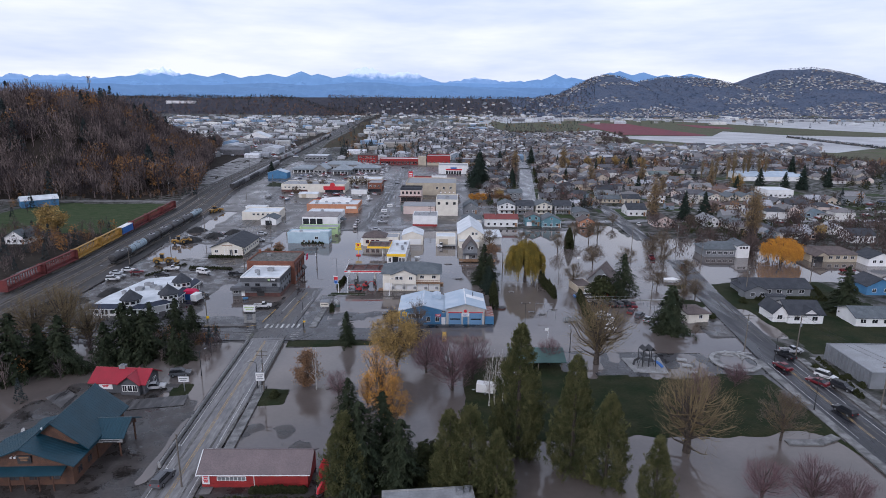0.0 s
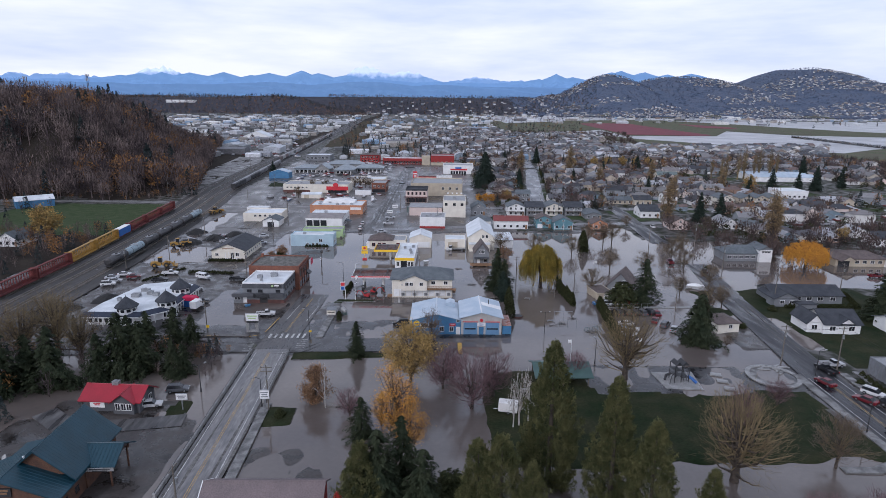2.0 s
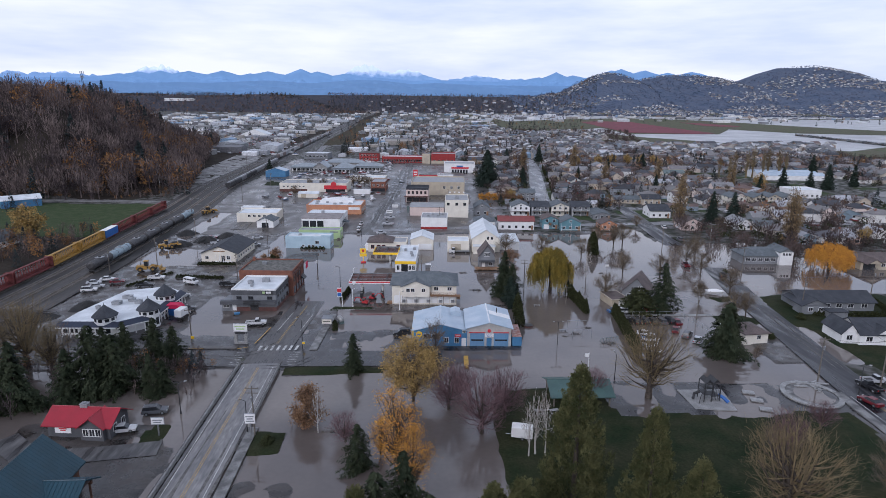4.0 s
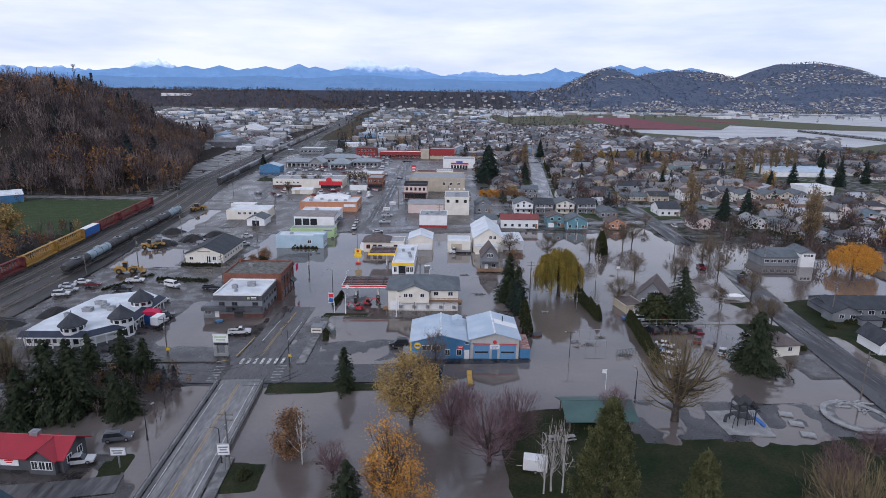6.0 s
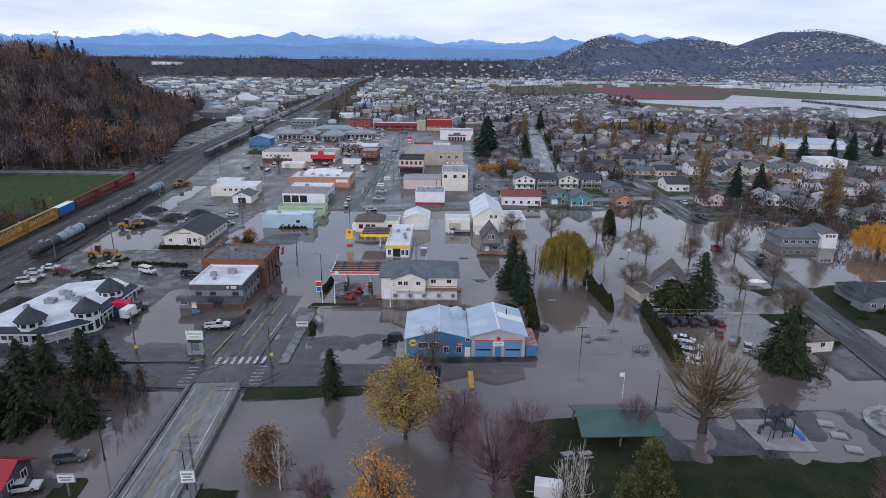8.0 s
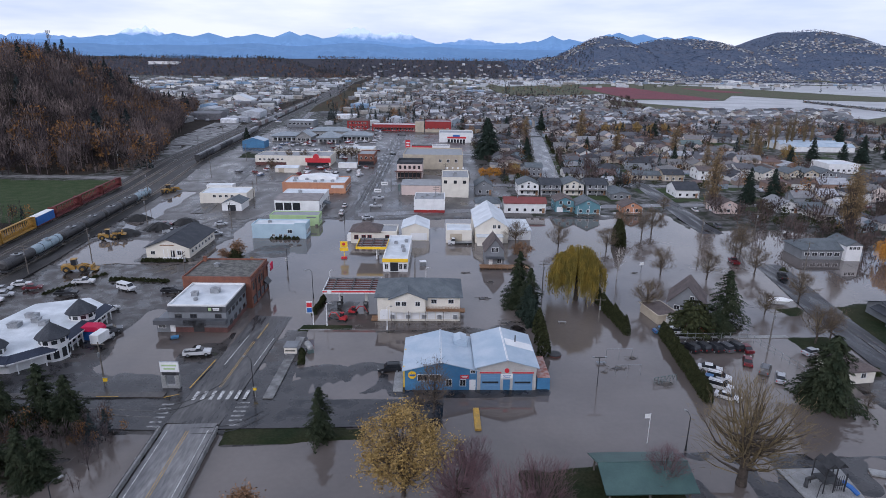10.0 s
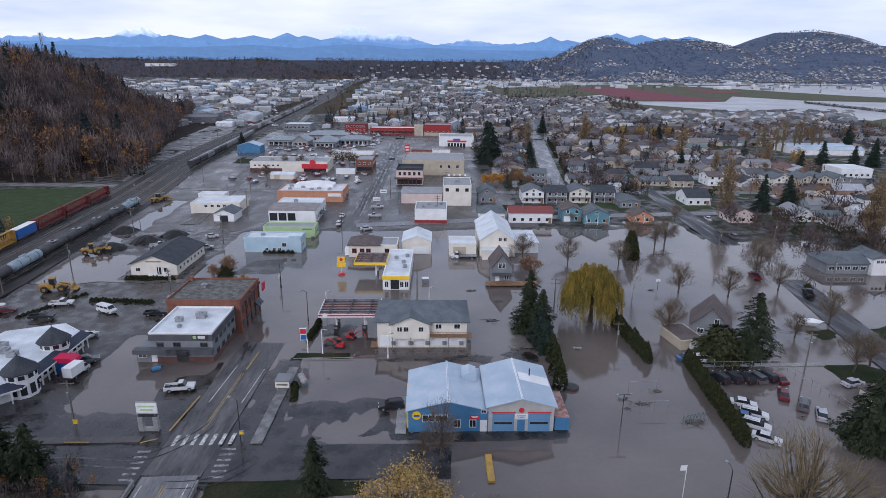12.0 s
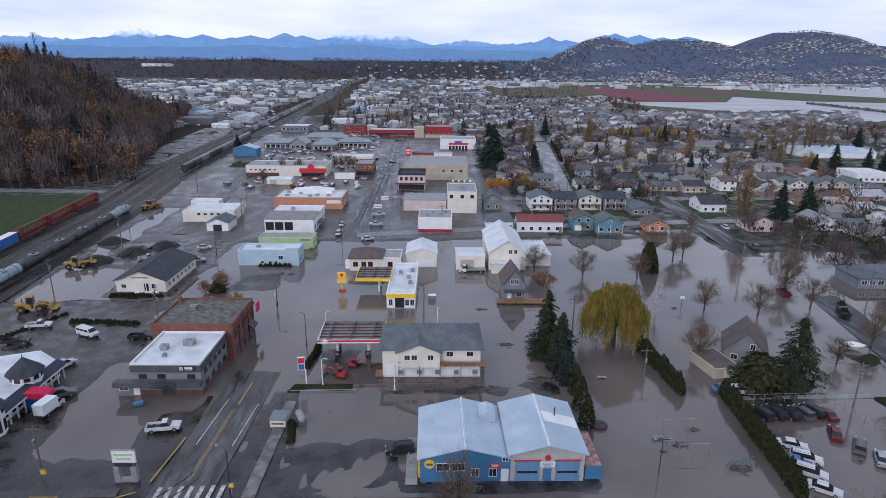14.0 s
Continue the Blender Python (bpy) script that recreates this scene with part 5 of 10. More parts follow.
b = Building("red_striped_hall", 9, 299, 12.6, 14, 5.6, -4, WHITE, "white hall with a dark red base stripe", "hall")
b.body()
b.flat(ROOF_GREY, lip=0.4)
part("base_stripe", Shape().box(-6.35, 6.35, -0.06, 0, 0.2, 1.8), RED_WALL, b.ob)
for x, y in ((-3, 5), (2, 6), (-1, 9), (4, 10)):
    b.unit(x, y, 1.4, 0.9, 0.5)

# -- blue garage hall with pale blue metal roofs
b = Building("auto_garage", 11.6, 159.2, 24.6, 13.5, 4.9, -2.5, BLUE_WALL, "blue and white motor garage with pale blue metal roofs", "garage", "", -0.1)
part("wall", Shape().box(-12.2, 1.2, 0.1, 13.2, 0, 4.3), BLUE_WALL, b.ob)
part("wall", Shape().box(1.2, 12.2, 0.0, 13.5, 0, 5.0), OLD_WHITE, b.ob)
b.gable(1.7, SKY_METAL, "y", 0.45, -12.2, 1.2, 0.1, 13.2, 4.2, label="pale blue ribbed metal roof")
b.gable(1.5, SKY_METAL, "y", 0.5, 1.2, 12.2, 0.0, 13.5, 4.9, label="pale blue ribbed metal roof", ends=OLD_WHITE)
dm = part("roof_dormer", Shape().prism([(-1.3, 0), (1.3, 0), (1.3, 1.2), (0, 1.7), (-1.3, 1.2)], 0, 3.4), SKY_METAL, b.ob, "", pose(-1.6, 8.2, 5.0))
for zr, mid in ((6.09, -5.5), (6.66, 6.7)):
    part("ridge_strip", Shape().box(mid - 0.16, mid + 0.16, -0.5, 13.9, zr - 0.06, zr + 0.07), WHITE, b.ob, "pale ridge strip")
patch_z = [6.7 - (u - 6.7) * 1.5 / 5.5 for u in (7.1, 12.5)]
part("roof_patch", Shape().prism([(7.1, patch_z[0] - 0.05), (12.5, patch_z[1] - 0.05), (12.5, patch_z[1]), (7.1, patch_z[0])], 6.2, 9.0), WHITE, b.ob, "new white roof sheet")
for u in (3.7, 9.7):
    gd = b.door("S", u, 3.5, 3.4, DOOR_BLUE, 0.05, "garage_door", label="blue sectional door with a dark window strip")
    part("door_window", Shape().box(-1.5, 1.5, -0.09, -0.05, 1.5, 1.9), GLASS, gd)
    part("door_header", Shape().box(u - 2, u + 2, -0.14, 0, 3.75, 3.95), SIGN_RED, b.ob)
b.door("S", 6.7, 1.1, 2.2, BLUE_WALL, 0.05)
part("emblem", Shape().tube([(6.7, 0.0, 4.3), (6.7, -0.15, 4.3)], 0.45, 14), SIGN_RED, b.ob, "round red emblem")
sb = part("sign_board", Shape().box(5.6, 7.8, -0.12, 0.0, 2.7, 3.6), WHITE, b.ob)
letters("Autocare", 0.4, BLUE_SIGN, sb, pose(6.7, -0.14, 3.3))
letters("Centre", 0.4, BLUE_SIGN, sb, pose(6.7, -0.14, 2.95))
for u in (-10.8,):
    em = part("round_sign", Shape().tube([(u, 0.1, 3.3), (u, -0.08, 3.3)], 0.75, 16), SIGN_YELLOW, b.ob, "round yellow sign")
    bars(em, pose(u, -0.1, 3.3), 1.1, 1, 0.35, BLUE_SIGN)
sb = part("sign_board", Shape().box(-1.9, -0.3, -0.02, 0.08, 2.6, 3.3), SIGN_RED, b.ob)
bars(sb, pose(-1.1, -0.02, 3.1), 1.3, 2, 0.12, WHITE)
b.windows("S", (-8.8, -6.6), 2.6, 1.9, 1.2, off=0.1)
b.windows("S", (-1.4, -4.0), 1.6, 1.0, 1.3, off=0.1)
b.windows("S", (0.4,), 3.9, 0.8, 0.5, off=0.1)
b.door("S", 0.4, 1.0, 2.1, WHITE, 0.05, off=0.1)
part("flue", Shape().tube([(9.2, 8.5, 5.6), (9.2, 8.5, 7.4)], 0.12, 8), DARK_METAL, b.ob)
part("corner_post", Shape().box(-12.5, -12.25, 1, 1.3, 0.2, 4.5), SIGN_YELLOW, b.ob, "yellow post")
part("corner_post", Shape().box(-12.5, -12.25, 8, 8.3, 0.2, 4.5), SIGN_YELLOW, b.ob, "yellow post")
part("walkway", Shape().box(-14.4, -12.6, -0.6, 11, 0.0, 0.3), CONCRETE, b.ob)

b = Building("shipping_container", 25.3, 158.9, 2.4, 8.6, 2.5, -3, BLUE_WALL, "blue steel container with a rusty roof", "container", "", 0.0)
b.body()
part("roof", Shape().box(-1.2, 1.2, 0, 8.6, 2.5, 2.58), RUST, b.ob, "rusted sheet roof")
for u in spaced(0, 8.6, 14):
    part("rib", shared("cont_rib", lambda: Shape().box(-1.24, 1.24, -0.12, 0.12, 0, 2.45).mesh("rib", BLUE_WALL)), None, b.ob, "", pose(0, u, 0))

b = Building("grey_cottage", 26.3, 230.5, 5.6, 9, 5.0, -3, GREY_SIDING, "narrow grey gabled cottage on a flooded deck")
b.body()
b.gable(3.6, SHINGLE_BROWN, "y", 0.45)
b.windows("S", (-0.55, 0.55), 5.4, 0.85, 1.4)
b.windows("S", (1.4,), 1.8, 1.2, 1.2)
b.door("S", -1.2)
b.slab("deck", WOOD_BROWN, -4.6, 10, -3.2, 0, 0.55, 0.75)
b.slab("porch_roof", DARK_SIDING, -2.9, 2.9, -2.0, 0, 3.0, 3.25)
for u in spaced(-4.6, 10, 8):
    part("deck_post", shared("deck_post", lambda: Shape().box(-0.06, 0.06, -0.06, 0.06, 0, 1.9).mesh("deck_post", WOOD_BROWN)), None, b.ob, "", pose(u, -3.1, 0))
b.slab("deck_rail", WOOD_BROWN, -4.6, 10, -3.14, -3.06, 1.45, 1.55)

b = Building("cream_workshop", 17.6, 256.2, 8.8, 9, 4.2, -3, CREAM, "cream workshop with a pale roof", "workshop")
b.body()
b.flat(ROOF_WHITE, lip=0.3)
b.door("S", -1, 4, 3, TAN, 0.2, "garage_door")
b = Building("cream_barn", 28.9, 255.8, 11.4, 26, 5.6, -3, CREAM, "tall cream barn with a pale gable roof", "barn")
b.body()
b.gable(3.6, ROOF_WHITE, "y", 0.35)
b.windows("S", (0.8, 2.4), 5.8, 0.9, 1.2)
b.slab("lean_to", CREAM, -5.2, 3.5, -3.5, 0, 0.0, 3.0)
b.slab("lean_to_roof", ROOF_WHITE, -5.4, 3.7, -3.7, 0, 3.0, 3.2)
b.slab("side_annex", WHITE, 5.7, 14, 4, 20, 0, 3.4)
b.slab("side_annex_roof", ROOF_WHITE, 5.7, 14.3, 3.7, 20.3, 3.4, 3.6)

# -- office with the dark gable roof by the yard
b = Building("yard_office", -74, 241, 13.4, 21, 3.6, -3, CREAM, "cream bungalow office with a dark slate gable roof", "office")
b.body()
b.gable(2.6, SHINGLE_DARK, "y", 0.6)
b.windows("S", (-4.6,), 1.9, 1.2, 1.0)
b.windows("E", spaced(1, 20, 7), 1.9, 1.1, 0.9)
b.slab("porch_floor", WHITE, -1.5, 5, -1.8, 0, 0.2, 0.45)
for u in spaced(-1.5, 5.2, 5):
    part("porch_post", shared("porch_post", lambda: Shape().box(-0.07, 0.07, -0.07, 0.07, 0, 3.6).mesh("porch_post", WHITE)), None, b.ob, "", pose(u, -1.0, 0))
b.door("S", 1.5, 1.0, 2.1, GLASS, 0.45)
b.windows("S", (3.6,), 1.9, 1.3, 1.3)
bars(b.ob, pose(0, -0.05, 4.6), 5, 1, 0.3, WOOD_BROWN)
b = Building("white_depot", -79.5, 318, 20, 14, 4.4, 0, CREAM, "cream depot with a flat pale roof", "warehouse")
b.body()
b.flat(ROOF_WHITE, lip=0.4)
b.windows("S", spaced(-5, 5, 4), 3.4, 1.2, 1.0)
b = Building("gable_shed", -72, 303.5, 8, 10, 3.4, -3, WHITE, "white gabled shed with a dark sheet as its open door", "shed")
b.body()
b.gable(1.6, SHINGLE_GREY, "y", 0.3)
# dark sheet on the closed wall paints the shade inside the doorway
part("open_door", Shape().box(-1.6, 1.6, -0.05, 0, 0.4, 3.1), GLASS, b.ob, "dark sheet painted as the shaded doorway")
b = Building("depot_annex", -88, 341, 12, 5, 3.6, -3, WHITE, "white depot annex with dark windows", "warehouse")
b.body()
b.flat(ROOF_WHITE, lip=0.3)
b.windows("S", spaced(-6, 6, 4), 2.4, 1.6, 1.0)
b = Building("blue_white_shed", -221, 361, 19, 11, 4.6, 38, BLUE_WALL, "blue metal shed with a white roof", "shed")
b.body()
b.gable(2.0, ROOF_WHITE, "x", 0.4)
for u in spaced(-9, 9, 2):
    b.door("S", u, 3.2, 3.2, BLUE_WALL, 0.4, "garage_door")

# -- houses of the flooded side street
b = Building("steep_gable_house", 68, 192.5, 8.2, 9.5, 3.0, -28, GREY_SIDING, "grey house with a steep dark gable roof, in flood water")
b.body()
b.gable(4.4, SHINGLE_BROWN, "y", 0.5)
b.windows("S", (1.2,), 4.4, 0.9, 1.3)
b.windows("S", (-2.0,), 1.7, 1.2, 1.1)
b = Building("low_garage", 61.5, 187.6, 5.2, 8, 2.3, 8, TAN, "low tan garage with a dark roof", "garage")
b.body()
b.flat(SHINGLE_BROWN, lip=0.15, over=0.3)
b.door("S", 0.8, 2.4, 1.9, WHITE, 0.1, "garage_door")
b = Building("red_shed", 67.6, 182.6, 7.5, 3.4, 1.9, -2, RED_WALL, "low weathered shed painted red", "shed")
b.body()
b.gable(0.9, SHINGLE_BROWN, "x", 0.3)
b.windows("S", (-2.6, -1.2), 1.2, 0.9, 0.5)
b = Building("tan_cottage", 86.8, 158.4, 6.4, 7.5, 2.8, 6, CREAM, "small cream cottage with a brown roof")
b.body()
b.hip(1.3, SHINGLE_BROWN, 0.5)
b.windows("S", (0.6,), 1.9, 1.0, 1.0)
b = Building("dark_roofed_bungalow", 117.8, 156.4, 10, 10, 3.1, -4, WHITE, "white bungalow with a dark roof and two gables")
b.body()
b.gable(2.6, SHINGLE_DARK, "x", 0.5)
b.windows("S", (-2.6, 2.6), 1.8, 1.5, 1.2)
b.gable(1.5, SHINGLE_DARK, "y", 0.4, -1.2, 2.8, -0.5, 5, 3.3)
part("wall", Shape().box(-9, -4.9, 2, 9, 0, 3.3), WHITE, b.ob)
b.gable(2.2, SHINGLE_DARK, "y", 0.45, -9, -4.9, 1.0, 9)
part("wall", Shape().box(-9, -4.9, 1.0, 2, 0, 3.3), WHITE, b.ob)
b.windows("S", (-7,), 1.8, 1.4, 1.2, off=1.0)
b = Building("long_grey_bungalow", 125, 182, 22, 10, 3.0, -3, GREY_SIDING, "long grey bungalow with a dark roof")
b.body()
b.gable(1.9, SHINGLE_DARK, "x", 0.6)
part("wall", Shape().box(-12.5, -5, -3.5, 1, 0, 3.2), GREY_SIDING, b.ob)
b.gable(1.7, SHINGLE_DARK, "y", 0.5, -12.5, -5, -3.5, 6)
b.windows("S", (-3, 0.5, 4, 8), 1.8, 1.6, 1.1)
b.windows("S", (-10, -7), 1.8, 1.2, 1.0, off=-3.5)
part("garden_shed", Shape().box(-6.4, -1, -6.5, -3.6, 0, 2.3), GREY_SIDING, b.ob)
part("shed_roof", Shape().box(-6.7, -0.7, -6.8, -3.4, 2.3, 2.5), SHINGLE_DARK, b.ob)
b = Building("school_hall", 122, 115, 32, 17, 3.8, -4, GREY_SIDING, "large low grey hall with a wet pale flat roof", "hall")
b.body()
b.flat(ROOF_GREY, lip=0.3, trim=GREY_SIDING)
for u in spaced(0.3, 17, 12):
    part("pilaster", shared("hall_pil", lambda: Shape().box(-0.12, 0.12, -0.15, 0.15, 0, 4.0).mesh("pilaster", GREY_SIDING)), None, b.ob, "", pose(-16.1, u, 0))
b = Building("white_bungalow_east", 138, 153.3, 14, 9, 3.0, -5, WHITE, "white bungalow with a grey roof")
b.body()
b.gable(1.8, SHINGLE_GREY, "x", 0.6)
b.windows("S", spaced(-6.5, 6.5, 4), 1.8, 1.5, 1.1)
b = Building("grey_row_house", 134.5, 234.8, 17, 10, 3.2, -3, GREY_SIDING, "grey bungalow with a long roof and garage")
b.body()
b.hip(2.4, SHINGLE_GREY, 0.6)
b.windows("S", spaced(-8, 4, 5), 1.8, 1.6, 1.1)
part("wall", Shape().box(4.5, 9.5, -1.5, 4, 0, 5.4), WHITE, b.ob)
b.gable(1.4, SHINGLE_GREY, "y", 0.4, 4.5, 9.5, -1.5, 8, 5.1)
b.windows("S", (5.8, 7, 8.2), 4.3, 0.9, 0.9, off=-1.5)
b = Building("brown_bungalow", 176, 226, 20, 11, 3.0, -3, TAN, "tan bungalow with a brown roof and open porch")
b.body()
b.hip(2.3, SHINGLE_BROWN, 0.7)
b.gable(1.6, SHINGLE_BROWN, "y", 0.4, -9.5, -4, -3, 6)
b.windows("S", spaced(-3, 9, 4), 1.8, 1.5, 1.1)
# no real opening: a dark sheet paints the carport's shade
part("porch_opening", Shape().box(-9, -4.5, -0.06, 0, 0.3, 2.7), GLASS, b.ob, "dark sheet painted as the shaded carport")
b = Building("white_twin_house", 212.5, 257.5, 11, 10, 4.0, -3, WHITE, "white house with a dark gable roof")
b.body()
b.gable(2.4, SHINGLE_DARK, "x", 0.5)
b.windows("S", spaced(-5, 5, 4), 2.2, 1.1, 1.3)
b = Building("white_gable_house", 190, 218.5, 10, 9, 3.2, -3, WHITE, "white bungalow with a dark gabled roof")
b.body()
b.gable(2.2, SHINGLE_DARK, "y", 0.5)
b.windows("S", spaced(-4, 4, 3), 1.9, 1.3, 1.1)
b = Building("blue_house_east", 160, 181.3, 9, 9, 3.6, -3, BLUE_WALL, "dark blue house with a grey roof")
b.body()
b.gable(2.4, SHINGLE_DARK, "y", 0.5)
b.windows("S", (-2, 2), 2, 1.2, 1.1)

# -- foreground: teal-roofed market, red-roofed drive-in, red barn shop
b = Building("timber_market", -62, 87.6, 18.8, 20, 3.8, 0, LOG, "log-built market hall with a dark teal metal roof", "market", "", 0.0)
part("wall", Shape().box(-0.3, 9.6, 7.42, 17.3, 0, 5.0), LOG, b.ob)
part("wall", Shape().box(-5.6, 9.4, 0, 7.4, 0, 4.1), LOG, b.ob)
part("wall", Shape().box(-4.2, -0.32, 7.42, 15.5, 0, 3.3), LOG, b.ob)


def teal_roof(x0, x1, y0, y1, h, rh, ridge, thick=0.2, ends=LOG):
    r = b.gable(rh, TEAL_METAL, ridge, 0.8, x0, x1, y0, y1, h, thick, ends, "dark teal standing-seam roof")
    seams = Shape()
    if ridge == "y":
        mid, half = (x0 + x1) / 2, (x1 - x0) / 2
        for k in range(int((y1 - y0 + 1.6) / 0.6)):
            y = y0 - 0.75 + k * 0.6
            for sgn in (-1, 1):
                seams.tube([(mid, y, h + rh + thick), (mid + sgn * (half + 0.8), y, h - rh / half * 0.8 + thick)], 0.035, 3, False)
    else:
        mid, half = (y0 + y1) / 2, (y1 - y0) / 2
        for k in range(int((x1 - x0 + 1.6) / 0.6)):
            x = x0 - 0.75 + k * 0.6
            for sgn in (-1, 1):
                seams.tube([(x, mid, h + rh + thick), (x, mid + sgn * (half + 0.8), h - rh / half * 0.8 + thick)], 0.035, 3, False)
    part("roof_seam", seams, TEAL_METAL, r)


teal_roof(-0.3, 9.6, 4.2, 17.3, 5.0, 4.2, "y")
teal_roof(-5.6, 9.4, 0.0, 7.4, 4.1, 3.0, "y")
teal_roof(5.5, 13.6, 8.0, 13.8, 4.4, 1.6, "x", ends=SHINGLE_BROWN)
part("side_roof", Shape().prism([(-4.8, 3.1), (-0.35, 4.1), (-0.35, 4.3), (-4.8, 3.3)], 7.6, 16.2), TEAL_METAL, b.ob, "teal lean-to roof")
for v in (8.0, 13.6):
    part("porch_beam", Shape().box(9.7, 13.6, v - 0.15, v + 0.15, 3.66, 4.3), LOG, b.ob)
    part("porch_post", shared("log_post", lambda: Shape().tube([(0, 0, 0), (0, 0, 3.7)], 0.16, 8).mesh("porch_post", LOG)), None, b.ob, "", pose(13.2, v, 0))
pf = part("porch_fascia", Shape().box(9.9, 14.2, 7.06, 7.18, 3.4, 4.0), PALE_CONCRETE, b.ob, "pale lettered board")
bars(pf, pose(12.05, 7.06, 3.8), 3.6, 2, 0.2, DARK_METAL)
part("canopy_front", Shape().prism([(0.03, 3.45), (1.8, 2.9), (1.8, 3.1), (0.03, 3.7)], -6.4, 8.6, "x"), TEAL_METAL, b.ob, "teal roof strip over the porch")
for u in spaced(-5.5, 8.2, 6):
    part("porch_post", Shape().tube([(u, -1.6, 0), (u, -1.6, 3.0)], 0.13, 8), LOG, b.ob)
nm = part("name_board", Shape().box(1.0, 3.2, -0.2, 0.0, 4.3, 5.7), DARK_METAL, b.ob, "dark carved name board")
bars(nm, pose(2.1, -0.2, 5.4), 1.7, 2, 0.3, WOOD_BROWN)
for u in (0.1, 0.7):
    part("flood_lamp", Shape().tube([(u, 0.05, 5.5), (u, -0.3, 5.4)], [0.12, 0.2], 8), WHITE, b.ob)
b.windows("S", spaced(-5, 8, 4), 1.8, 1.6, 1.3, LOG)
b.windows("E", (2, 5), 1.8, 1.2, 1.2, LOG)
part("satellite_dish", Shape().tube([(-4.2, 10.2, 3.3), (-4.2, 10.2, 4.2), (-4.3, 10.0, 4.35), (-4.4, 9.8, 4.5)], [0.05, 0.05, 0.2, 0.5], 12), PALE_CONCRETE, b.ob, "white satellite dish")
part("roof_vent", Shape().tube([(2.0, 5.2, 6.7), (2.0, 5.2, 7.6)], 0.16, 8), WHITE, b.ob)
for x, y, m_, lab in ((-61, 79.5, WHITE, "white ice chest on a porch"), (-69, 80.5, TAN, "tan wooden produce bin")):
    bx = thing("produce_bin", x, y, 0.1, 6, lab, "bin")
    part("bin_body", Shape().box(-1, 1, -0.6, 0.6, 0, 1.2), m_, bx)
    part("bin_rim", Shape().box(-1.05, 1.05, -0.65, 0.65, 1.2, 1.3), m_, bx)

b = Building("red_roof_drive_in", -60.6, 119.8, 11.6, 5.6, 2.9, -6, DARK_SIDING, "charcoal drive-in with a bright red metal roof", "restaurant", "", 0.0)
b.body()
b.gable(1.75, RED_METAL, "x", 0.7)
b.gable(1.6, RED_METAL, "y", 0.5, 0.8, 5.0, -0.8, 3.2)
part("wall", Shape().box(0.8, 5.0, -0.8, 0, 0, 2.9), DARK_SIDING, b.ob)
b.windows("S", (1.8, 3.0, 4.1), 1.7, 0.9, 1.3, off=-0.8)
part("menu_board", Shape().box(-4.4, -1.4, -0.1, 0, 1.0, 2.4), WHITE, b.ob)
bars(b.ob, pose(-2.9, -0.12, 1.9), 1.6, 2, 0.2, SIGN_RED)
b.unit(-0.4, 3.0, 1.3, 1.0, 0.7, 4.5)
b.windows("E", (1.5, 4), 1.7, 1.0, 1.2)

b = Building("red_shop_barn", -22.5, 85.5, 17.4, 6.4, 3.2, -2, RED_WALL, "red boarded shop with a mauve-brown shingle roof and white trim", "shop", "", 0.0)
b.body()
b.gable(1.9, SHINGLE_MAUVE, "x", 0.55, ends=RED_WALL)
part("barge_board", Shape().prism([(-0.65, 2.75), (3.2, 5.05), (3.2, 5.3), (-0.65, 3.0)], -9.4, -9.26, "x"), WHITE, b.ob, "", pose(0, 0, 0) @ Matrix.Diagonal((1, -1, 1, 1)))
part("barge_board", Shape().prism([(-0.65, 2.75), (3.2, 5.05), (3.2, 5.3), (-0.65, 3.0)], -9.4, -9.26, "x"), WHITE, b.ob, "", pose(0, 6.4, 0))
part("gutter", Shape().box(-9.2, 9.2, -0.68, -0.54, 2.8, 2.92), WHITE, b.ob)
part("strip_window", Shape().box(-6.2, -1.4, -0.07, 0, 1.5, 2.3), WHITE, b.ob, "white-framed strip window")
for u in spaced(-6.1, -1.5, 7):
    part("pane", shared("strip_pane", lambda: Shape().box(-0.27, 0.27, -0.09, -0.07, 1.58, 2.22).mesh("pane", STEEL)), None, b.ob, "", pose(u, 0, 0))
bd = part("notice_board", Shape().box(-8.6, -7.4, -0.08, 0, 0.9, 2.5), WHITE, b.ob, "white notice board")
bars(bd, pose(-8.0, -0.08, 2.3), 0.9, 4, 0.2, SIGN_RED)
part("corner_board", Shape().box(-0.2, -0.08, -0.05, 0, 0, 3.2), WHITE, b.ob)
part("board_batten", Shape().box(-8.7, 8.7, -0.03, 0, 0.9, 0.98), RED_WALL, b.ob)
for k, (x, y, r, h) in enumerate(((-11.5, 87, 0.9, 4.2), (-11.3, 83.5, 1.1, 2.2))):
    t_ = thing("feather_banner", x, y, 0.1, 20 + 30 * k, "bright red fabric banner beside the shop", "banner", "red banners")
    part("fabric", Shape().prism([(-r, 0.6), (r, 0.4), (r * 0.9, h * 0.9), (0, h), (-r * 0.8, h * 0.6)], -0.25, 0.25), SIGN_RED, t_)
    part("pole", Shape().tube([(-r, 0, 0), (-r, 0, h)], 0.04, 6), STEEL, t_)
b = Building("flat_roof_house", 6, 73, 14, 6.2, 3.6, 3, TAN, "low flat-roofed building with roof clutter", "house", "", 0.0)
b.body()
b.flat(ROOF_GREY, lip=0.3, trim=PALE_CONCRETE)
b.unit(4.8, 4.8, 1.0, 0.9, 0.7)
b.unit(6.0, 5.2, 0.7, 0.7, 0.6)

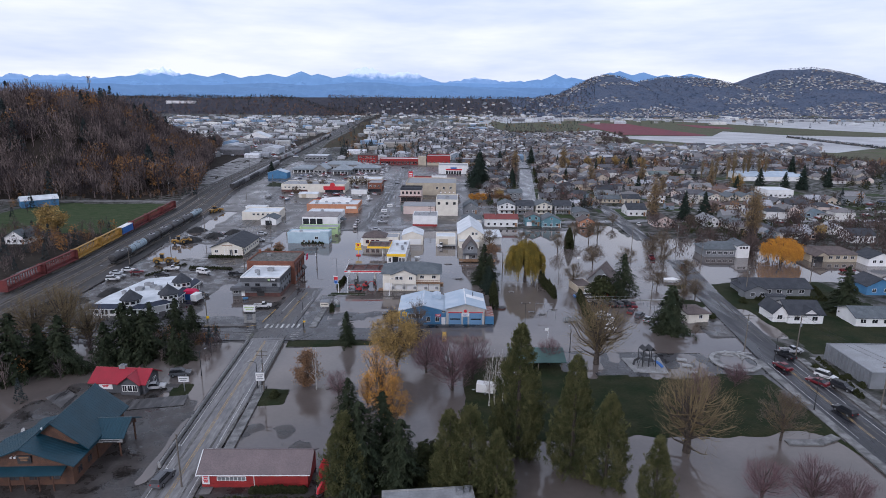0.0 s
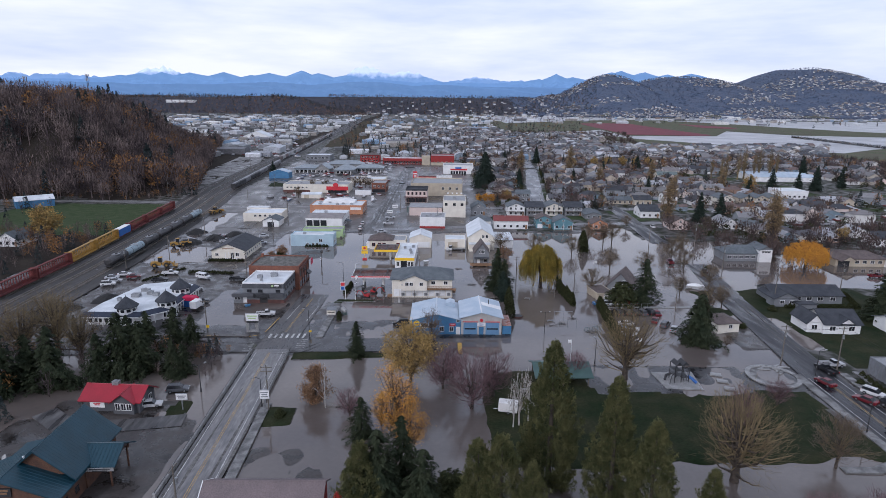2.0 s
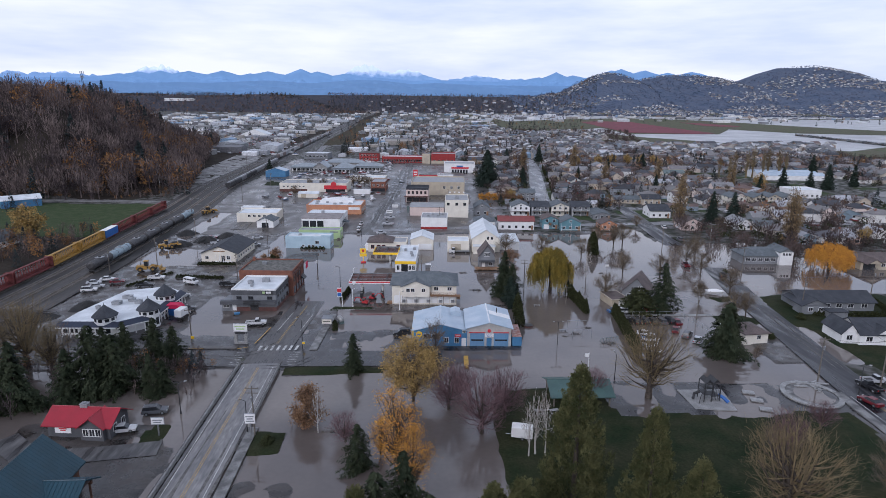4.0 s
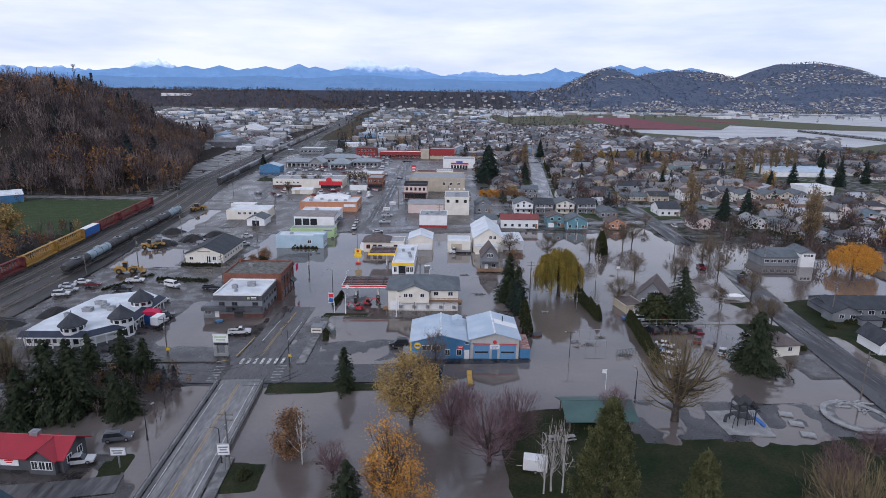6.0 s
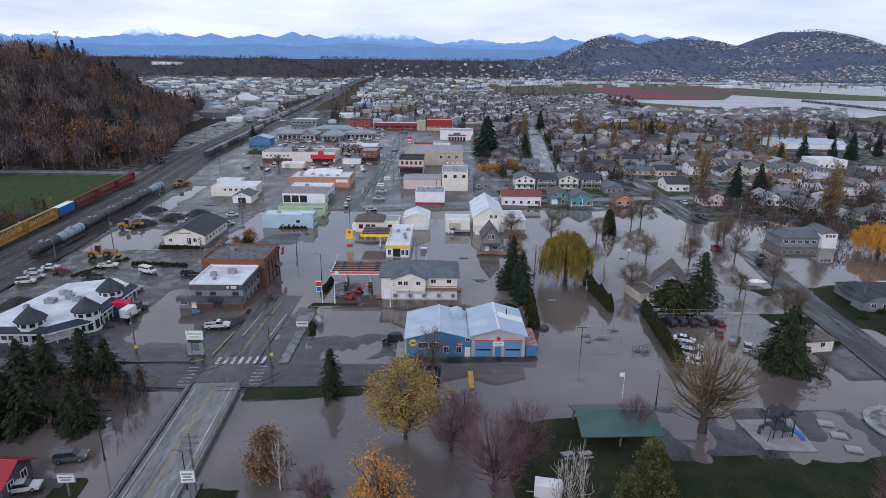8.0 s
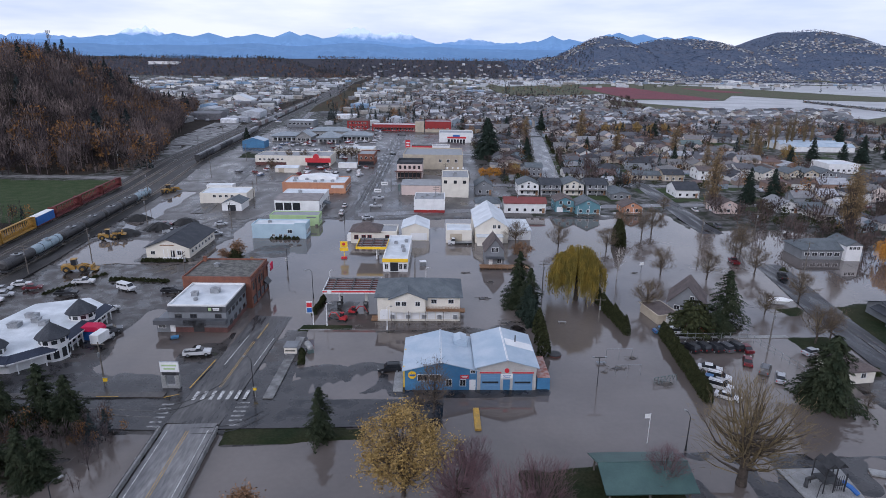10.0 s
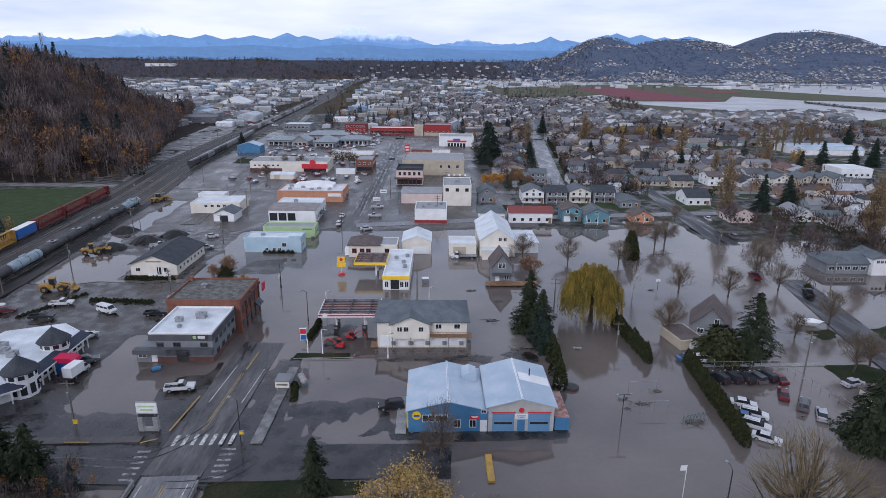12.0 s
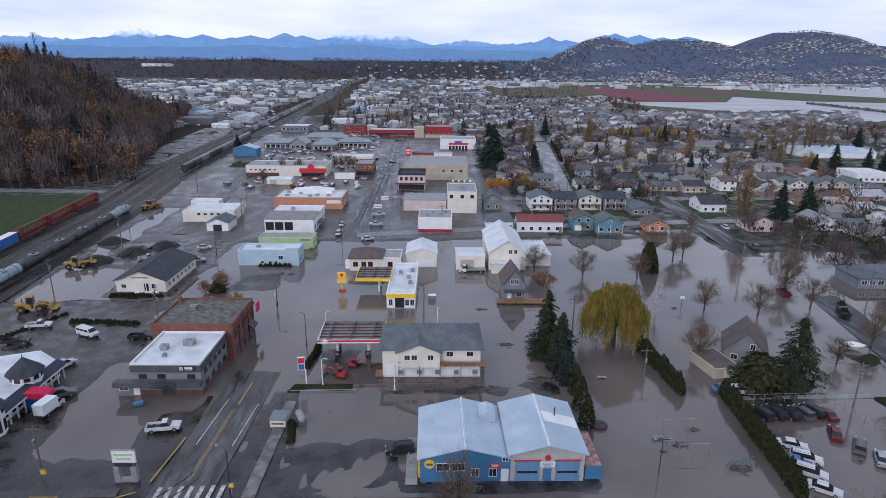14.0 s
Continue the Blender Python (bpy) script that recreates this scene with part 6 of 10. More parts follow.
# -- middle distance houses, each placed and described
def cottage(name, x, y, w, d, h, rh, ridge, wall, roof, label, rot=-4, hip=False, group="town houses", floors=1, porch=False, garage=False):
    c = Building(name, x, y, w, d, h, rot, wall, label, "house", group, 0.2)
    c.body()
    if hip:
        c.hip(rh, roof, 0.5)
    else:
        c.gable(rh, roof, ridge, 0.5)
    n = max(2, int(w / 3))
    for f in range(floors):
        c.windows("S", spaced(-w / 2 + 0.4, w / 2 - 0.4, n), 1.8 + 2.7 * f, 1.1, 1.2, plain=True)
        c.windows("E", spaced(1, d - 1, 2), 1.8 + 2.7 * f, 1.0, 1.1, plain=True)
        c.windows("W", spaced(1, d - 1, 2), 1.8 + 2.7 * f, 1.0, 1.1, plain=True)
    if ridge == "y" and not hip and rh > 1.8:
        c.windows("S", (0.0,), h + rh * 0.3, 0.9, 0.8)
    c.door("S", w / 2 - 0.9, 0.9, 2.0, WOOD_BROWN, 0.45, off=-0.01)
    if porch:
        c.slab("porch_deck", WOOD_GREY, -w / 2 + 0.3, w / 2 - 0.3, -1.8, 0, 2.75 if floors > 1 else 0.3, 2.95 if floors > 1 else 0.5)
        c.slab("porch_rail", WHITE, -w / 2 + 0.3, w / 2 - 0.3, -1.8, -1.72, 3.8 if floors > 1 else 1.3, 3.9 if floors > 1 else 1.4)
        for u in (-w / 2 + 0.4, 0, w / 2 - 0.4):
            c.slab("porch_post", WHITE, u - 0.07, u + 0.07, -1.75, -1.6, 0.3, h)
    if garage:
        c.door("S", -w / 4, 2.4, 2.1, WHITE, 0.45, "garage_door", off=-0.02)
    return c


cottage("slate_blue_house", 36, 335, 8, 12, 4.6, 2.6, "y", GREY_SIDING, SHINGLE_GREY, "slate blue gabled house, grey roof")
cottage("hip_roof_house", 33.5, 300.5, 10, 10, 3.8, 2.2, "x", WHITE, SHINGLE_GREY, "white house with a grey hipped roof", hip=True)
cottage("red_roof_house", 48.5, 297.6, 17, 9, 4.6, 1.6, "x", WHITE, RED_TILE, "long white house with a dull red roof")
for x, m_, lab in ((57, WHITE, "white"), (67.5, GREY_SIDING, "grey"), (78.5, CREAM, "beige"), (89.5, GREY_SIDING, "grey")):
    cottage("twin_storey_house", x, 333.4, 9.6, 13, 5.4, 2.0, "y" if m_ is not GREY_SIDING else "x", m_, SHINGLE_DARK if m_ is GREY_SIDING else SHINGLE_GREY, "two-storey " + lab + " house with a front balcony", floors=2, porch=True)
cottage("teal_house", 65.4, 299, 7.6, 10, 5.0, 1.7, "y", TEAL_SIDING, SHINGLE_BROWN, "teal two-storey house with garage doors", floors=2, garage=True)
cottage("teal_cottage", 74.2, 295, 9.8, 10, 4.2, 2.4, "y", TEAL_SIDING, SHINGLE_GREY, "teal cottage with white trim", floors=1, porch=True)
cottage("orange_house", 93.2, 296, 8, 9, 3.2, 2.0, "y", ORANGE_WALL, SHINGLE_BROWN, "orange wooden house with a porch", porch=True)
cottage("grey_mobile_home", 98, 322.6, 9, 15, 3.0, 1.2, "y", GREY_SIDING, SHINGLE_GREY, "pale grey mobile home")
cottage("white_villa", 131, 327, 10.5, 13, 4.2, 2.6, "x", WHITE, SHINGLE_DARK, "large white villa with dormers", porch=True)
cottage("pink_house", 133.8, 294.8, 10.5, 11, 3.6, 2.6, "y", PINK, SHINGLE_BROWN, "pale pink house with a gable")
cottage("grey_shed_house", 160.4, 296, 8, 14, 3.4, 2.2, "y", WHITE, ROOF_GREY, "white barn house with a grey roof")
cottage("grey_shed_house", 169, 292, 9, 10, 3.0, 1.8, "x", WHITE, SHINGLE_GREY, "white cottage with a grey roof")
cottage("brown_veranda_house", 143, 369, 10.7, 9, 4.0, 2.0, "x", TAN, SHINGLE_DARK, "brown house with a veranda", porch=True)
cottage("two_storey_white_house", 162.6, 372.6, 8, 12, 5.4, 1.8, "x", WHITE, SHINGLE_BROWN, "white two-storey house, brown roof", floors=2)
cottage("long_bungalow", 130, 373.4, 16, 9, 3.0, 1.6, "x", TAN, SHINGLE_GREY, "long beige bungalow with grey roof")
for x, m_ in ((195, CREAM), (209, TAN), (217.5, TAN), (226.6, GREY_SIDING)):
    cottage("row_house", x, 366, 8.4, 13, 5.2, 2.0, "y", m_, SHINGLE_GREY, "two-storey row house with a front gable", floors=2, porch=True)
cottage("green_roof_house", 217, 506, 17, 11, 3.6, 2.4, "x", CREAM, GREEN_METAL, "house with a pale green metal roof")
cottage("white_bungalow", 161.6, 521.6, 10, 9, 3.2, 1.8, "y", WHITE, ROOF_GREY, "white bungalow with a gable")
cottage("fence_house", 70, 383, 9, 12, 5.6, 1.6, "x", GREY_SIDING, SHINGLE_GREY, "grey two-storey house behind a leafy row", floors=2)
cottage("hill_foot_house", -282, 446, 10, 9, 4.5, 2.2, "y", GREY_SIDING, SHINGLE_GREY, "grey house at the foot of a wooded hill")
cottage("hill_foot_house", -262, 430, 12, 9, 3.4, 2.0, "x", WHITE, GREEN_METAL, "white house with a green roof below woods")
cottage("hill_foot_house", -232, 436, 10, 9, 4.8, 2.2, "x", GREY_SIDING, SHINGLE_GREY, "grey house at the foot of a wooded hill")
cottage("scrub_wood_house", -173, 262, 9, 12, 3.4, 3.0, "y", WHITE, SHINGLE_GREY, "white gabled house among brown trees")
b = Building("greenhouse", 308, 487, 50, 30, 4.2, -4, WHITE, "long white greenhouse with a pale blue roof", "greenhouse")
b.body()
for k in range(3):
    b.gable(2.0, SKY_METAL, "x", 0.2, y0=k * 10, y1=k * 10 + 10)
b = Building("white_warehouse", 257, 394, 18, 18, 5.4, -4, WHITE, "white warehouse with flat roof", "warehouse")
b.body()
b.flat(ROOF_WHITE, lip=0.5)
b.windows("S", spaced(-8, 8, 5), 2.2, 1.4, 1.2)

# -- the rest of the town: streets of houses, set out in rows
TAKEN = [(-100, -18, 290, 660), (-20, 48, 280, 660), (40, 108, 288, 348), (110, 135, 280, 340), (60, 80, 375, 400), (118, 128, 285, 420), (128, 172, 288, 340), (118, 172, 362, 388), (186, 236, 358, 384), (205, 230, 500, 520), (240, 345, 380, 525), (153, 170, 516, 534)]


def free(x, y, r=6):
    if y > 352 and abs(x - (73.3 + (y - 352) * 0.173)) < r + 6:
        return False
    return all(not (x0 - r < x < x1 + r and y0 - r < y < y1 + r) for x0, x1, y0, y1 in TAKEN)


rng = random.Random(11)


def street_house(k, far):
    """A house with its roofs in one mesh; those further off carry one window."""
    w, d = 9 + (k % 3) * 2.4, 8 + (k % 2) * 2.4
    h = (3.0, 3.2, 5.4, 3.0, 4.8, 3.1)[k]
    c = Building("suburban_house", 0, 0, w, d, h, 0, HOUSE_WALLS, "suburban house with a pitched shingle roof", "house", "suburban houses", 0.2)
    H = c.h
    wall, roof = Shape().box(-w / 2, w / 2, 0, d, 0, H), Shape()

    def pitch(x0, x1, y0, y1, z, rh, ridge, over=0.5, thick=0.16):
        a0, a1, b0, b1 = (y0, y1, x0, x1) if ridge == "x" else (x0, x1, y0, y1)
        mid, drop = (a0 + a1) / 2, rh / ((a1 - a0) / 2) * over
        prof = [(a0 - over, z - drop), (mid, z + rh), (a1 + over, z - drop), (a1 + over, z - drop + thick), (mid, z + rh + thick), (a0 - over, z - drop + thick)]
        for s, out, c0, c1 in ((roof, prof, b0 - over, b1 + over), (wall, [(a0, z), (a1, z), (mid, z + rh)], b0 + 0.02, b1 - 0.02)):
            n = len(out)
            vs = [((a, q, zz) if ridge == "y" else (q, a, zz)) for q in (c0, c1) for a, zz in out]
            ends = [(0, 1, 2), (5, 4, 3)] if n == 3 else [(0, 1, 4, 5), (1, 2, 3, 4), (11, 10, 7, 6), (10, 9, 8, 7)]
            s.add(vs, [(i, (i + 1) % n, n + (i + 1) % n, n + i) for i in range(n)] + ends)

    if k in (1, 4):
        o, run = 0.5, min(w, d) / 2
        vs = [(-w / 2 - o, -o, H), (w / 2 + o, -o, H), (w / 2 + o, d + o, H), (-w / 2 - o, d + o, H), (-w / 2 + run, d / 2, H + 2.1), (w / 2 - run, d / 2, H + 2.1)]
        roof.add(vs, [(3, 2, 1, 0), (0, 1, 5, 4), (1, 2, 5), (2, 3, 4, 5), (3, 0, 4)])
    else:
        pitch(-w / 2, w / 2, 0, d, H, 2.3, "x" if k % 2 == 0 else "y")
    front = 0.0
    if k in (0, 3, 5):
        front = -2.2
        wall.box(-w / 2 + 0.6, -0.6, -2.2, 0, 0, H - 0.3)
        pitch(-w / 2 + 0.6, -0.6, -2.2, d / 2, H - 0.3, 1.5, "y", 0.4)
    if k in (2, 4):
        wall.box(w / 2, w / 2 + 4.2, 1.0, d - 1, 0, 2.6)
        roof.box(w / 2, w / 2 + 4.5, 0.6, d - 0.6, 2.6, 2.85)
    part("wall", wall, HOUSE_WALLS, c.ob)
    part("roof", roof, HOUSE_ROOFS, c.ob)
    c.windows("S", (-w / 4,), 1.8, 1.8, 1.2, off=front - 0.001, plain=True)
    if far:
        return c.ob
    c.windows("S", (w / 4 - 0.3,), 4.4 if h > 4 else 1.8, 1.4, 1.2, plain=True)
    c.windows("W", (d / 2,), 1.8, 1.4, 1.2, plain=True)
    part("door", Shape().box(-0.2, 0.75, -0.06, 0, 0.2, 2.3), WOOD_BROWN, c.ob)
    if k % 2 == 0:
        c.chimney(w / 4, d * 0.6, h + 2.6)
    return c.ob


NEAR_HOUSES = [street_house(k, False) for k in range(6)]
FAR_HOUSES = [street_house(k, True) for k in range(6)]
used_near, used_far = set(), set()
for row, y in enumerate((266, 281, 322, 337, 372, 386, 402, 416, 434, 449, 480, 495, 511, 526, 542, 558, 600, 616, 632, 648, 664, 680)):
    x = 48 if y > 350 else 132
    while x < 185 + (y - 260) * 0.85 and x < 470:
        x += rng.uniform(11.0, 14.5)
        yy = y + rng.uniform(-2.0, 2.0)
        if y < 300 and x < 165:
            continue
        if free(x, yy, 5) and abs(x - (73.3 + (yy - 352) * 0.173)) > 13 and not (116 < x < 131 and yy < 425):
            m = pose(x, yy, 0.15, 0, 0, rng.choice((-4, -4, 86, 176, -94)) + rng.uniform(-2, 2))
            k = rng.randrange(6)
            far = yy > 470 or x > 330
            used, bases = (used_far, FAR_HOUSES) if far else (used_near, NEAR_HOUSES)
            if k in used:
                copy_thing(bases[k], m)
            else:
                bases[k].matrix_basis = m
                used.add(k)


# ---- trees ----
def cloud_mesh(name, verts, polys, material):
    me = bpy.data.meshes.new(name)
    fill_mesh(me, np.array(verts, np.float32), np.array(polys, np.int32))
    me.materials.append(material)
    return me


def leaf_quads(points, size, r, flat=0.5):
    """A small leaf spray of four corners at each point."""
    vs, fs = [], []
    for p in points:
        a = Vector((r.gauss(0, 1), r.gauss(0, 1), r.gauss(0, flat))).normalized()
        b_ = a.cross(Vector((r.gauss(0, 1), r.gauss(0, 1), r.gauss(0, 1)))).normalized()
        s = size * r.uniform(0.6, 1.4)
        q = Vector(p)
        o = len(vs)
        vs += [tuple(q - a * s), tuple(q + b_ * s * 0.5), tuple(q + a * s), tuple(q - b_ * s * 0.5)]
        fs.append((o, o + 1, o + 2, o + 3))
    return vs, fs


def fir_tree(name, seed, height, radius, material, whorls, arms, label, droop=0.25, leaves=9, size=0.4, tip=0.0, category="conifer", ragged=1.0):
    """Whorls of separate boughs, each a ragged frond of needle sprays that hangs a little."""
    r = random.Random(seed)
    t = thing(name, 0, 0, 0, 0, label, category)
    part("trunk", Shape().tube([(0, 0, -0.5), (0, 0, height * 0.5), (0, 0, height * 0.97)], [height * 0.016, height * 0.01, 0.03], 7), BARK, t)
    vs, fs = [], []
    lobe = [r.uniform(0, 6.28) for _ in range(4)]
    for w in range(whorls):
        f = max(0.0, (w + r.uniform(-0.4, 0.4)) / whorls)
        z0 = height * (0.05 + 0.93 * f)
        reach = radius * max(0.05, (1 - f) ** (0.8 + tip)) * r.uniform(0.8, 1.1)
        if f < 0.12:
            reach *= 0.72 + 2.3 * f
        for a in range(max(3, int(arms * (1 - 0.6 * f) / 2.4))):
            ang = r.uniform(0, 2 * math.pi)
            side = 1 + ragged * (0.13 * math.sin(2 * ang + 3 * f + lobe[0]) + 0.15 * math.sin(3 * ang + 9 * f + lobe[1]) + 0.14 * math.sin(5 * ang + 21 * f + lobe[2]))
            length = reach * side * r.uniform(0.7 - 0.14 * ragged, 1.06 + 0.08 * ragged)
            ca, sa = math.cos(ang), math.sin(ang)
            n = max(4, int(leaves * 2.4 * (0.35 + 0.65 * length / radius)))
            for j in range(n):
                k = 0.18 + 0.82 * math.sqrt((j + r.random()) / n)
                d = length * k
                off = r.gauss(0, 0.07 * length * (1.35 - k) + 0.1)
                z = z0 - droop * d * (0.55 + 0.45 * k) - abs(r.gauss(0, 0.1 + 0.035 * length)) + (0.1 * length * max(0, k - 0.75))
                p = Vector((ca * d - sa * off, sa * d + ca * off, z))
                s = size * r.uniform(0.7, 1.5)
                turn = ang + r.gauss(0, 0.5)
                out = Vector((math.cos(turn), math.sin(turn), -droop * 1.2 - r.uniform(-0.1, 0.7))).normalized()
                lat = Vector((-sa, ca, r.gauss(0, 0.5))).normalized()
                o = len(vs)
                vs += [tuple(p - out * s * 0.6), tuple(p + lat * s * 0.4), tuple(p + out * s * 1.1), tuple(p - lat * s * 0.4)]
                fs.append((o, o + 1, o + 2, o + 3))
    part("crown", cloud_mesh("crown", vs, fs, material), None, t)
    return t


def cedar_tree(name, seed, height, radius, material, tufts, per, label):
    """A dense ovoid crown of upswept tufts, with a ragged outline and more than one leader."""
    r = random.Random(seed)
    t = thing(name, 0, 0, 0, 0, label, "conifer")
    part("trunk", Shape().tube([(0, 0, -0.5), (0, 0, height * 0.5), (0, 0, height * 0.9)], [height * 0.02, height * 0.012, 0.04], 7), BARK, t)
    lobes = [(r.uniform(0, 6.28), r.uniform(2, 9)) for _ in range(4)]
    leaders = [(0.0, 0.0, 1.0), (radius * 0.22, radius * 0.1, 0.86), (-radius * 0.2, radius * 0.16, 0.8)]
    vs, fs = [], []
    for i in range(tufts):
        lx, ly, tall = leaders[0] if i % 4 else leaders[1 + (i // 4) % 2]
        f = r.random() ** 1.35
        ang = r.uniform(0, 2 * math.pi)
        wide = radius * (1 - f) ** 0.62 * min(1.0, 0.62 + 2.4 * f)
        wide *= 1 + 0.12 * math.sin(2 * ang + lobes[0][1] * f + lobes[0][0]) + 0.13 * math.sin(4 * ang + lobes[1][1] * f + lobes[1][0]) + 0.1 * math.sin(7 * ang + 3 * lobes[2][1] * f)
        d = wide * math.sqrt(r.uniform(0.35, 1.0)) * r.uniform(0.82, 1.1)
        base = Vector((lx + math.cos(ang) * d, ly + math.sin(ang) * d, height * tall * (0.03 + 0.9 * f)))
        way = Vector((math.cos(ang) * 0.55, math.sin(ang) * 0.55, 1.0)).normalized()
        long = r.uniform(0.9, 2.3) * (1 - 0.45 * f)
        for j in range(per):
            k = r.random()
            thin = 0.42 * (1 - 0.75 * k)
            p = base + way * (long * k) + Vector((r.gauss(0, thin), r.gauss(0, thin), r.gauss(0, 0.14)))
            s = r.uniform(0.1, 0.22)
            up = (way + Vector((r.gauss(0, 0.5), r.gauss(0, 0.5), r.gauss(0, 0.4)))).normalized()
            lat = up.cross(Vector((r.gauss(0, 1), r.gauss(0, 1), r.gauss(0, 0.4)))).normalized() * s * 0.42
            o = len(vs)
            vs += [tuple(p - up * s), tuple(p + lat), tuple(p + up * s), tuple(p - lat)]
            fs.append((o, o + 1, o + 2, o + 3))
    part("crown", cloud_mesh("crown", vs, fs, material), None, t)
    return t


def willow_tree(name, seed, height, radius, material, strands, label):
    r = random.Random(seed)
    t = thing(name, 0, 0, 0, 0, label, "tree")
    trunk = Shape().tube([(0, 0, -0.5), (0.1, 0, height * 0.25), (0, 0.1, height * 0.45)], [0.7, 0.5, 0.4], 8, False)
    tops = []
    for i in range(9):
        a = 2 * math.pi * i / 9 + r.uniform(-0.2, 0.2)
        k = radius * r.uniform(0.45, 0.72)
        e = Vector((math.cos(a) * k, math.sin(a) * k, height * r.uniform(0.62, 0.9)))
        trunk.tube([(0, 0, height * 0.3), tuple(e * 0.5 + Vector((0, 0, height * 0.2))), tuple(e)], [0.32, 0.2, 0.08], 5, False)
        tops.append(e)
    part("trunk", trunk, BARK, t)
    clumps = []
    for i in range(74):
        f = (i + 0.5) / 74
        a = i * 2.39996 + r.uniform(-0.25, 0.25)
        d = radius * 0.86 * math.sqrt(f) * r.uniform(0.84, 1.08)
        top = height * (1.0 - 0.42 * (d / radius) ** 2) * r.uniform(0.86, 1.03)
        clumps.append((Vector((math.cos(a) * d, math.sin(a) * d, top)), r.uniform(0.5, 1.0)))
    pts = []
    for _ in range(strands):
        c, thick = r.choice(clumps)
        p = c + Vector((r.gauss(0, 0.62 * thick), r.gauss(0, 0.62 * thick), -abs(r.gauss(0, 0.5))))
        far_out = min(1.0, math.hypot(p.x, p.y) / radius)
        hang = p.z * (r.uniform(0.34, 0.95) * (0.45 + 0.55 * thick) if far_out > 0.42 else r.uniform(0.12, 0.45))
        out = Vector((p.x, p.y, 0)) * 0.1
        n = int(hang / 0.4) + 2
        for j in range(n):
            q = p + out * math.sqrt(j / n) + Vector((r.gauss(0, 0.1), r.gauss(0, 0.1), -hang * j / n))
            pts.append(tuple(q))
    vs, fs = [], []
    for p in pts:
        q, s = Vector(p), r.uniform(0.12, 0.27)
        a = r.uniform(0, math.pi)
        lat = Vector((math.cos(a), math.sin(a), 0)) * s * 0.42
        o = len(vs)
        vs += [tuple(q + Vector((0, 0, s))), tuple(q + lat), tuple(q - Vector((0, 0, s * 1.3))), tuple(q - lat)]
        fs.append((o, o + 1, o + 2, o + 3))
    part("crown", cloud_mesh("crown", vs, fs, material), None, t)
    return t


def crown_points(r, height, width, base, clusters, low=0.0):
    """Centres of leaf clusters through a full, uneven crown."""
    out = []
    mid, half = height * (base + 1) / 2, height * (1 - base) / 2
    while len(out) < clusters:
        u = Vector((r.uniform(-1, 1), r.uniform(-1, 1), r.uniform(-1, 1)))
        d = u.length
        if 0.25 < d < 1.0 and r.random() < d * d + 0.2:
            lump = 0.16 * math.sin(3 * math.atan2(u.y, u.x) + 4 * u.z + width)
            k = r.uniform(0.78, 1.12) * (1 + lump)
            taper = 1.0 - low * max(0.0, u.z)
            out.append(Vector((u.x * width / 2 * k * taper, u.y * width / 2 * k * taper, mid + u.z * half * k)))
    return out


def dome_tree(name, seed, height, width, base, clusters, per, bark, twig, leaf, size, label, puff=0.75, low=0.0, sliver=False, category="tree", girth=1.0):
    """A full crown: limbs run from the trunk to every cluster, which carries small leaves or bare twigs."""
    r = random.Random(seed)
    t = thing(name, 0, 0, 0, 0, label, category)
    centres = crown_points(r, height, width, base, clusters, low)
    trunk, limbs = Shape(), Shape()
    fork = height * (base + 0.12)
    trunk.tube([(0, 0, -0.6), (r.gauss(0, 0.1), r.gauss(0, 0.1), fork * 0.6), (0, 0, fork), (0, 0, height * 0.72)], [height * 0.028 * girth, height * 0.02 * girth, height * 0.016 * girth, 0.05], 8, False)
    pts, ways = [], []
    for c in centres:
        start = Vector((0, 0, min(height * r.uniform(base * 0.8, 0.62), c.z - 0.12 * height)))
        bow = (start + c) * 0.5 + Vector((c.x * 0.12, c.y * 0.12, -0.05 * height * r.random()))
        big = r.random() < 0.25
        (trunk if big else limbs).tube([tuple(start), tuple(bow), tuple(c)], [height * 0.011 * girth if big else height * 0.004, height * 0.0045 * girth, 0.025], 5 if big else 3, False)
        for _ in range(3):
            tip = c + Vector((r.gauss(0, puff), r.gauss(0, puff), abs(r.gauss(0, puff))))
            limbs.tube([tuple(bow.lerp(c, 0.6)), tuple(tip)], [0.03, 0.015], 3, False)
        for _ in range(per):
            p = c + Vector((r.gauss(0, puff), r.gauss(0, puff), r.gauss(0, puff * 0.8)))
            pts.append(p)
            ways.append((p - Vector((0, 0, height * 0.25))).normalized())
    part("trunk", trunk, bark, t)
    if sliver:
        vs, fs = [], []
        for p, w in zip(pts, ways):
            w = (w + Vector((r.gauss(0, 0.45), r.gauss(0, 0.45), r.gauss(0, 0.35)))).normalized()
            lat = w.cross(Vector((r.gauss(0, 1), r.gauss(0, 1), r.gauss(0, 1)))).normalized() * 0.022
            s = size * r.uniform(0.5, 1.4)
            o = len(vs)
            vs += [tuple(p - w * s - lat), tuple(p - w * s + lat), tuple(p + w * s + lat * 0.4), tuple(p + w * s - lat * 0.4)]
            fs.append((o, o + 1, o + 2, o + 3))
        part("bough", limbs, twig, t)
        part("crown", cloud_mesh("crown", vs, fs, leaf), None, t)
    else:
        part("bough", limbs, twig, t)
        part("crown", cloud_mesh("crown", *leaf_quads([tuple(p) for p in pts], size, r), leaf), None, t)
    return t


